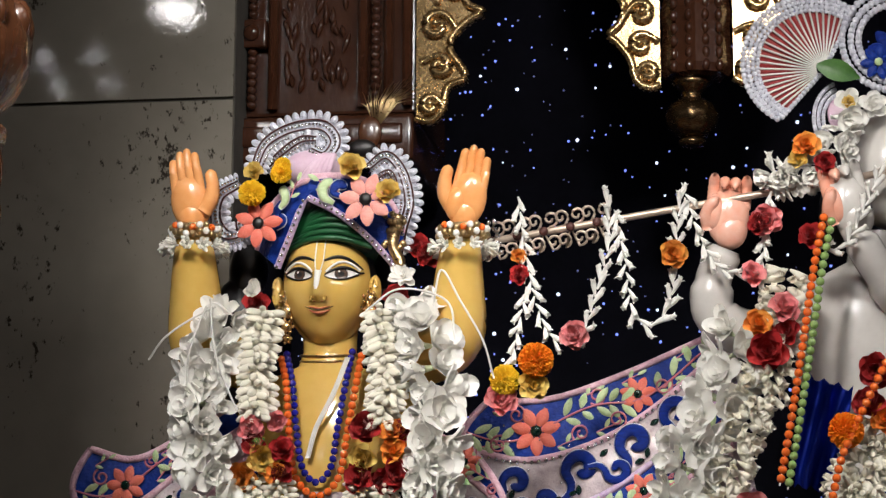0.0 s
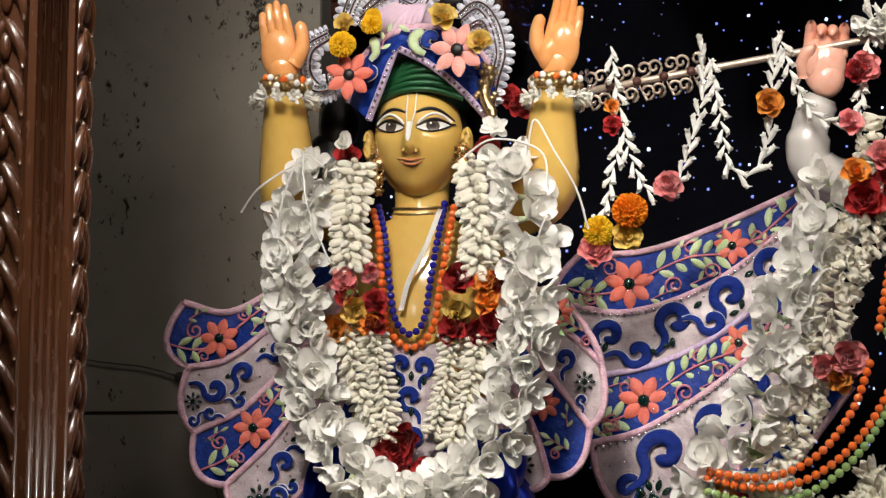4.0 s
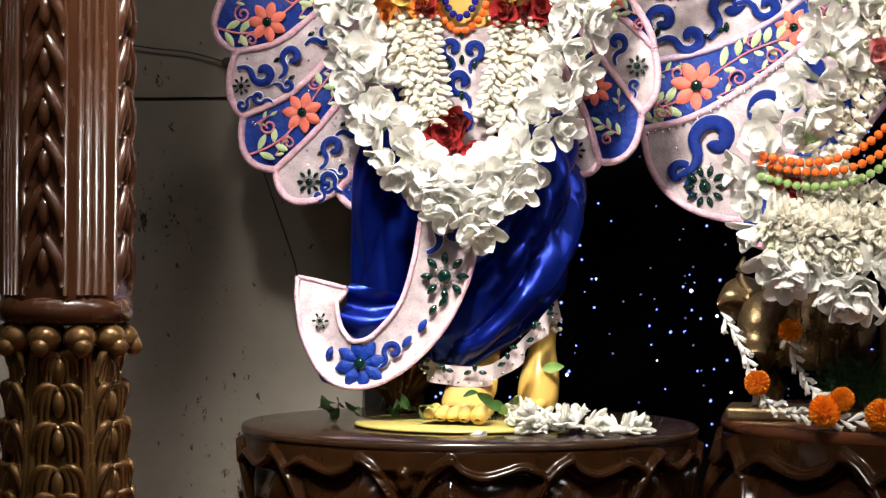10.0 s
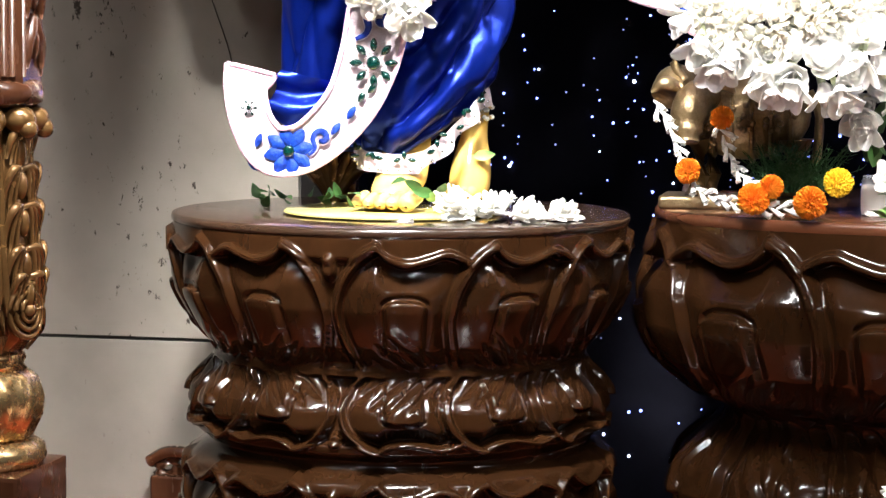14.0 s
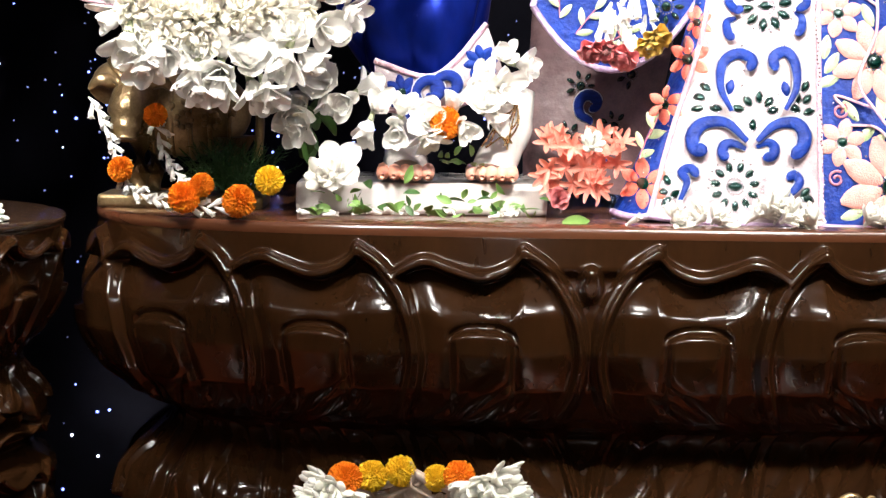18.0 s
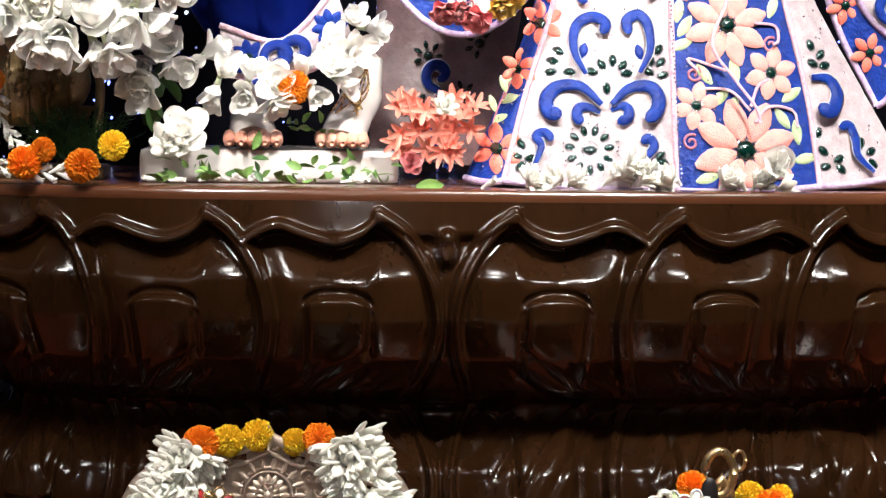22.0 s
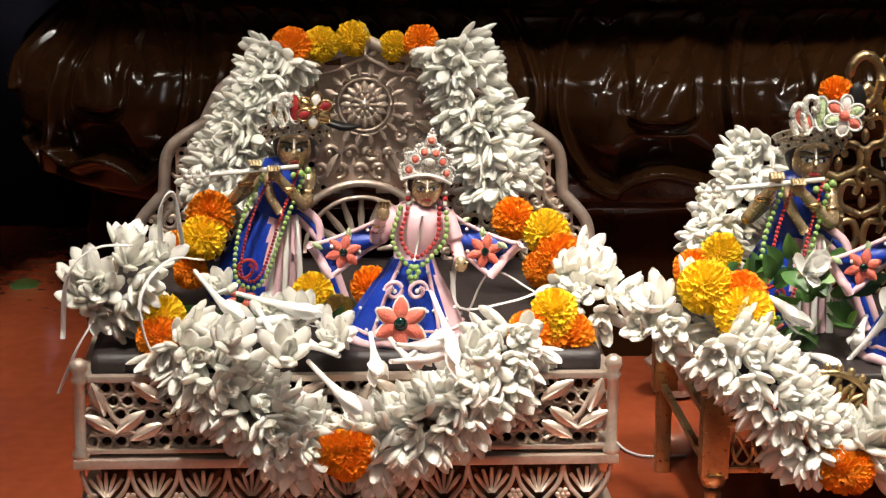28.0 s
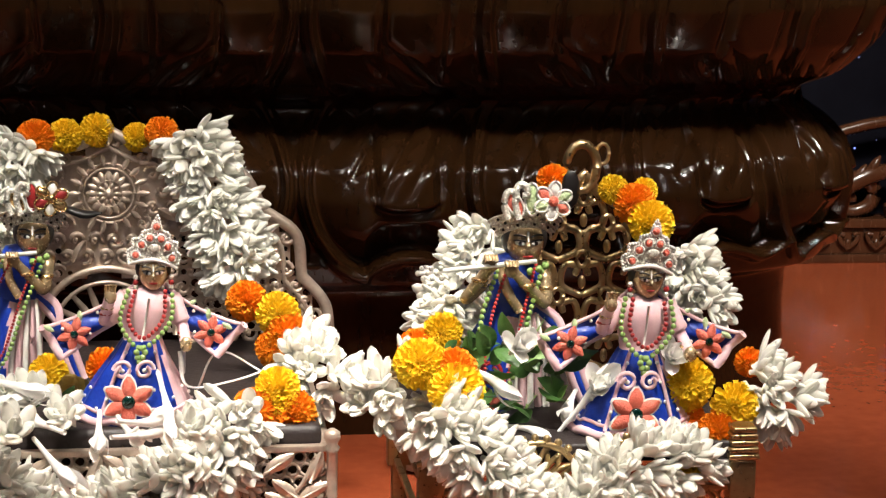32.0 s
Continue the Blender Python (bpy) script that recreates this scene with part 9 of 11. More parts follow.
for k in range(units):
    cx = X0 + (k + 0.5) * step
    bm = bmesh.new()
    y = Y0 - 0.002
    for s in (-1, 1):
        tube(bm, smooth_line([(cx + s * step * 0.5, y, 0.550), (cx + s * step * 0.40, y, 0.530), (cx + s * step * 0.16, y, 0.514), (cx, y, 0.506)], 4), 0.0028, 6)
    for a in (-0.75, -0.38, 0, 0.38, 0.75):
        p0, p1 = Vector((cx + 0.004 * math.sin(a), y, 0.520)), Vector((cx + 0.026 * math.sin(a), y, 0.520 + 0.028 * math.cos(a)))
        tube(bm, [p0, p0.lerp(p1, 0.6), p1], [0.0012, 0.0026, 0.0022], 6)
    part("fan_motif", bm, M["silver"], throne)
    bm = bmesh.new()
    fx = X0 + k * step if k else X0 + 0.01
    for q in range(6):
        blob(bm, (fx + 0.0055 * math.cos(q * 1.047), y - 0.001, 0.517 + 0.0055 * math.sin(q * 1.047)), (0.0034, 0.002, 0.0034), 0, 6, 4)
    blob(bm, (fx, y - 0.002, 0.517), (0.003, 0.002, 0.003), 0, 6, 4)
    part("flower_motif", bm, M["silver"], throne)
bm = bmesh.new()
for k in range(46):
    x = X0 + (k + 0.5) * (X1 - X0) / 46
    blob(bm, (x, Y0 - 0.004, 0.493), (0.0045, 0.0035, 0.0055), 0, 6, 5)
for k in range(30):
    for x in (X0, X1):
        blob(bm, (x, Y0 + 0.012 + k * 0.014, 0.493), (0.0035, 0.0045, 0.0055), 0, 6, 5)
part("drop_fringe", bm, M["silver"], throne, "row of small drops")


def silver_rosette(c, r, n=10, parent=None, rings=1, name="rosette", mat="silver"):
    bm = bmesh.new()
    for k in range(n):
        a = 2 * math.pi * k / n
        lens_piece(bm, spun(c, a, r * 0.35, 0), a, r * 0.62, r * 0.36, r * 0.18)
    blob(bm, (c[0], c[1] - r * 0.05, c[2]), (r * 0.32, r * 0.18, r * 0.32), 0, 10, 6)
    for q in range(rings):
        rr = r * (1.08 + 0.2 * q)
        tube(bm, [spun(c, w, rr, 0) for w in np.linspace(0, 6.283, 26)], r * 0.06, 6)
    return part(name, bm, M[mat], parent)


def silver_leaf(c, ang, size, parent, mat="silver"):
    bm = bmesh.new()
    lens_piece(bm, c, ang, size, size * 0.42, size * 0.12)
    tube(bm, [spun(c, ang, size * q, 0, -size * 0.10) for q in (0, 0.5, 0.95)], [size * 0.05, size * 0.04, size * 0.015], 5)
    return part("leaf_motif", bm, M[mat], parent)


yy = Y0 - 0.001
bm = bmesh.new()
for j in range(5):
    for i in range(36):
        x, z = X0 + 0.012 + 0.0152 * (i + 0.5 * (j % 2)), 0.580 + 0.0148 * j
        if x < X1 - 0.010:
            tube(bm, [(x + 0.0078 * math.cos(w), yy + 0.007, z + 0.0078 * math.sin(w)) for w in np.linspace(0, 6.283, 8)], 0.0027, 4)
tagged(part("pierced_panel", bm, M["silver"], throne, "fine pierced silver mesh"), "", "", "", "stuff")
for cx in (0.605, 0.965, 0.70, 0.86):
    silver_rosette((cx, yy, 0.611), 0.022, 12, throne, 0)
    for ang, ln in ((0.55, 0.04), (2.55, 0.04), (-0.5, 0.038), (3.6, 0.038)):
        silver_leaf(spun((cx, yy, 0.611), ang, 0.024, 0), ang, ln, throne)
for cx, s in ((0.535, -1), (1.025, 1), (0.655, 1), (0.91, -1), (0.78, 1)):
    bm = bmesh.new()
    tube(bm, smooth_line([(cx - s * 0.035, yy, 0.58), (cx, yy, 0.605), (cx + s * 0.018, yy, 0.640)], 5), 0.0026, 6)
    part("stem_motif", bm, M["silver"], throne)
    for q, a in ((0.0, 0.5), (0.0, 2.5), (0.012, 1.2)):
        silver_leaf((cx + s * q, yy, 0.592 + q * 1.6), a if s > 0 else math.pi - a, 0.038, throne)

# scalloped openwork back
YB = 3.40
edge = [(0.527, 3.400, 0.681), (0.533, 3.400, 0.721), (0.563, 3.400, 0.758)], [(0.563, 3.400, 0.758), (0.571, 3.400, 0.813), (0.614, 3.400, 0.846)], [(0.614, 3.400, 0.846), (0.641, 3.400, 0.893), (0.689, 3.400, 0.911), (0.725, 3.400, 0.922)], [(0.725, 3.400, 0.922), (0.772, 3.400, 0.931), (0.812, 3.400, 0.950)]
left = []
for lobe in edge:
    left += smooth_line(lobe, 6)[:-1]
cx = (0.810, 3.400, 0.950)[0]
left.append(Vector((0.812, 3.400, 0.950)))
outline_pts = left + [Vector((2 * cx - p.x, p.y, p.z)) for p in left[-2::-1]]
bm = bmesh.new()
tube(bm, outline_pts, 0.0075, 8)
back = part("back_rim", bm, M["silver"], throne, "scalloped silver rim")
bm = bmesh.new()
tube(bm, [Vector((cx + (p.x - cx) * 0.91, YB, 0.68 + (p.z - 0.68) * 0.92)) for p in outline_pts], 0.0035, 6)
part("inner_rim", bm, M["silver"], back)


def inside(x, z, pts, shrink=0.965):
    hit = False
    q = [(cx + (p.x - cx) * shrink, 0.66 + (p.z - 0.66) * shrink) for p in pts]
    for (x0, z0), (x1, z1) in zip(q, q[1:] + q[:1]):
        if (z0 > z) != (z1 > z) and x < (x1 - x0) * (z - z0) / (z1 - z0) + x0:
            hit = not hit
    return hit


bm = bmesh.new()
hub = Vector((cx, YB - 0.004, (0.813, 3.400, 0.869)[2]))
arch = Vector((cx - 0.004, YB - 0.004, (0.814, 3.400, 0.683)[2]))
def solid(x, z):
    """Where the plate of the back is chased but not pierced."""
    return math.hypot((x - hub.x) * 0.95, z - hub.z + 0.02) < 0.082


for j in range(15):
    for i in range(26):
        x, z = cx - 0.30 + 0.0245 * (i + 0.5 * (j % 2)), 0.660 + 0.0212 * j
        if not inside(x, z, outline_pts) or math.hypot(x - hub.x, z - hub.z) < 0.056 or math.hypot(x - arch.x, z - arch.z) < 0.092:
            continue
        r, way = 0.0112, 1 if x < cx else -1
        start = math.atan2(z - hub.z, x - hub.x) + 1.2 * (j % 3)
        tube(bm, [Vector((x + r * (1 - 0.13 * w) * math.cos(start + way * w), YB, z + r * (1 - 0.13 * w) * math.sin(start + way * w))) for w in np.linspace(0, 6.0, 12)], [0.0016 + 0.0022 * math.sin(math.pi * (q + 0.5) / 12) for q in range(12)], 6)
        blob(bm, (x, YB - 0.001, z), (0.0032, 0.003, 0.0032), 0, 6, 5)
tagged(part("openwork", bm, M["silver"], back, "chased silver scrollwork"), "", "", "", "stuff")
bm = bmesh.new()
CELL = 0.0145
for j in range(22):
    for i in range(40):
        x, z, h = cx - 0.29 + CELL * (i + 0.5), 0.655 + CELL * (j + 0.5), CELL / 2
        if not inside(x, z, outline_pts) or math.hypot(x - arch.x, z - arch.z) < 0.084:
            continue
        rim = [(h, 0), (h, h), (0, h), (-h, h), (-h, 0), (-h, -h), (0, -h), (h, -h)]
        if solid(x, z):
            for y, turn in ((0.003, 1), (0.007, -1)):
                bm.faces.new([bm.verts.new((x + u, YB + y, z + v)) for u, v in (rim[1], rim[3], rim[5], rim[7])][::turn])
            continue
        d = math.hypot(x - hub.x, z - hub.z)
        r = 0.0046 + 0.0012 * math.sin(d * 160) + 0.0008 * math.sin(7 * math.atan2(z - hub.z, x - hub.x))
        rings = [[bm.verts.new((x + u, YB + 0.003, z + v)) for u, v in rim]]
        for y in (0.003, 0.007):
            rings.append([bm.verts.new((x + r * math.cos(k * math.pi / 4), YB + y, z + r * math.sin(k * math.pi / 4))) for k in range(8)])
        rings.append([bm.verts.new((x + u, YB + 0.007, z + v)) for u, v in rim])
        for p, q in zip(rings, rings[1:]):
            for k in range(8):
                bm.faces.new((p[k], p[(k + 1) % 8], q[(k + 1) % 8], q[k]))
tagged(part("pierced_plate", bm, M["silver"], back, "silver plate pierced towards its edge", False), "", "", "", "stuff")
silver_rosette(hub, 0.030, 16, back, 2)
silver_rosette(hub + Vector((0, -0.004, 0)), 0.016, 10, back, 1)
bm = bmesh.new()
for k in range(18):
    a = 2 * math.pi * k / 18
    tube(bm, [spun(hub, a, 0.036, 0), spun(hub, a, 0.044, 0, -0.002), spun(hub, a, 0.051, 0)], [0.002, 0.0045, 0.002], 6)
part("ray_ring", bm, M["silver"], back)
bm = bmesh.new()
for r, th in ((0.088, 0.005), (0.070, 0.003)):
    tube(bm, [spun(arch, w, r, 0) for w in np.linspace(0, math.pi, 22)], th, 6)
for k in range(9):
    a = math.pi * (k + 0.5) / 9
    tube(bm, [spun(arch, a, 0.02, 0), spun(arch, a, 0.045, 0), spun(arch, a, 0.070, 0)], [0.002, 0.005, 0.003], 6)
part("fan_arch", bm, M["silver"], back, "ribbed silver arch")
for k, (dx, dz, a) in enumerate(((0, 0.062, 1.57), (-0.05, 0.045, 2.2), (0.05, 0.045, 0.94), (-0.062, -0.02, 3.6), (0.062, -0.02, -0.46), (-0.03, -0.06, 4.2), (0.03, -0.06, 5.2))):
    silver_leaf(hub + Vector((dx, -0.003, dz)), a, 0.034, back)
bm = bmesh.new()
for s in (-1, 1):
    tube(bm, [(cx + s * 0.22, YB, 0.66), (cx + s * 0.22, YB, 0.72)], 0.008, 8)
part("back_stay", bm, M["silver"], throne)


# ---- flowers on the silver throne ----
tg = garland("tuberose_garland", "garland of double white tuberoses draped over the silver throne", [(0.710, 3.360, 0.937), (0.690, 3.350, 0.901), (0.669, 3.340, 0.862), (0.652, 3.330, 0.816), (0.639, 3.320, 0.780)], 0.030, ["tuberose"], 0.025, 4, 1.1, 0.6, arc=1.3, group="tuberose garlands")
for ctrl, r in (([(0.911, 3.360, 0.951), (0.927, 3.350, 0.908), (0.944, 3.340, 0.868), (0.960, 3.330, 0.822), (0.978, 3.320, 0.782)], 0.034), ([(0.596, 3.000, 0.685), (0.645, 2.970, 0.643), (0.698, 2.955, 0.604), (0.751, 2.950, 0.577)], 0.034), ([(0.965, 3.000, 0.688), (0.920, 2.970, 0.634), (0.859, 2.955, 0.602), (0.808, 2.950, 0.579)], 0.036), ([(0.509, 3.050, 0.709), (0.535, 3.040, 0.737), (0.565, 3.050, 0.747)], 0.04), ([(1.025, 3.100, 0.718), (1.054, 3.080, 0.704), (1.076, 3.070, 0.684)], 0.045)):
    garland("", "", ctrl, r, ["tuberose"], 0.025, 4, 1.15, 0.6, arc=1.35, parent=tg)
mg = thing("marigolds", (0.807, 3.200, 0.748), "orange and yellow marigolds on the silver throne", "marigolds")
for k, (o, c, sz) in enumerate((("o", (0.725, 3.375, 0.940), 1.0), ("y", (0.763, 3.405, 0.940), .9), ("y", (0.796, 3.415, 0.946), .85), ("y", (0.850, 3.415, 0.938), .8), ("o", (0.883, 3.390, 0.944), 1.0), ("o", (0.635, 3.220, 0.772), 1.1), ("y", (0.624, 3.200, 0.744), 1.15), ("o", (0.591, 3.220, 0.734), .9), ("o", (0.606, 3.200, 0.709), .9), ("o", (0.564, 3.060, 0.714), .9), ("y", (0.582, 3.040, 0.696), 1.1), ("o", (0.574, 3.020, 0.679), 1.0),
                                ("o", (0.982, 3.240, 0.762), 1.15), ("y", (1.012, 3.220, 0.748), 1.05), ("o", (1.027, 3.200, 0.723), 1.25), ("o", (1.011, 3.200, 0.707), 1.0), ("y", (0.998, 3.040, 0.699), 1.15), ("o", (0.983, 3.030, 0.679), 1.05), ("o", (1.026, 3.040, 0.673), 1.1), ("y", (1.011, 3.030, 0.689), 0.9), ("y", (0.748, 3.120, 0.702), 1.05), ("o", (0.806, 3.140, 0.702), 1.0), ("o", (0.765, 2.935, 0.581), 0.95), ("o", (0.787, 2.935, 0.584), 0.95), ("o", (0.776, 2.930, 0.571), 0.9))):
    bloom("marigold_orange" if o == "o" else "marigold_yellow", c, (FR.uniform(-.4, .4), -1, FR.uniform(.1, .5)), sz, mg)
ob = thing("offered_blossoms", (0.722, 3.050, 0.676), "white trumpet buds, petals and leaves on the throne seat", "flowers")


def trumpet(a, b2, parent, r=0.011):
    a, b2 = Vector(a), Vector(b2)
    bm = bmesh.new()
    bend = Vector((0, 0, 0.006 * math.sin(a.x * 90)))
    tube(bm, smooth_line([a, a.lerp(b2, 0.3) + bend * 0.6, a.lerp(b2, 0.6) + bend, a.lerp(b2, 0.85) + bend * 0.5, b2], 3), [0.0026, 0.0027, 0.0028, 0.0030, 0.0034, 0.0042, 0.0052, 0.0066, 0.0078, 0.0082, 0.0070, 0.0046, 0.0012], 9)
    for k in range(3):
        q = (b2 - a).normalized().to_track_quat("Z", "Y").to_matrix()
        turn = q @ Matrix.Rotation(k * 2.1, 3, "Z")
        base = a.lerp(b2, 0.68)
        ln = (b2 - a).length * 0.42
        grid(bm, [[base + turn @ Vector((0.0035 + 0.006 * math.sin(u * 2.6) + r * 0.2 * u, w * 0.006 * math.sin(math.pi * (0.12 + 0.87 * u)), ln * u)) for w in (-1, 0, 1)] for u in (0, 0.25, 0.5, 0.75, 1.0)])
    part("trumpet_bud", bm, M["white"], parent)


for a, b2 in (((0.636, 2.989, 0.700), (0.725, 3.004, 0.700)), ((0.613, 3.116, 0.730), (0.670, 2.949, 0.720)), ((0.737, 2.893, 0.690), (0.786, 2.721, 0.690)), ((0.869, 2.991, 0.735), (0.886, 2.827, 0.705)), ((0.804, 2.998, 0.690), (0.806, 2.841, 0.690)), ((0.824, 2.975, 0.690), (0.851, 2.879, 0.690)), ((0.819, 2.856, 0.700), (0.885, 2.906, 0.700)), ((0.825, 2.866, 0.715), (0.879, 2.902, 0.710)), ((0.651, 2.966, 0.700), (0.714, 2.900, 0.700)), ((0.661, 3.054, 0.720), (0.746, 2.976, 0.715)), ((0.769, 2.912, 0.690), (0.722, 2.978, 0.690)), ((0.747, 3.045, 0.690), (0.769, 2.944, 0.690)), ((0.683, 3.031, 0.710), (0.711, 2.907, 0.710))):
    trumpet(a, b2, ob, 0.0125)
for c, sz in (((0.755, 2.995, 0.685), 1.1), ((0.770, 2.972, 0.685), 1.0), ((0.647, 3.131, 0.700), 1.1), ((0.579, 3.070, 0.748), 1.3), ((0.714, 2.911, 0.685), 1.2), ((0.898, 2.854, 0.700), 1.0), ((0.698, 3.046, 0.690), 1.1), ((0.652, 2.937, 0.690), 1.3), ((0.734, 3.034, 0.690), 1.1)):
    bloom("tuberose", c, (FR.uniform(-.5, .5), -0.7, 0.6), sz, ob)
for k in range(26):
    c = Vector((0.691, 3.060, 0.673)) + Vector((FR.uniform(-.07, .07), FR.uniform(-.05, .06), FR.uniform(-.018, .02)))
    bloom(FR.choice(["leaf_light", "leaf_dark"]), c, (FR.uniform(-1, 1), -0.5, FR.uniform(0, .8)), 0.75, ob)
for c in ((0.831, 3.000, 0.635), (0.772, 3.080, 0.690)):
    bloom("rose_yellow", c, (0, -1, 0.4), 0.85, ob)
ribbons = thing("garland_ribbons", (0.591, 3.000, 0.747), "curling white ribbon ends of the garlands", "ribbon")
for ctrl in ([(0.472, 3.000, 0.626), (0.494, 2.980, 0.679), (0.512, 2.980, 0.710)], [(0.478, 3.000, 0.686), (0.487, 2.980, 0.759), (0.517, 2.980, 0.789), (0.554, 3.000, 0.787)], [(0.580, 3.050, 0.759), (0.582, 3.030, 0.820), (0.595, 3.030, 0.838), (0.601, 3.040, 0.799), (0.604, 3.060, 0.763)], [(0.591, 2.980, 0.647), (0.567, 2.970, 0.694), (0.564, 2.970, 0.743), (0.592, 3.000, 0.771), (0.626, 3.030, 0.764)],
             [(0.898, 3.100, 0.706), (0.902, 3.070, 0.759), (0.926, 3.070, 0.791)], [(0.914, 3.060, 0.697), (0.938, 3.050, 0.744), (0.988, 3.050, 0.719)], [(0.894, 3.050, 0.745), (0.903, 3.040, 0.706), (0.956, 3.040, 0.712), (0.994, 3.050, 0.722)]):
    bm = bmesh.new()
    tube(bm, smooth_line(ctrl, 6), 0.0028, 6, 0, True, 0.4)
    part("ribbon", bm, M["thread"], ribbons)


# ---- small dressed figures ----
def crown_band(bm, c, r, mi_a, mi_b):
    """A jewelled arch over the brow: rows of small stones between cords."""
    def on(a, q):
        w = a * 1.5
        wide = r * (1.0 + 0.42 * q)
        return Vector((c[0] + wide * math.sin(w), c[1] - wide * 0.86 * math.cos(w) + r * 0.10, c[2] + r * (0.62 * math.cos(w) - 0.42) + r * 0.62 * q))
    rows = [[on(-1 + 2 * i / 24, j / 3) for i in range(25)] for j in range(4)]
    grid(bm, rows, mi=mi_a)
    for q in (0.0, 0.33, 0.66, 1.0):
        tube(bm, [on(-1 + 2 * i / 24, q) - Vector((0, r * 0.03, 0)) for i in range(25)], r * 0.045, 5, mi_a)
    for q in (0.17, 0.5, 0.83):
        for i in range(15):
            blob(bm, on(-0.94 + 1.88 * i / 14, q) - Vector((0, r * 0.04, 0)), (r * 0.065, r * 0.05, r * 0.065), 6 if (i + int(q * 6)) % 3 == 0 else mi_b, 6, 4)
    return on


def crown_petal(bm, at, ang, length, width, mi, mi_rim, r):
    """A padded petal of a crown with a silver rim."""
    lens_piece(bm, at, ang, length, width, r * 0.10, mi)
    mid = spun(at, ang, length / 2, 0)
    tube(bm, [spun(mid, ang, 0.54 * length * math.cos(w), 0.56 * width * math.sin(w), -r * 0.03) for w in np.linspace(0, 6.283, 17)], r * 0.05, 5, mi_rim)


def plumed_crown(bm, c, r, colours):
    """A low band, two curled silver plumes on one side, bright petals on the other."""
    on = crown_band(bm, c, r, 12, 10)
    base = on(0.05, 1.0)
    for k, (a, ln) in enumerate(((2.15, 1.0), (1.62, 1.15), (1.12, 0.95))):
        crown_petal(bm, base + Vector((r * (-0.45 + 0.42 * k), -r * 0.02, -r * 0.1)), a, r * ln, r * 0.50, colours[k % 3], 10, r)
    for x0, h in ((-0.95, 1.0), (-0.55, 1.25)):
        b0 = base + Vector((r * x0, -r * 0.08, -r * 0.25))
        line = smooth_line([b0, b0 + Vector((-r * 0.16, 0, r * h * 0.5)), b0 + Vector((-r * 0.05, 0, r * h)), b0 + Vector((r * 0.26, 0, r * h * 0.98)), b0 + Vector((r * 0.30, 0, r * h * 0.72)), b0 + Vector((r * 0.12, 0, r * h * 0.70))], 4)
        tube(bm, line, r * 0.13, 7, 12)
        for p, _ in along(line, r * 0.17):
            blob(bm, p - Vector((0, r * 0.10, 0)), (r * 0.05, r * 0.04, r * 0.05), 10, 5, 4)
    hub = base + Vector((r * 0.72, -r * 0.12, r * 0.42))
    for k in range(6):
        crown_petal(bm, hub + Vector((math.cos(k * 1.047 + 0.4), 0, math.sin(k * 1.047 + 0.4))) * r * 0.12, k * 1.047 + 0.4, r * 0.60, r * 0.42, colours[(k + 1) % 3], 10 if colours[0] != 13 else 13, r)
    blob(bm, hub - Vector((0, r * 0.10, 0)), (r * 0.20, r * 0.12, r * 0.20), colours[0], 8, 6)


def pointed_crown(bm, c, r, lean):
    """A tall pointed crown plate, rough with silver beads, set with round red stones."""
    def on(x, z, lift=0.0):
        turn = Vector((x * math.cos(lean) + z * math.sin(lean), 0, z * math.cos(lean) - x * math.sin(lean)))
        return Vector(c) + turn * r + Vector((0, r * (-0.62 + 0.42 * x * x) - lift, 0))
    edge = [(-1.15, -0.15), (-1.25, 0.35), (-1.02, 0.62), (-1.05, 0.98), (-0.68, 1.15), (-0.62, 1.45), (-0.26, 1.62), (-0.14, 2.0), (0.0, 2.3)]
    left = flat_line(edge, 4)
    rows = []
    for x, z in left:
        low = 0.10 + 0.42 * math.cos(min(1.5, abs(x) * 1.35)) - 0.35
        rows.append([on(q * x, z if z > low else low, 0.0) for q in (-1, -0.6, -0.2, 0.2, 0.6, 1)])
    grid(bm, rows, mi=12)
    grid(bm, [[p + Vector((0, r * 0.14, 0)) for p in row[::-1]] for row in rows], mi=12)
    rim = [on(x, z, r * 0.03) for x, z in left] + [on(-x, z, r * 0.03) for x, z in left[-2::-1]]
    for p, _ in along(rim, r * 0.15):
        blob(bm, p, (r * 0.085, r * 0.07, r * 0.085), 10, 6, 5)
    rs = random.Random(3)
    for _ in range(150):
        k = rs.randrange(len(left))
        blob(bm, on(left[k][0] * rs.uniform(-.95, .95), left[k][1], r * 0.03), (r * 0.055, r * 0.05, r * 0.055), rs.choice((10, 12, 12, 3)), 5, 4)
    for x, z in ((-0.85, 0.28), (-0.62, 0.82), (-0.26, 1.20), (0.0, 1.78), (0.26, 1.20), (0.62, 0.82), (0.85, 0.28), (0.0, 0.75)):
        if (x, z) == (0.0, 0.75):
            blob(bm, on(x, z, r * 0.06), (r * 0.30, r * 0.10, r * 0.22), 12, 10, 6)
            continue
        blob(bm, on(x, z, r * 0.08), (r * 0.17, r * 0.12, r * 0.17), 4, 9, 6)
        tube(bm, [on(x + 0.21 * math.cos(w), z + 0.21 * math.sin(w), r * 0.06) for w in np.linspace(0, 6.283, 13)], r * 0.045, 5, 10)
    tube(bm, [on(x, 0.10 + 0.42 * math.cos(abs(x) * 1.35) - 0.35, r * 0.05) for x in np.linspace(-1.12, 1.12, 21)], r * 0.09, 6, 10)


def bead_run(bm, pts, r, mi):
    for p, _ in along(smooth_line(pts, 6), r * 2.05):
        blob(bm, p, (r, r, r), mi, 6, 5)


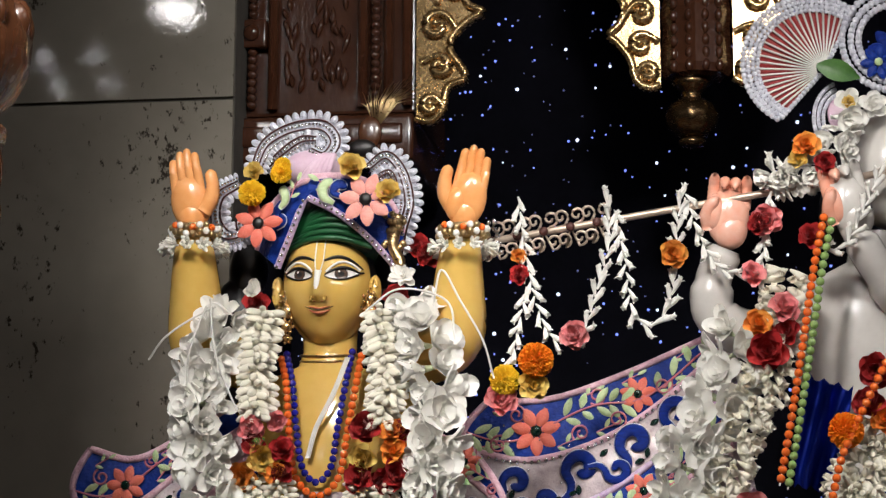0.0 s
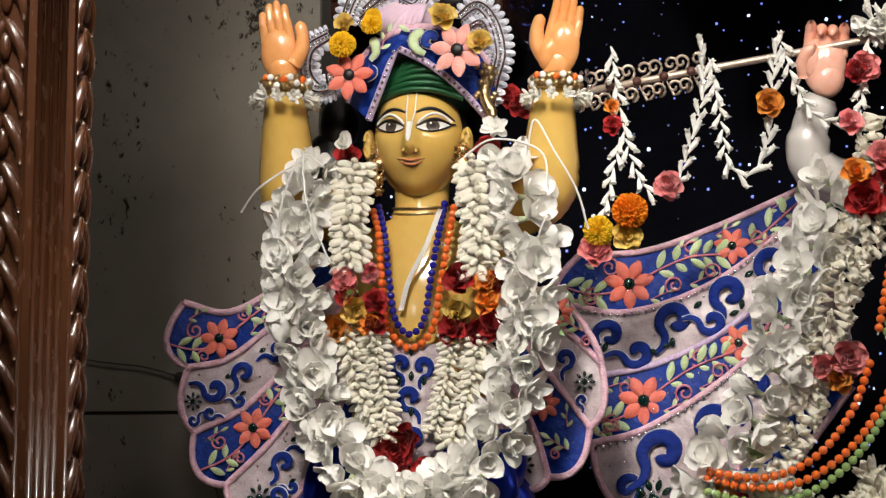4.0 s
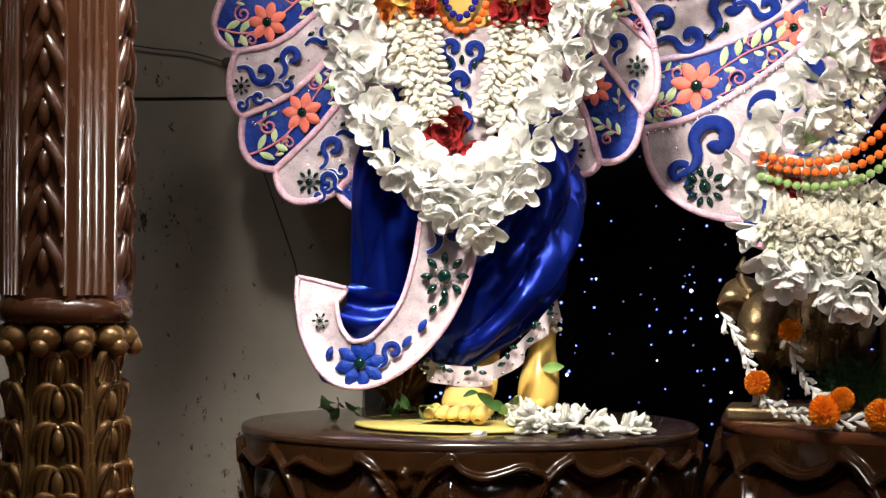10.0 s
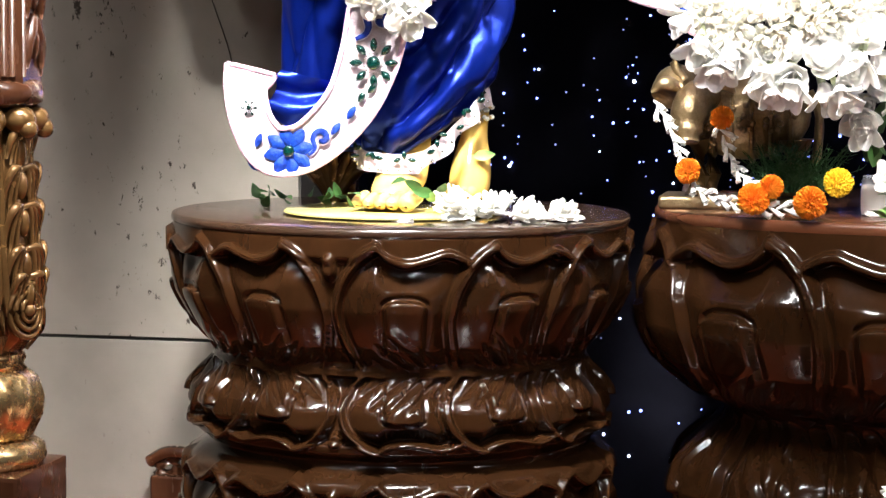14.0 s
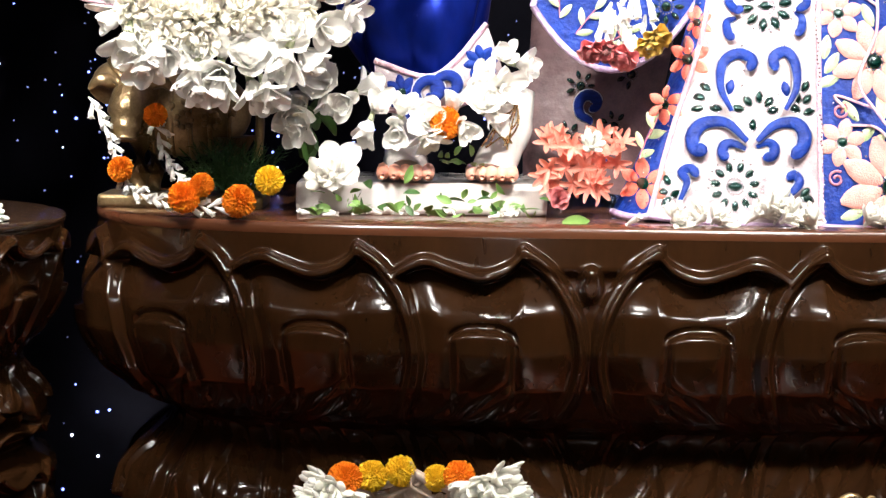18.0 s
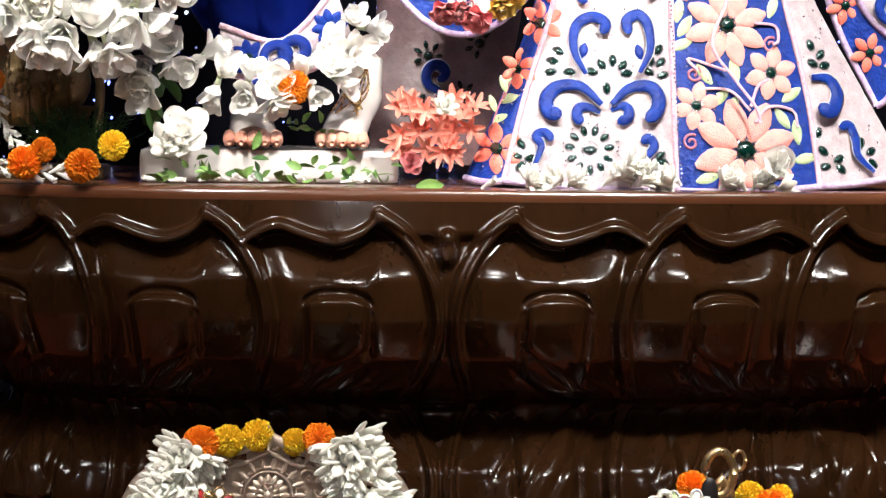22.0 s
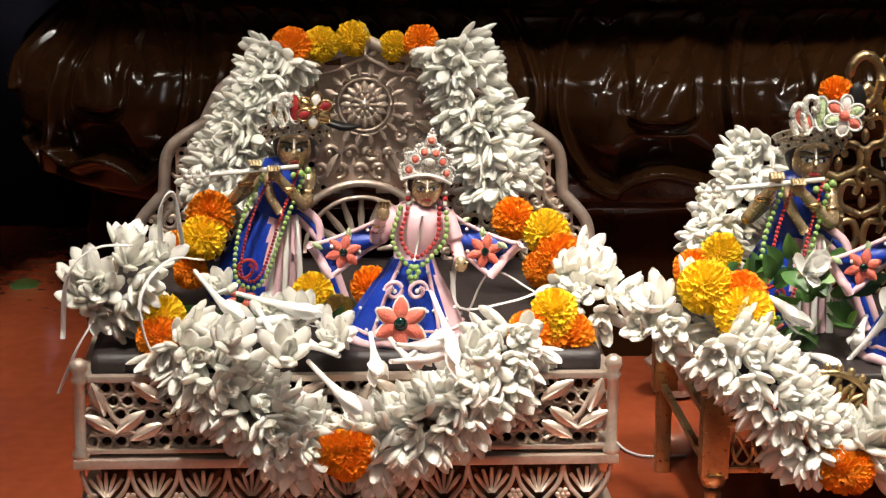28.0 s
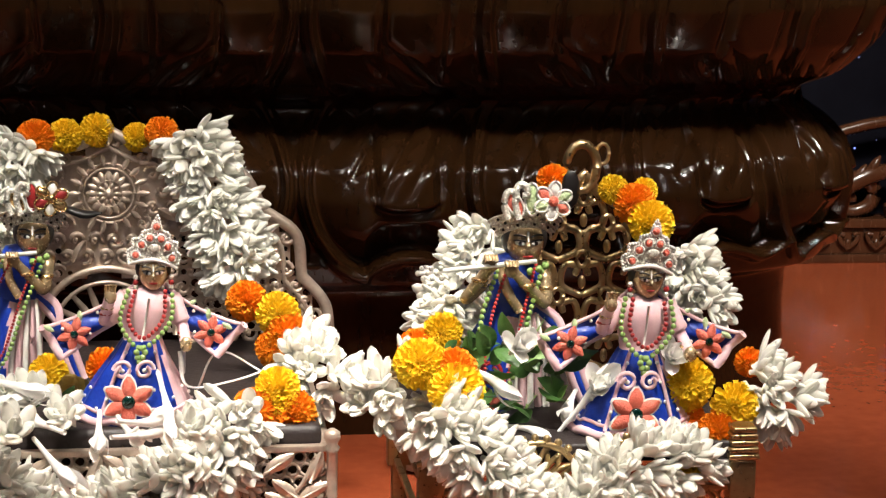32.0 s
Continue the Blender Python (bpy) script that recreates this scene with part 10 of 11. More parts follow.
def mini_head(bm, h, r, mi, mi_white, mi_dark):
    """A small metal face: long eyes, brows, a white brow mark and dark hair behind."""
    h = Vector(h)
    blob(bm, h, (r * 0.90, r * 0.95, r * 1.14), mi, 18, 14)
    blob(bm, h + Vector((0, -r * 0.30, -r * 0.62)), (r * 0.52, r * 0.55, r * 0.50), mi, 12, 8)
    blob(bm, h + Vector((0, r * 0.34, r * 0.18)), (r * 1.12, r * 0.92, r * 1.20), mi_dark, 14, 10)
    tube(bm, [h + Vector((0, -r * 0.92, r * 0.25)), h + Vector((0, -r * 1.04, -r * 0.05)), h + Vector((0, -r * 1.08, -r * 0.22)), h + Vector((0, -r * 0.92, -r * 0.30))], [r * 0.07, r * 0.10, r * 0.13, r * 0.05], 7, mi)
    tube(bm, [h + Vector((0, -r * (1.0 - 0.16 * q), r * (0.12 + 0.5 * q))) for q in (0, 0.5, 1)], r * 0.055, 5, mi_white)
    for s in (-1, 1):
        c = h + Vector((s * r * 0.38, -r * 0.845, r * 0.08))
        turn = Matrix.Rotation(s * 0.42, 3, "Z") @ Matrix.Rotation(-s * 0.12, 3, "Y")
        blob(bm, c, (r * 0.27, r * 0.075, r * 0.115), mi_white, 10, 6, turn)
        blob(bm, c + Vector((-s * r * 0.02, -r * 0.06, 0)), (r * 0.115, r * 0.05, r * 0.105), mi_dark, 8, 5)
        for dz, th, lift in ((0.115, 0.040, 0.06), (0.33, 0.050, 0.10)):
            tube(bm, [h + Vector((s * r * q, -r * (0.99 - 0.42 * q * q), r * (0.06 + dz + lift * math.sin((q - 0.1) * 4.2)))) for q in (0.12, 0.25, 0.4, 0.55, 0.68)], r * th, 5, mi_dark)
    tube(bm, [h + Vector((r * x, -r * (0.87 - 0.4 * x * x), r * (-0.58 + 0.5 * x * x))) for x in (-0.24, -0.12, 0, 0.12, 0.24)], [r * 0.03, r * 0.06, r * 0.075, r * 0.06, r * 0.03], 6, 9)


FIG = [M["dollblue"], M["dollpink"], M["dollgold"], M["spark"], M["coral"], M["bead_green"], M["hair"], M["leafthread"], M["gem"], M["redrose"], M["enamelwhite"], M["dolldark"], M["dollsilver"], M["gold"]]


def flautist(base, head, label, colours):
    """A small standing figure with a flute, leaning a little: one mesh."""
    b0 = Vector(base)
    k = (head[2] - b0.z) / 0.172
    lean = (head[0] - b0.x) / k + 0.012
    P = lambda x, y, z: b0 + Vector((x - 0.012 + lean * (z / 0.172) ** 1.4, y, z)) * k
    bm = bmesh.new()
    # wrapped lower cloth: blue on one side, striped pink pleats on the other
    rows = []
    for z, x0, rx in ((0.0, -0.006, 0.052), (0.02, -0.006, 0.049), (0.045, -0.004, 0.044), (0.07, -0.002, 0.037), (0.09, 0.0, 0.030), (0.105, 0.0, 0.025)):
        rows.append([P(x0 + rx * (1 + 0.055 * math.sin(11 * w)) * math.cos(w), rx * 0.62 * (1 + 0.10 * math.sin(11 * w)) * math.sin(w), z) for w in np.linspace(0, 2 * math.pi, 66, endpoint=False)])
    grid(bm, rows, close_u=True, mi=1)
    for f in bm.faces:
        q = (f.calc_center_median() - b0) / k
        mid = q.x - lean * max(0.0, q.z / 0.172) ** 1.4 + 0.012
        if mid < 0.006 - 0.12 * q.z and q.y < 0.012:
            f.material_index = 0
    for i, x in enumerate((0.008, 0.016, 0.024, 0.032, 0.040)):
        tube(bm, smooth_line([P(0.004 + 0.5 * x, -0.020, 0.100), P(x * 0.9, -0.028, 0.06), P(x * 1.1 + 0.002, -0.030 + 0.006 * (i > 2), 0.002)], 4), [0.0022 * k] * 4 + [0.0034 * k] * 4 + [0.0040 * k], 7, 1 if i % 2 else 10)
    # torso, sash and arms
    tube(bm, [P(0, 0, 0.098), P(0.001, -0.001, 0.112), P(-0.002, -0.002, 0.135), P(-0.002, 0, 0.150), P(0.002, 0, 0.158)], [0.026 * k, 0.024 * k, 0.029 * k, 0.026 * k, 0.011 * k], 18, 0, True, 0.75, (0, 1, 0))
    tube(bm, smooth_line([P(-0.024, -0.018, 0.150), P(-0.012, -0.028, 0.125), P(0.004, -0.028, 0.105)], 4), 0.0055 * k, 7, 2)
    for elbow, w, sh in ((P(-0.052, -0.014, 0.116), P(-0.036, -0.034, 0.156), P(-0.026, 0, 0.148)), (P(0.030, -0.022, 0.112), P(-0.014, -0.036, 0.150), P(0.026, 0, 0.146))):
        line = smooth_line([sh, sh.lerp(elbow, 0.5) + Vector((0, -0.004, -0.002)) * k, elbow, elbow.lerp(w, 0.55), w], 4)
        tube(bm, line, [k * (0.0082 - 0.0028 * i / (len(line) - 1)) for i in range(len(line))], 9, 2)
        for q in (0.30, 0.80):
            p = line[int(q * (len(line) - 1))]
            blob(bm, p, (0.0095 * k, 0.0095 * k, 0.0042 * k), 13, 9, 6)
        blob(bm, w, (0.0078 * k, 0.0070 * k, 0.0085 * k), 2, 9, 6)
        for q in range(4):
            tube(bm, smooth_line([w + Vector((0.0036 * q - 0.006, 0, 0.003)) * k, w + Vector((0.0036 * q - 0.007, -0.006, 0.010)) * k, w + Vector((0.0034 * q - 0.006, -0.010, 0.005)) * k], 3), 0.0021 * k, 5, 2)
    hd = P(0.0, -0.006, 0.174)
    mini_head(bm, hd, 0.0220 * k, 2, 10, 6)
    plumed_crown(bm, hd + Vector((0, 0.002, 0.014)) * k, 0.0275 * k, colours)
    tube(bm, [P(-0.112, -0.042, 0.149), P(0.010, -0.036, 0.159)], 0.0026 * k, 8, 10)
    for q in range(9):
        blob(bm, P(-0.112 + 0.0032 * q, -0.043, 0.149 + 0.006 * math.sin(q * 2.1)), (0.0030 * k, 0.002 * k, 0.0030 * k), 12, 6, 5)
    bead_run(bm, [P(-0.024, -0.020, 0.152), P(-0.036, -0.034, 0.10), P(-0.032, -0.042, 0.040), P(-0.012, -0.044, 0.022), P(0.004, -0.040, 0.036), P(0.012, -0.034, 0.09), P(0.020, -0.024, 0.150)], 0.0031 * k, 5)
    bead_run(bm, [P(-0.016, -0.024, 0.154), P(-0.026, -0.036, 0.10), P(-0.026, -0.044, 0.045), P(-0.012, -0.046, 0.030), P(0.000, -0.042, 0.045), P(0.006, -0.036, 0.10), P(0.012, -0.026, 0.154)], 0.0021 * k, 9)
    bead_run(bm, [P(0.008, -0.024, 0.146), P(0.018, -0.026, 0.150), P(0.028, -0.018, 0.154)], 0.0044 * k, 5)
    # sash tail blown to the side
    for i in range(3):
        tube(bm, smooth_line([P(0.024, -0.006, 0.108 - 0.005 * i), P(0.050, -0.012, 0.090 - 0.007 * i), P(0.060 + 0.004 * i, -0.018, 0.060), P(0.072 + 0.006 * i, -0.020, 0.030), P(0.086 + 0.005 * i, -0.020, 0.004)], 5), 0.0052 * k, 7, 1 if i != 1 else 0)
    line = [P(-0.020 + 0.012 * math.cos(w) * (1 - 0.06 * w), -0.040, 0.042 + 0.013 * math.sin(w) * (1 - 0.06 * w)) for w in np.linspace(0, 7.5, 18)]
    tube(bm, line, 0.0022 * k, 6, 9)
    for q in range(6):
        lens_piece(bm, P(-0.022, -0.043, 0.010), 0.3 + q * 1.05, 0.018 * k, 0.009 * k, 0.003 * k, 4)
    blob(bm, P(-0.022, -0.046, 0.010), (0.005 * k, 0.003 * k, 0.005 * k), 8, 8, 5)
    fg = part("flute_player_figurine", bm, FIG)
    return tagged(fg, label, "figurine", "small dressed figures")


def consort(base, head, label):
    """A small figure in a wide blue skirt with spread sleeves: one mesh."""
    b0 = Vector(base)
    k = (head[2] - b0.z) / 0.178
    lean = (head[0] - b0.x) / k + 0.014
    P = lambda x, y, z: b0 + Vector((x - 0.014 + lean * (z / 0.178) ** 1.4, y, z)) * k
    bm = bmesh.new()
    rows = []
    for z, rx, ry in ((0.0, 0.070, 0.050), (0.006, 0.071, 0.050), (0.03, 0.060, 0.042), (0.055, 0.046, 0.034), (0.078, 0.032, 0.026), (0.096, 0.023, 0.020)):
        rows.append([P(rx * (1 + 0.05 * math.sin(9 * w)) * math.cos(w), ry * (1 + 0.05 * math.sin(9 * w)) * math.sin(w), z) for w in np.linspace(0, 2 * math.pi, 54, endpoint=False)])
    grid(bm, rows, close_u=True, mi=0)
    for f in bm.faces:
        q = (f.calc_center_median() - b0) / k
        if q.x - lean * max(0.0, q.z / 0.178) ** 1.4 + 0.014 > 0.019 + 0.42 * (0.096 - q.z):
            f.material_index = 1
    for z, rx, th in ((0.004, 0.070, 0.0058), (0.016, 0.066, 0.0022)):
        tube(bm, [P(rx * (1 + 0.05 * math.sin(9 * w)) * math.cos(w), rx * 0.71 * math.sin(w), z + 0.003 * math.sin(9 * w)) for w in np.linspace(0, 6.283, 46)], th * k, 6, 1)
    for s in (-1, 1):
        tube(bm, smooth_line([P(s * 0.014, -0.021, 0.096), P(s * 0.026, -0.030, 0.06), P(s * 0.040, -0.040, 0.008)], 4), 0.0024 * k, 6, 1)
        for q in range(4):
            blob(bm, P(s * (0.017 + 0.006 * q), -0.026 - 0.004 * q, 0.084 - 0.022 * q), (0.0024 * k, 0.002 * k, 0.0024 * k), 10, 6, 4)
    # blouse, arms and spread embroidered drape
    tube(bm, [P(0, 0, 0.092), P(0, -0.002, 0.108), P(0, -0.003, 0.130), P(0, 0, 0.150), P(0, 0, 0.158)], [0.022 * k, 0.025 * k, 0.033 * k, 0.031 * k, 0.011 * k], 18, 1, True, 0.72, (0, 1, 0))
    tube(bm, [P(0, -0.027, 0.150), P(0, -0.028, 0.120), P(0, -0.022, 0.096)], 0.0014 * k, 5, 10)
    for s, elbow, w in ((-1, P(-0.048, -0.012, 0.120), P(-0.046, -0.036, 0.155)), (1, P(0.046, -0.010, 0.112), P(0.052, -0.038, 0.096))):
        line = smooth_line([P(s * 0.026, 0, 0.148), elbow.lerp(P(s * 0.026, 0, 0.148), 0.4), elbow, w], 5)
        tube(bm, line, [0.0115 * k] * 9 + [0.0070 * k] * (len(line) - 9), 9, 1)
        tube(bm, line[9:], 0.0066 * k, 8, 2)
        for q in (-4, -3):
            blob(bm, line[q], (0.0085 * k, 0.0085 * k, 0.0034 * k), 9 if q == -4 else 13, 8, 5)
        blob(bm, w, (0.0078 * k, 0.0068 * k, 0.0095 * k), 2, 9, 6)
        for q in range(4):
            tube(bm, [w + Vector((0.0032 * q - 0.005, -0.002, 0.005 * (1 if s < 0 else 0.2))) * k, w + Vector(((0.0036 * q - 0.005), -0.006, 0.015 if s < 0 else -0.002 + 0.002 * q)) * k], 0.0020 * k, 5, 2)
        rows = []
        for i in range(11):
            q = i / 10
            top, bot = P(s * (0.016 + 0.104 * q), 0.012 - 0.014 * q, 0.160 - 0.048 * q - 0.010 * math.sin(q * 3.1)), P(s * (0.030 + 0.062 * q), 0.014 - 0.016 * q, 0.118 - 0.044 * q)
            rows.append([top.lerp(bot, j / 6) + Vector((0, -0.005 * math.sin(j * 1.2 + i * 0.8), 0)) * k for j in range(7)])
        grid(bm, rows if s > 0 else rows[::-1], mi=0)
        tube(bm, [row[-1] for row in rows], 0.0034 * k, 6, 1)
        tube(bm, rows[-1], 0.0056 * k, 7, 1)
        tube(bm, [row[0] for row in rows], 0.0026 * k, 6, 1)
        cc = rows[7][3] + Vector((0, -0.006, 0)) * k
        for q in range(6):
            lens_piece(bm, cc, q * 1.047 + 0.3, 0.021 * k, 0.0115 * k, 0.003 * k, 4)
        blob(bm, cc + Vector((0, -0.003, 0)) * k, (0.0050 * k, 0.003 * k, 0.0050 * k), 8, 8, 5)
        for q in range(3):
            lens_piece(bm, rows[3 + q * 3][1] + Vector((0, -0.005, 0)) * k, 0.6 + q, 0.014 * k, 0.007 * k, 0.002 * k, 7)
            blob(bm, rows[2 + q * 3][5] + Vector((0, -0.005, 0)) * k, (0.0024 * k, 0.0016 * k, 0.0024 * k), 10, 6, 4)
            blob(bm, rows[4 + q * 2][1] + Vector((0, -0.005, 0)) * k, (0.0024 * k, 0.0016 * k, 0.0024 * k), 10, 6, 4)
    hd = P(0.0, -0.006, 0.178)
    mini_head(bm, hd, 0.0195 * k, 2, 10, 6)
    pointed_crown(bm, hd + Vector((0, 0.001, 0.013)) * k, 0.0250 * k, 0.10)
    for s in (-1, 1):
        for q in range(3):
            blob(bm, hd + Vector((s * 0.021, -0.004, -0.006 - 0.006 * q)) * k, (0.0036 * k, 0.003 * k, 0.0036 * k), 12 if q != 1 else 9, 6, 5)
    bead_run(bm, [P(-0.026, -0.018, 0.157), P(-0.030, -0.032, 0.125), P(-0.014, -0.036, 0.100), P(0, -0.036, 0.092), P(0.014, -0.036, 0.100), P(0.030, -0.032, 0.125), P(0.026, -0.018, 0.157)], 0.0034 * k, 5)
    bead_run(bm, [P(-0.018, -0.022, 0.157), P(-0.020, -0.034, 0.125), P(0, -0.038, 0.104), P(0.020, -0.034, 0.125), P(0.018, -0.022, 0.157)], 0.0029 * k, 9)
    for x, z in ((0, 0.092), (-0.005, 0.087), (0.005, 0.087), (-0.003, 0.081), (0.003, 0.081), (0, 0.075)):
        blob(bm, P(x, -0.038, z), (0.0040 * k, 0.004 * k, 0.0040 * k), 5, 7, 5)
    cc = P(-0.008, -0.050, 0.030)
    for q in range(6):
        lens_piece(bm, cc, q * 1.047 + 0.5, 0.031 * k, 0.017 * k, 0.004 * k, 4)
        lens_piece(bm, cc + Vector((0, 0.0012, 0)) * k, q * 1.047 + 0.5, 0.0335 * k, 0.020 * k, 0.002 * k, 10)
    blob(bm, cc + Vector((0, -0.003, 0)) * k, (0.0085 * k, 0.004 * k, 0.0085 * k), 8, 10, 6)
    for s in (-1, 1):
        line = [P(-0.006 + s * 0.013 + s * 0.011 * math.cos(w) * (1 - 0.07 * w), -0.038 - 0.001 * w, 0.066 + 0.011 * math.sin(w) * (1 - 0.07 * w)) for w in np.linspace(0, 7.5, 18)]
        tube(bm, line, 0.0026 * k, 6, 1)
        blob(bm, P(-0.006 + s * 0.013, -0.043, 0.066), (0.003 * k, 0.002 * k, 0.003 * k), 10, 7, 5)
    for q in range(14):
        a = math.pi + math.pi * (q + 0.5) / 14
        blob(bm, P(0.064 * math.cos(a), 0.046 * math.sin(a), 0.018 + 0.012 * (q % 3)), (0.0024 * k, 0.002 * k, 0.0024 * k), 10, 6, 4)
    fg = part("consort_figurine", bm, FIG)
    return tagged(fg, label, "figurine", "small dressed figures")


SEAT = 0.672


def seated(px_base, y):
    return (px_base[0], y, SEAT)


flautist(seated((0.695, 3.220, 0.690), 3.22), (0.723, 3.210, 0.848), "small brass flute player in blue and pink on the silver throne", (13, 9, 10))
consort(seated((0.855, 3.045, 0.663), 3.045), (0.865, 3.040, 0.840), "small figure in a spread blue skirt on the silver throne")
bm = bmesh.new()
tube(bm, smooth_line([(0.760, 3.300, 0.866), (0.783, 3.300, 0.859), (0.803, 3.300, 0.861)], 4), [0.010, 0.012, 0.013, 0.014, 0.013, 0.012, 0.010, 0.006, 0.003], 8, 0, True, 0.4)
tagged(part("dark_feather", bm, M["hair"]), "dark feather tip beside the small crown", "feather")

# ---- small brass throne ----
A0, A1, B0, B1 = 1.160, 1.548, 2.955, 3.30
th2 = thing("brass_throne", ((A0 + A1) / 2, 3.12, FLOOR), "small old brass throne with pierced panels", "throne", "small thrones")
bm = bmesh.new()
box(bm, (A0 + 0.008, B0 + 0.008, 0.628), (A1 - 0.008, B1, 0.650), 0, 0.004)
part("cushion", bm, M["seatcloth"], th2, "dark flat seat cushion")
for x in (A0 + 0.014, A1 - 0.014):
    for y in (B0 + 0.012, B1 - 0.012):
        bm = bmesh.new()
        box(bm, (x - 0.015, y - 0.012, 0.535), (x + 0.015, y + 0.012, 0.628), 0, 0.002)
        for j in range(5):
            box(bm, (x - 0.018 + 0.001 * j, y - 0.015, 0.630 + 0.008 * j), (x + 0.018 - 0.001 * j, y + 0.015, 0.636 + 0.008 * j), 0, 0.002)
        if y > 3.1:
            box(bm, (x - 0.009, y - 0.009, FLOOR), (x + 0.009, y + 0.009, 0.536), 0, 0.002)
        else:
            tube(bm, smooth_line([(x, y, 0.54), (x, y, 0.51), (x - 0.006, y - 0.004, 0.475), (x - 0.010, y - 0.010, 0.45)], 4), [0.017, 0.015, 0.012, 0.010, 0.009, 0.009, 0.009, 0.010, 0.011, 0.013, 0.014, 0.014, 0.010], 10)
            blob(bm, (x - 0.010, y - 0.010, 0.442), (0.016, 0.018, 0.013), 0, 10, 8)
        part("leg", bm, M["brass"], th2, "square brass leg with a rounded foot")
for z in (0.540, 0.592):
    for lo, hi in (((A0 + 0.03, B0 + 0.006, z), (A1 - 0.03, B0 + 0.014, z + 0.007)), ((A0 + 0.006, B0 + 0.03, z), (A0 + 0.014, B1 - 0.03, z + 0.007)), ((A1 - 0.014, B0 + 0.03, z), (A1 - 0.006, B1 - 0.03, z + 0.007))):
        bm = bmesh.new()
        box(bm, lo, hi, 0, 0.001)
        part("rail", bm, M["brass"], th2)
bm = bmesh.new()
for k in range(13):
    x = A0 + 0.045 + k * 0.0245
    tube(bm, [(x + 0.0115 * math.cos(w), B0 + 0.010, 0.570 + 0.0215 * math.sin(w)) for w in np.linspace(0, 6.283, 14)], 0.0022, 5)
    tube(bm, [(x - 0.012, B0 + 0.010, 0.548), (x + 0.012, B0 + 0.010, 0.592)], 0.0018, 5)
    tube(bm, [(x + 0.012, B0 + 0.010, 0.548), (x - 0.012, B0 + 0.010, 0.592)], 0.0018, 5)
tagged(part("pierced_panel", bm, M["brass"], th2, "pierced brass lattice panel"), "", "", "", "stuff")
for s, cx2 in ((-1, 1.292), (1, 1.395)):
    bm = bmesh.new()
    c = Vector((cx2, B0 + 0.002, 0.600))
    for k in range(5):
        a = 1.57 + s * (-0.1 + 0.36 * k)
        lens = [spun(c, a, 0.012, 0), spun(c, a + 0.14, 0.032, 0), spun(c, a, 0.050, 0), spun(c, a - 0.14, 0.032, 0), spun(c, a, 0.012, 0)]
        tube(bm, smooth_line(lens, 4), 0.0032, 6)
    tube(bm, [spun(c, 1.57 + s * (-0.3 + 0.2 * q), 0.054, 0) for q in range(11)], 0.0042, 6)
    for q in range(9):
        blob(bm, spun(c, 1.57 + s * (-0.25 + 0.23 * q), 0.060, 0), (0.005, 0.004, 0.005), 0, 6, 5)
    part("fan_bracket", bm, M["brass"], th2, "pierced brass fan bracket")
bm = bmesh.new()
c0 = Vector((1.405, 3.285, 0.65))
prof = [(-0.135, 0.0), (-0.145, 0.06), (-0.115, 0.12), (-0.105, 0.15), (-0.06, 0.19), (-0.05, 0.215), (-0.018, 0.235), (0, 0.26)]
pts = [c0 + Vector((x, 0, z)) for x, z in flat_line(prof, 4)]
tube(bm, pts + [Vector((2 * c0.x - p.x, p.y, p.z)) for p in pts[-2::-1]], 0.0065, 8)
for zc, wide in ((0.030, 4), (0.078, 4), (0.126, 3), (0.172, 2), (0.206, 1)):
    for i in range(wide):
        x = (i - (wide - 1) / 2) * 0.062
        for hand in (-1, 1):
            line = smooth_line([c0 + Vector((x, 0, zc - 0.024)), c0 + Vector((x + hand * 0.026, 0, zc - 0.010)), c0 + Vector((x + hand * 0.022, 0, zc + 0.016)), c0 + Vector((x + hand * 0.006, 0, zc + 0.014)), c0 + Vector((x + hand * 0.009, 0, zc + 0.002))], 4)
            tube(bm, line, [0.0046] * (len(line) - 1) + [0.003], 6, 0, True, 0.6, (0, 1, 0))
        tube(bm, [c0 + Vector((x + 0.0075 * math.cos(w), -0.001, zc + 0.024 + 0.010 * math.sin(w))) for w in np.linspace(0, 6.283, 12)], 0.0036, 6)
        blob(bm, c0 + Vector((x, -0.002, zc - 0.006)), (0.005, 0.004, 0.009), 0, 8, 6)
tube(bm, [c0 + Vector((-0.005 + 0.020 * math.cos(w), -0.004, 0.268 + 0.030 * math.sin(w))) for w in np.linspace(0, 6.283, 16)], 0.006, 7)
tube(bm, [c0 + Vector((0.022 + 0.008 * math.cos(w), -0.004, 0.285 + 0.013 * math.sin(w))) for w in np.linspace(0, 6.283, 12)], 0.0025, 6)
tagged(part("openwork_back", bm, M["brass"], th2, "pierced brass back with a ring on top"), "", "", "", "stuff")
tg2 = garland("tuberose_garland", "garland of double white tuberoses draped over the brass throne", [(1.174, 2.970, 0.688), (1.214, 2.950, 0.656), (1.250, 2.940, 0.615), (1.285, 2.935, 0.572)], 0.034, ["tuberose"], 0.025, 4, 1.15, 0.6, arc=1.35, group="tuberose garlands")
for ctrl, r in (([(1.272, 3.240, 0.848), (1.255, 3.230, 0.811), (1.230, 3.220, 0.764), (1.222, 3.210, 0.737)], 0.026), ([(1.518, 3.240, 0.821), (1.535, 3.230, 0.779), (1.560, 3.220, 0.738)], 0.022), ([(1.118, 3.040, 0.678), (1.140, 3.030, 0.700), (1.168, 3.050, 0.708)], 0.042), ([(1.559, 3.050, 0.701), (1.592, 3.040, 0.682), (1.613, 3.040, 0.661)], 0.042), ([(1.324, 2.935, 0.572), (1.361, 2.940, 0.595), (1.399, 2.950, 0.629), (1.454, 2.970, 0.616), (1.482, 2.980, 0.640)], 0.034)):
    garland("", "", ctrl, r, ["tuberose"], 0.025, 4, 1.1, 0.6, arc=1.35, parent=tg2)
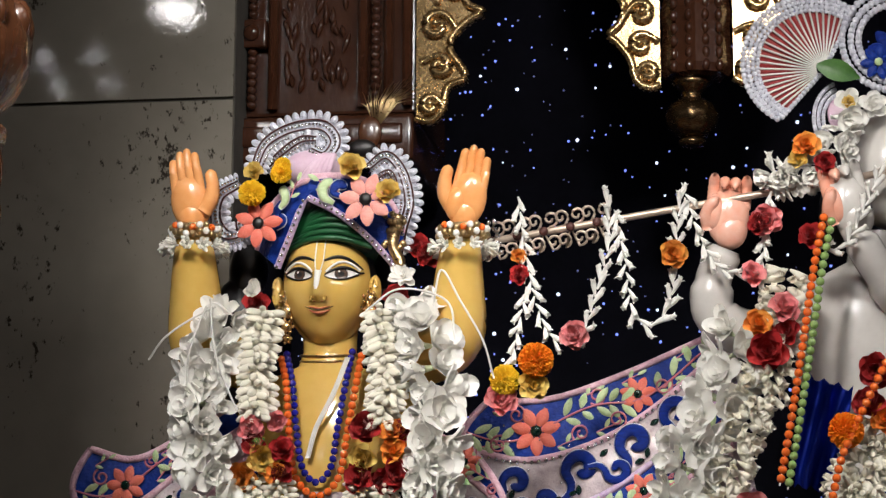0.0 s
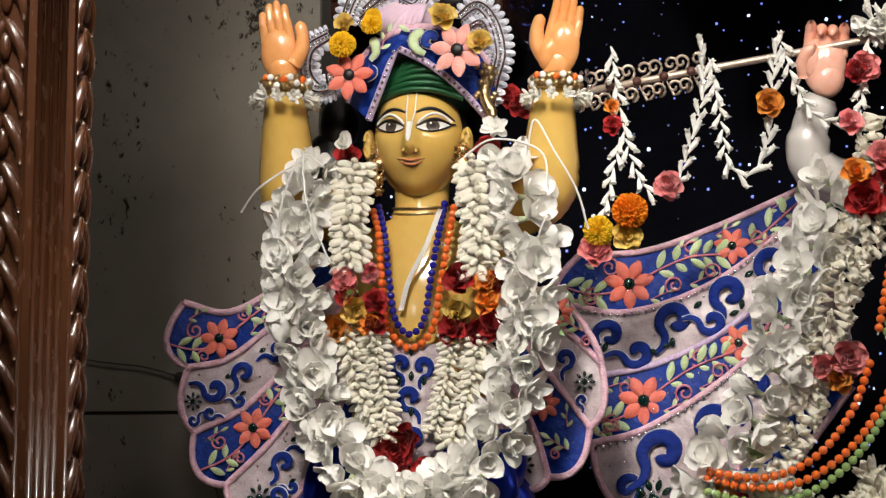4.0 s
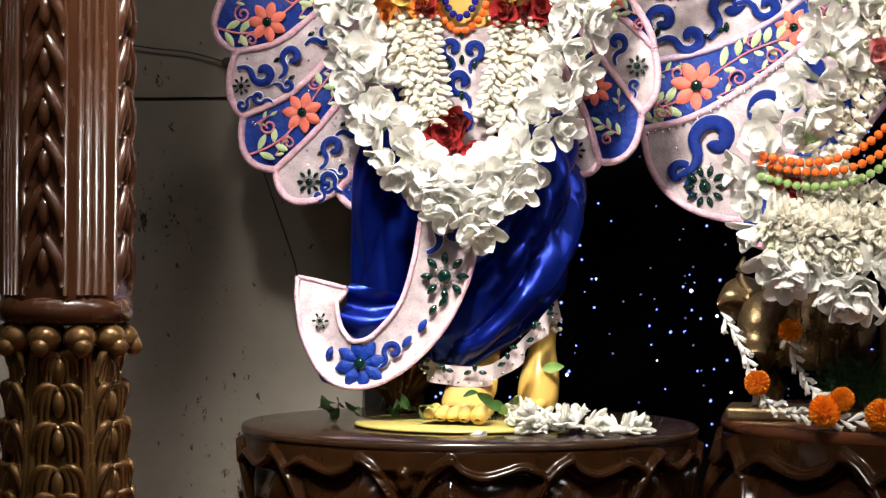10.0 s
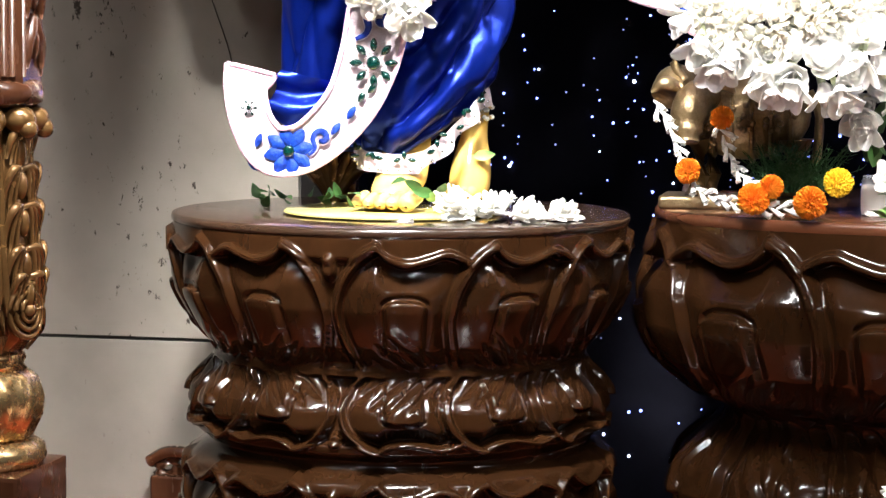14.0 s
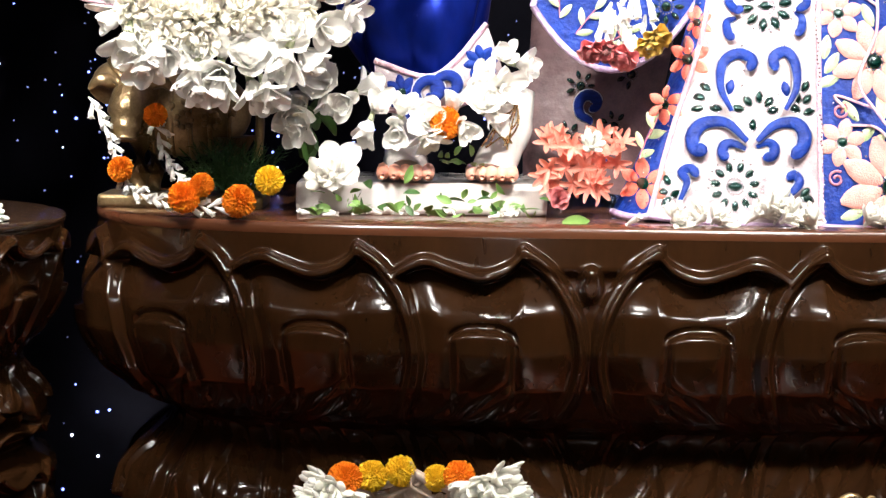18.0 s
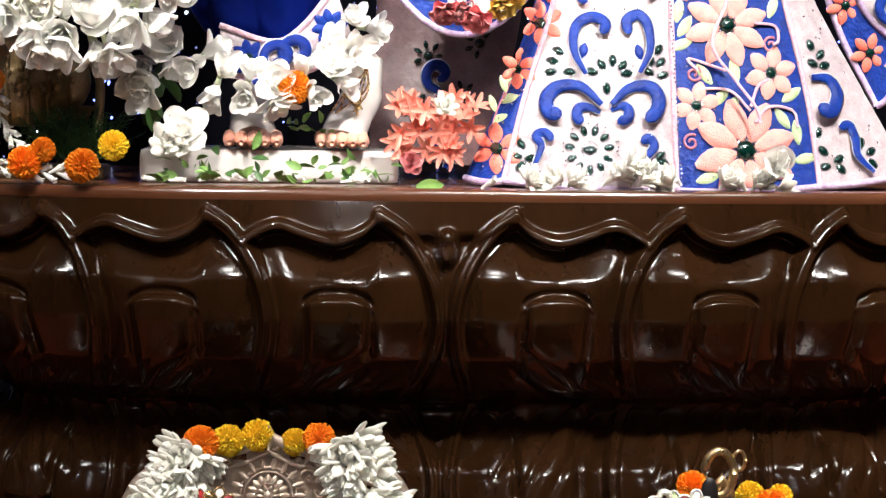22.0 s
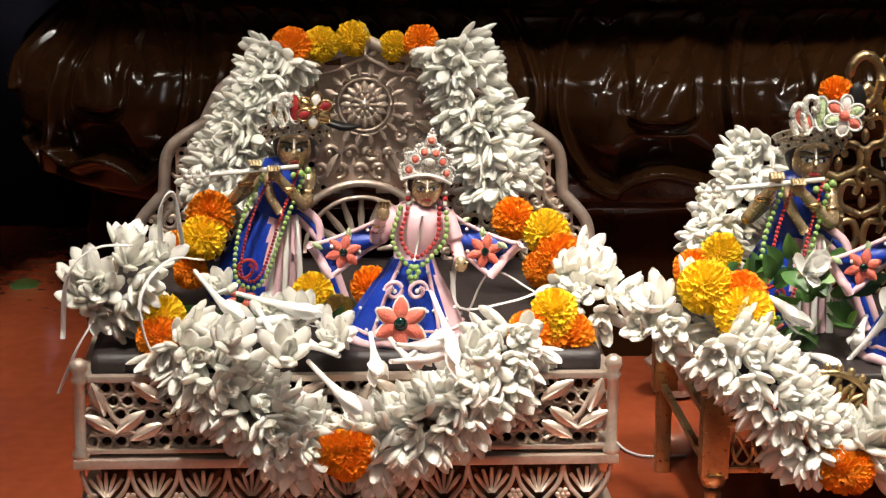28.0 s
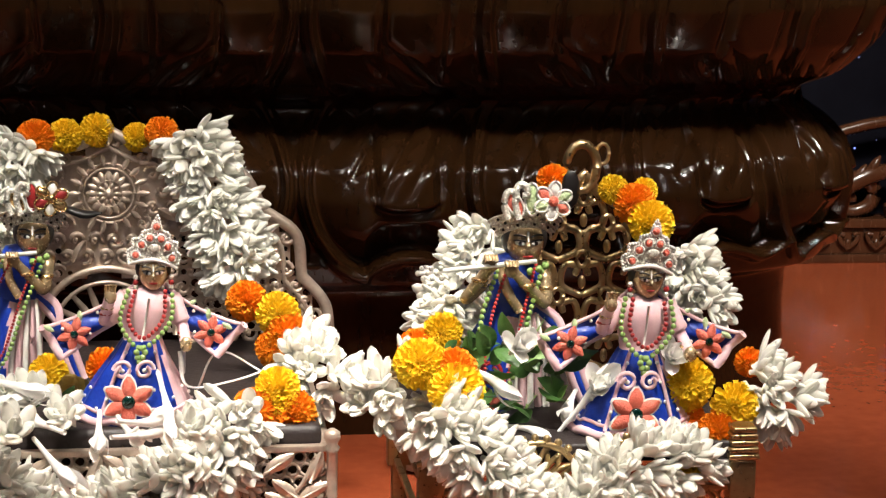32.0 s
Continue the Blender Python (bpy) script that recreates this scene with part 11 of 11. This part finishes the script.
mg2 = thing("marigolds", (1.350, 3.100, 0.740), "orange and yellow marigolds on the brass throne", "marigolds")
for o, c, sz in (("y", (1.212, 3.160, 0.734), 1.1), ("o", (1.185, 3.160, 0.716), .95), ("y", (1.170, 3.020, 0.728), 1.15), ("o", (1.196, 3.010, 0.728), 1.0), ("y", (1.198, 3.000, 0.707), 1.3), ("o", (1.357, 3.270, 0.899), .9), ("y", (1.435, 3.250, 0.895), .85), ("o", (1.450, 3.240, 0.877), 1.0), ("y", (1.465, 3.220, 0.857), 1.15), ("o", (1.584, 3.140, 0.699), .8), ("y", (1.485, 3.040, 0.698), 1.3), ("y", (1.529, 3.030, 0.676), 1.2), ("o", (1.518, 3.010, 0.642), 1.2), ("y", (1.492, 3.000, 0.620), 1.25), ("o", (1.484, 3.030, 0.656), .8), ("y", (1.470, 3.260, 0.890), .7),
                 ("o", (1.293, 2.925, 0.555), 1.0), ("o", (1.311, 2.925, 0.551), 1.0)):
    bloom("marigold_orange" if o == "o" else "marigold_yellow", c, (FR.uniform(-.4, .4), -1, FR.uniform(.1, .5)), sz, mg2)
lf = thing("leaf_bunch", (1.279, 3.080, 0.705), "bunch of green tulsi leaves with white buds", "leaves")
for k in range(60):
    c = Vector((1.283, 3.080, 0.702)) + Vector((FR.uniform(-.065, .065), FR.uniform(-.05, .05), FR.uniform(-.04, .045)))
    bloom(FR.choice(["leaf_dark", "leaf_light", "leaf_dark"]), c, (FR.uniform(-1, 1), -0.5, FR.uniform(-.4, .9)), 0.9, lf)
for a, b2 in (((1.207, 3.020, 0.735), (1.273, 3.000, 0.695)), ((1.327, 3.020, 0.645), (1.384, 3.000, 0.724)), ((1.272, 3.030, 0.654), (1.314, 3.000, 0.644)), ((1.353, 3.040, 0.694), (1.337, 3.020, 0.665))):
    trumpet(a, b2, lf, 0.013)
for c in ((1.275, 3.020, 0.747), (1.376, 3.020, 0.698), (1.459, 3.020, 0.731)):
    bloom("longbloom", c, (FR.uniform(-.4, .4), -0.8, 0.5), 0.9, lf)
SEAT = 0.650
flautist(seated((1.294, 3.150, 0.701), 3.15), (1.306, 3.140, 0.848), "small brass flute player in blue and pink on the brass throne", (4, 7, 10))
consort(seated((1.431, 3.025, 0.662), 3.025), (1.429, 3.020, 0.830), "small figure in a spread blue skirt on the brass throne")
bm = bmesh.new()
blob(bm, (1.373, 3.210, 0.902), (0.012, 0.005, 0.024), 0, 10, 8)
tagged(part("dark_feather", bm, M["hair"]), "dark feather tip above the small crown", "feather")

# ---- small things on the altar floor ----
dish = bmesh.new()
dc = (1.244, 3.598, 0.436)
lathe(dish, [(0.020, FLOOR + 0.002), (0.030, FLOOR + 0.006), (0.018, FLOOR + 0.018), (0.030, FLOOR + 0.030), (0.040, FLOOR + 0.044), (0.042, FLOOR + 0.050), (0.036, FLOOR + 0.046), (0.006, FLOOR + 0.030)], 36, (dc[0], dc[1], 0), 0, lambda a, r, z: r * (1 + 0.05 * math.sin(a * 9)))
tagged(part("silver_cup", dish, M["silver"]), "small fluted silver cup on the red floor", "cup")
for c in ((0.738, 2.800, 0.518), (0.803, 2.800, 0.517)):
    sd = thing("silver_sandal", (c[0], 2.80, FLOOR), "tiny silver sandal on the floor before the throne", "sandal", "silver sandals")
    bm = bmesh.new()
    box(bm, (c[0] - 0.030, 2.76, FLOOR + 0.0005), (c[0] + 0.030, 2.86, FLOOR + 0.012), 0, 0.004)
    part("sole", bm, M["enamelwhite"], sd, "pale silver sole")
    bm = bmesh.new()
    for q in (-0.014, 0.012):
        tube(bm, [(c[0] + q - 0.010, 2.785, FLOOR + 0.014), (c[0] + q, 2.785, FLOOR + 0.026), (c[0] + q + 0.010, 2.785, FLOOR + 0.014)], 0.0025, 6)
        blob(bm, (c[0] + q, 2.785, FLOOR + 0.026), (0.005, 0.005, 0.005), 0, 8, 6)
    part("knob", bm, M["silver"], sd)
bm = bmesh.new()
tube(bm, smooth_line([(1.127, 3.419, 0.433), (1.141, 3.355, 0.433), (1.166, 3.332, 0.433), (1.213, 3.334, 0.433)], 6), 0.0016, 5)
tagged(part("loose_thread", bm, M["thread"]), "thin white cord lying on the red floor", "cord")
tagged(bloom("leaf_dark", (0.265, 4.203, 0.436), (1, 0, 0.02), 1.2, None, "", 1.57), "fallen green leaf on the red floor", "leaf")

# ---- carved wooden bracket and gilded arch over the niche ----
M["darkcarve"] = surface("dark_carved_wood", (0.042, 0.015, 0.008), (0.075, 0.028, 0.014), 14, 0.2, coat=0.4, bump=0.14, bscale=70, stretch=(2, 2, 0.6))
CA, CB, CY = -0.445, -0.045, 4.20
corbel = thing("carved_bracket", ((CA + CB) / 2, CY, 2.56), "dark varnished carved wooden bracket under the ceiling", "bracket")
bm = bmesh.new()
box(bm, (CA + 0.03, CY + 0.02, 2.66), (CB, 4.62, 3.395), 0, 0.006)
part("block", bm, M["darkcarve"], corbel, "", False)
bm = bmesh.new()
box(bm, (CA + 0.03, CY + 0.0, 2.565), (CB + 0.0, 4.60, 2.655), 0, 0.010)
box(bm, (CA + 0.05, CY - 0.008, 2.595), (CB - 0.02, CY + 0.02, 2.635), 0, 0.008)
part("ledge", bm, M["darkcarve"], corbel)
bm = bmesh.new()
tube(bm, smooth_line([(CA + 0.045, CY, 2.66), (CA + 0.02, CY, 2.70), (CA + 0.012, CY, 2.76), (CA + 0.0, CY, 2.80), (CA - 0.012, CY, 2.84), (CA + 0.0, CY, 2.88), (CA - 0.012, CY, 2.94), (CA, CY, 3.1), (CA, CY, 3.39)], 5), 0.026, 10)
part("side_scroll", bm, M["darkcarve"], corbel)
for x, kind in ((CA + 0.085, "bead"), (CA + 0.045, "rib"), (CA + 0.125, "rib"), (CB - 0.015, "rib"), (CB - 0.05, "rib"), (CB - 0.075, "bead"), (CB - 0.10, "rib")):
    bm = bmesh.new()
    if kind == "rib":
        tube(bm, [(x, CY + 0.012, 2.67), (x, CY + 0.012, 3.39)], 0.011, 8)
    else:
        z = 2.68
        while z < 3.38:
            blob(bm, (x, CY + 0.010, z), (0.011, 0.012, 0.009), 0, 8, 6)
            z += 0.015
    part("moulding", bm, M["darkcarve"], corbel)
bm = bmesh.new()
box(bm, (CA + 0.06, CY - 0.012, 2.79), (CA + 0.115, CY + 0.02, 2.845), 0, 0.004)
blob(bm, (CA + 0.0875, CY - 0.014, 2.818), (0.017, 0.012, 0.017), 0, 14, 8)
part("boss", bm, M["darkcarve"], corbel, "square boss with a round knob")
rr = random.Random(9)
for k in range(60):
    x, z = rr.uniform(CA + 0.15, CB - 0.12), rr.uniform(2.70, 3.0)
    bm = bmesh.new()
    a = rr.uniform(1.2, 2.0)
    lens_piece(bm, (x, CY + 0.016, z), a, rr.uniform(.02, .045), 0.012, 0.008)
    part("carved_leaf", bm, M["darkcarve"], corbel)


def gilt_board(name, outline_xz, y, thick, parent, scrolls):
    """A flat sawn board with a raised rim and scrolls."""
    line = flat_line(outline_xz, 4)
    bm = bmesh.new()
    f = bm.faces.new([bm.verts.new((x, y, z)) for x, z in line])
    out = bmesh.ops.extrude_face_region(bm, geom=[f])
    bmesh.ops.translate(bm, vec=(0, thick, 0), verts=[v for v in out["geom"] if isinstance(v, bmesh.types.BMVert)])
    bmesh.ops.recalc_face_normals(bm, faces=list(bm.faces))
    brd = part(name, bm, M["gold"], parent, "gilded sawn board", False)
    bm = bmesh.new()
    tube(bm, [(x, y - 0.004, z) for x, z in line], 0.008, 8)
    part("rim", bm, M["gold"], brd)
    for cx3, cz3, r, start, h in scrolls:
        bm = bmesh.new()
        pts = [(cx3 + x * r, y - 0.006, cz3 + z * r) for x, z in curl(1.25, 1.0, 0.25, 20, start, h)]
        tail = (cx3 + 1.7 * r * math.cos(start - 0.9 * h), y - 0.004, cz3 + 1.7 * r * math.sin(start - 0.9 * h))
        pts = smooth_line([tail] + pts[::2], 3)
        tube(bm, pts, [0.004 + 0.006 * math.sin(math.pi * min(1, i / len(pts) + 0.1)) for i in range(len(pts))], 8)
        blob(bm, pts[-1], (0.009, 0.007, 0.009), 0, 8, 6)
        part("scroll", bm, M["gold"], brd)
    return brd


arch = thing("gilded_arch", (0.25, CY, 2.65), "gilded carved arch boards with dark pendant posts", "arch")
gilt_board("arch_board", [(-0.04, 2.64), (-0.01, 2.635), (0.012, 2.66), (0.02, 2.70), (0.055, 2.715), (0.045, 2.74), (0.025, 2.77), (0.03, 2.80), (0.06, 2.83), (0.088, 2.845), (0.06, 2.86), (0.045, 2.90), (0.06, 2.96), (0.10, 3.0), (0.10, 3.38), (-0.04, 3.38)], CY, 0.035, arch,
           [(-0.012, 2.665, 0.018, 0.5, 1), (0.005, 2.74, 0.022, 2.0, -1), (0.0, 2.82, 0.028, 0.5, 1), (0.03, 2.89, 0.024, 3.0, -1), (-0.005, 2.92, 0.024, 1.0, 1)])
gilt_board("arch_board", [(0.42, 2.69), (0.40, 2.685), (0.375, 2.70), (0.365, 2.74), (0.34, 2.775), (0.325, 2.79), (0.345, 2.81), (0.355, 2.84), (0.34, 2.88), (0.33, 2.95), (0.30, 3.0), (0.30, 3.38), (0.42, 3.38)], CY, 0.035, arch,
           [(0.398, 2.715, 0.016, 2.5, -1), (0.385, 2.77, 0.02, 1.0, 1), (0.385, 2.83, 0.022, 2.6, -1), (0.37, 2.89, 0.02, 0.5, 1)])
gilt_board("arch_board", [(0.555, 2.70), (0.575, 2.69), (0.60, 2.705), (0.605, 2.75), (0.625, 2.79), (0.655, 2.815), (0.64, 2.84), (0.655, 2.88), (0.70, 2.92), (0.74, 3.0), (0.74, 3.38), (0.555, 3.38)], CY, 0.035, arch,
           [(0.578, 2.715, 0.016, 0.5, 1), (0.59, 2.78, 0.02, 2.0, -1), (0.605, 2.85, 0.026, 0.5, 1), (0.66, 2.90, 0.02, 2.5, -1)])
bm = bmesh.new()
lathe(bm, [(0.045, 2.70), (0.060, 2.705), (0.066, 2.72), (0.062, 2.80), (0.066, 2.83), (0.060, 2.86), (0.066, 3.0), (0.066, 3.39)], 8, (0.487, CY + 0.01, 0))
part("pendant_post", bm, M["darkcarve"], arch, "dark wooden pendant post", False)
for x in (0.447, 0.475, 0.505, 0.530):
    bm = bmesh.new()
    z = 2.715
    while z < 3.38:
        blob(bm, (x, CY - 0.05 + 0.25 * abs(x - 0.487), z), (0.008, 0.008, 0.012), 0, 7, 5)
        z += 0.024
    part("bead_strip", bm, M["darkcarve"], arch)
bm = bmesh.new()
fx, fy = 0.476, CY + 0.01
lathe(bm, [(0.030, 2.705), (0.036, 2.695), (0.030, 2.685), (0.020, 2.678), (0.018, 2.668), (0.024, 2.662)][::-1], 24, (fx, fy, 0))
lathe(bm, [(0.012, 2.588), (0.030, 2.594), (0.045, 2.612), (0.049, 2.632), (0.040, 2.652), (0.022, 2.664)], 48, (fx, fy, 0), 0, lambda a, r, z: r * (1 + 0.04 * abs(math.sin(a * 5))))
lathe(bm, [(0.010, 2.572), (0.024, 2.576), (0.026, 2.584), (0.018, 2.590)], 20, (fx, fy, 0))
part("finial", bm, M["bronze"], arch, "gilded ribbed finial ball")

# ---- carved frieze at the foot of the back wall ----
frieze = thing("carved_frieze", (2.9, 5.06, FLOOR), "low carved wooden frieze of leaf scrolls against the backdrop", "frieze")
bm = bmesh.new()
box(bm, (1.6, 5.035, FLOOR), (4.15, 5.10, FLOOR + 0.018), 0, 0.004)
box(bm, (1.6, 5.045, FLOOR + 0.018), (4.15, 5.09, FLOOR + 0.075), 0, 0.004)
box(bm, (1.6, 5.035, FLOOR + 0.075), (4.15, 5.10, FLOOR + 0.095), 0, 0.005)
part("rail", bm, M["pillarwood"], frieze, "", False)
x = 1.9
while x < 4.0:
    bm = bmesh.new()
    for s in (-1, 1):
        tube(bm, smooth_line([(x, 5.042, FLOOR + 0.03), (x + s * 0.016, 5.038, FLOOR + 0.045), (x + s * 0.022, 5.04, FLOOR + 0.062), (x + s * 0.008, 5.038, FLOOR + 0.06)], 4), 0.006, 6)
    blob(bm, (x, 5.04, FLOOR + 0.04), (0.007, 0.006, 0.012), 0, 8, 6)
    part("leaf_relief", bm, M["pillarwood"], frieze)
    x += 0.062
x = 2.0
k = 0
while x < 4.0:
    bm = bmesh.new()
    z0 = FLOOR + 0.095
    for s, zz, r in ((1, 0.055, 0.06), (-1, 0.15, 0.055)):
        pts = [(x + 0.10 * (s > 0) + r * u, 5.06, z0 + zz + r * 0.8 * w) for u, w in curl(1.2, 1.0, 0.25, 18, 3.5 if s > 0 else 0.4, s)]
        tube(bm, pts, [0.008 + 0.010 * math.sin(math.pi * (0.1 + 0.8 * i / 18)) for i in range(19)], 8)
    tube(bm, smooth_line([(x - 0.07, 5.06, z0 + 0.16), (x + 0.02, 5.055, z0 + 0.175), (x + 0.12, 5.055, z0 + 0.20), (x + 0.20, 5.06, z0 + 0.21)], 5), 0.013, 8)
    tube(bm, smooth_line([(x - 0.08, 5.06, z0 + 0.01), (x + 0.02, 5.05, z0 + 0.04), (x + 0.12, 5.05, z0 + 0.09), (x + 0.19, 5.06, z0 + 0.10)], 5), [0.02] * 8 + [0.022] * 4 + [0.018] * 3 + [0.010], 8)
    for q in range(5):
        lens_piece(bm, (x + 0.03 * q, 5.045, z0 + 0.02 + 0.018 * q), 1.0, 0.05, 0.02, 0.012)
    part("leaf_scroll", bm, M["pillarwood"], frieze, "carved leaf scroll")
    x += 0.25
    k += 1
stub = thing("carved_frieze_end", (-0.588, 4.050, 0.776), "end of a carved wooden frieze beside the pedestal", "frieze")
bm = bmesh.new()
c = Vector((-0.594, 4.050, 0.786))
box(bm, (c.x - 0.03, 4.03, FLOOR), (c.x + 0.16, 4.10, c.z - 0.02), 0, 0.006)
tube(bm, [(c.x + 0.03 * u - 0.01, 4.06, c.z + 0.025 * w - 0.01) for u, w in curl(1.2, 1.0, 0.2, 16, 2.0, -1)], 0.012, 8)
tube(bm, smooth_line([(c.x - 0.04, 4.06, c.z), (c.x + 0.0, 4.05, c.z + 0.02), (c.x + 0.06, 4.05, c.z + 0.018), (c.x + 0.12, 4.06, c.z + 0.03)], 4), 0.012, 8)
part("scroll_end", bm, M["pillarwood"], stub)
# gilded leaf stand behind the statue's legs
st = thing("carved_leaf_stand", (-0.274, 3.980, 1.301), "dark gilded carved leaf stand behind the legs", "stand")
bm = bmesh.new()
b0 = Vector((-0.274, 3.980, 1.280))
for k in range(7):
    a = -0.9 + 0.3 * k
    tube(bm, smooth_line([(b0.x, 3.98, 1.27), (b0.x + 0.05 * math.sin(a), 3.975, 1.27 + 0.05), (b0.x + 0.095 * math.sin(a), 3.97, 1.27 + 0.09 * math.cos(a))], 4), [0.012] * 5 + [0.009] * 3 + [0.004], 7)
tube(bm, [(b0.x + 0.02, 3.99, 1.27), (b0.x + 0.02, 3.99, 1.75)], 0.02, 10)
part("leaf_fan", bm, M["bronzegilt"], st)
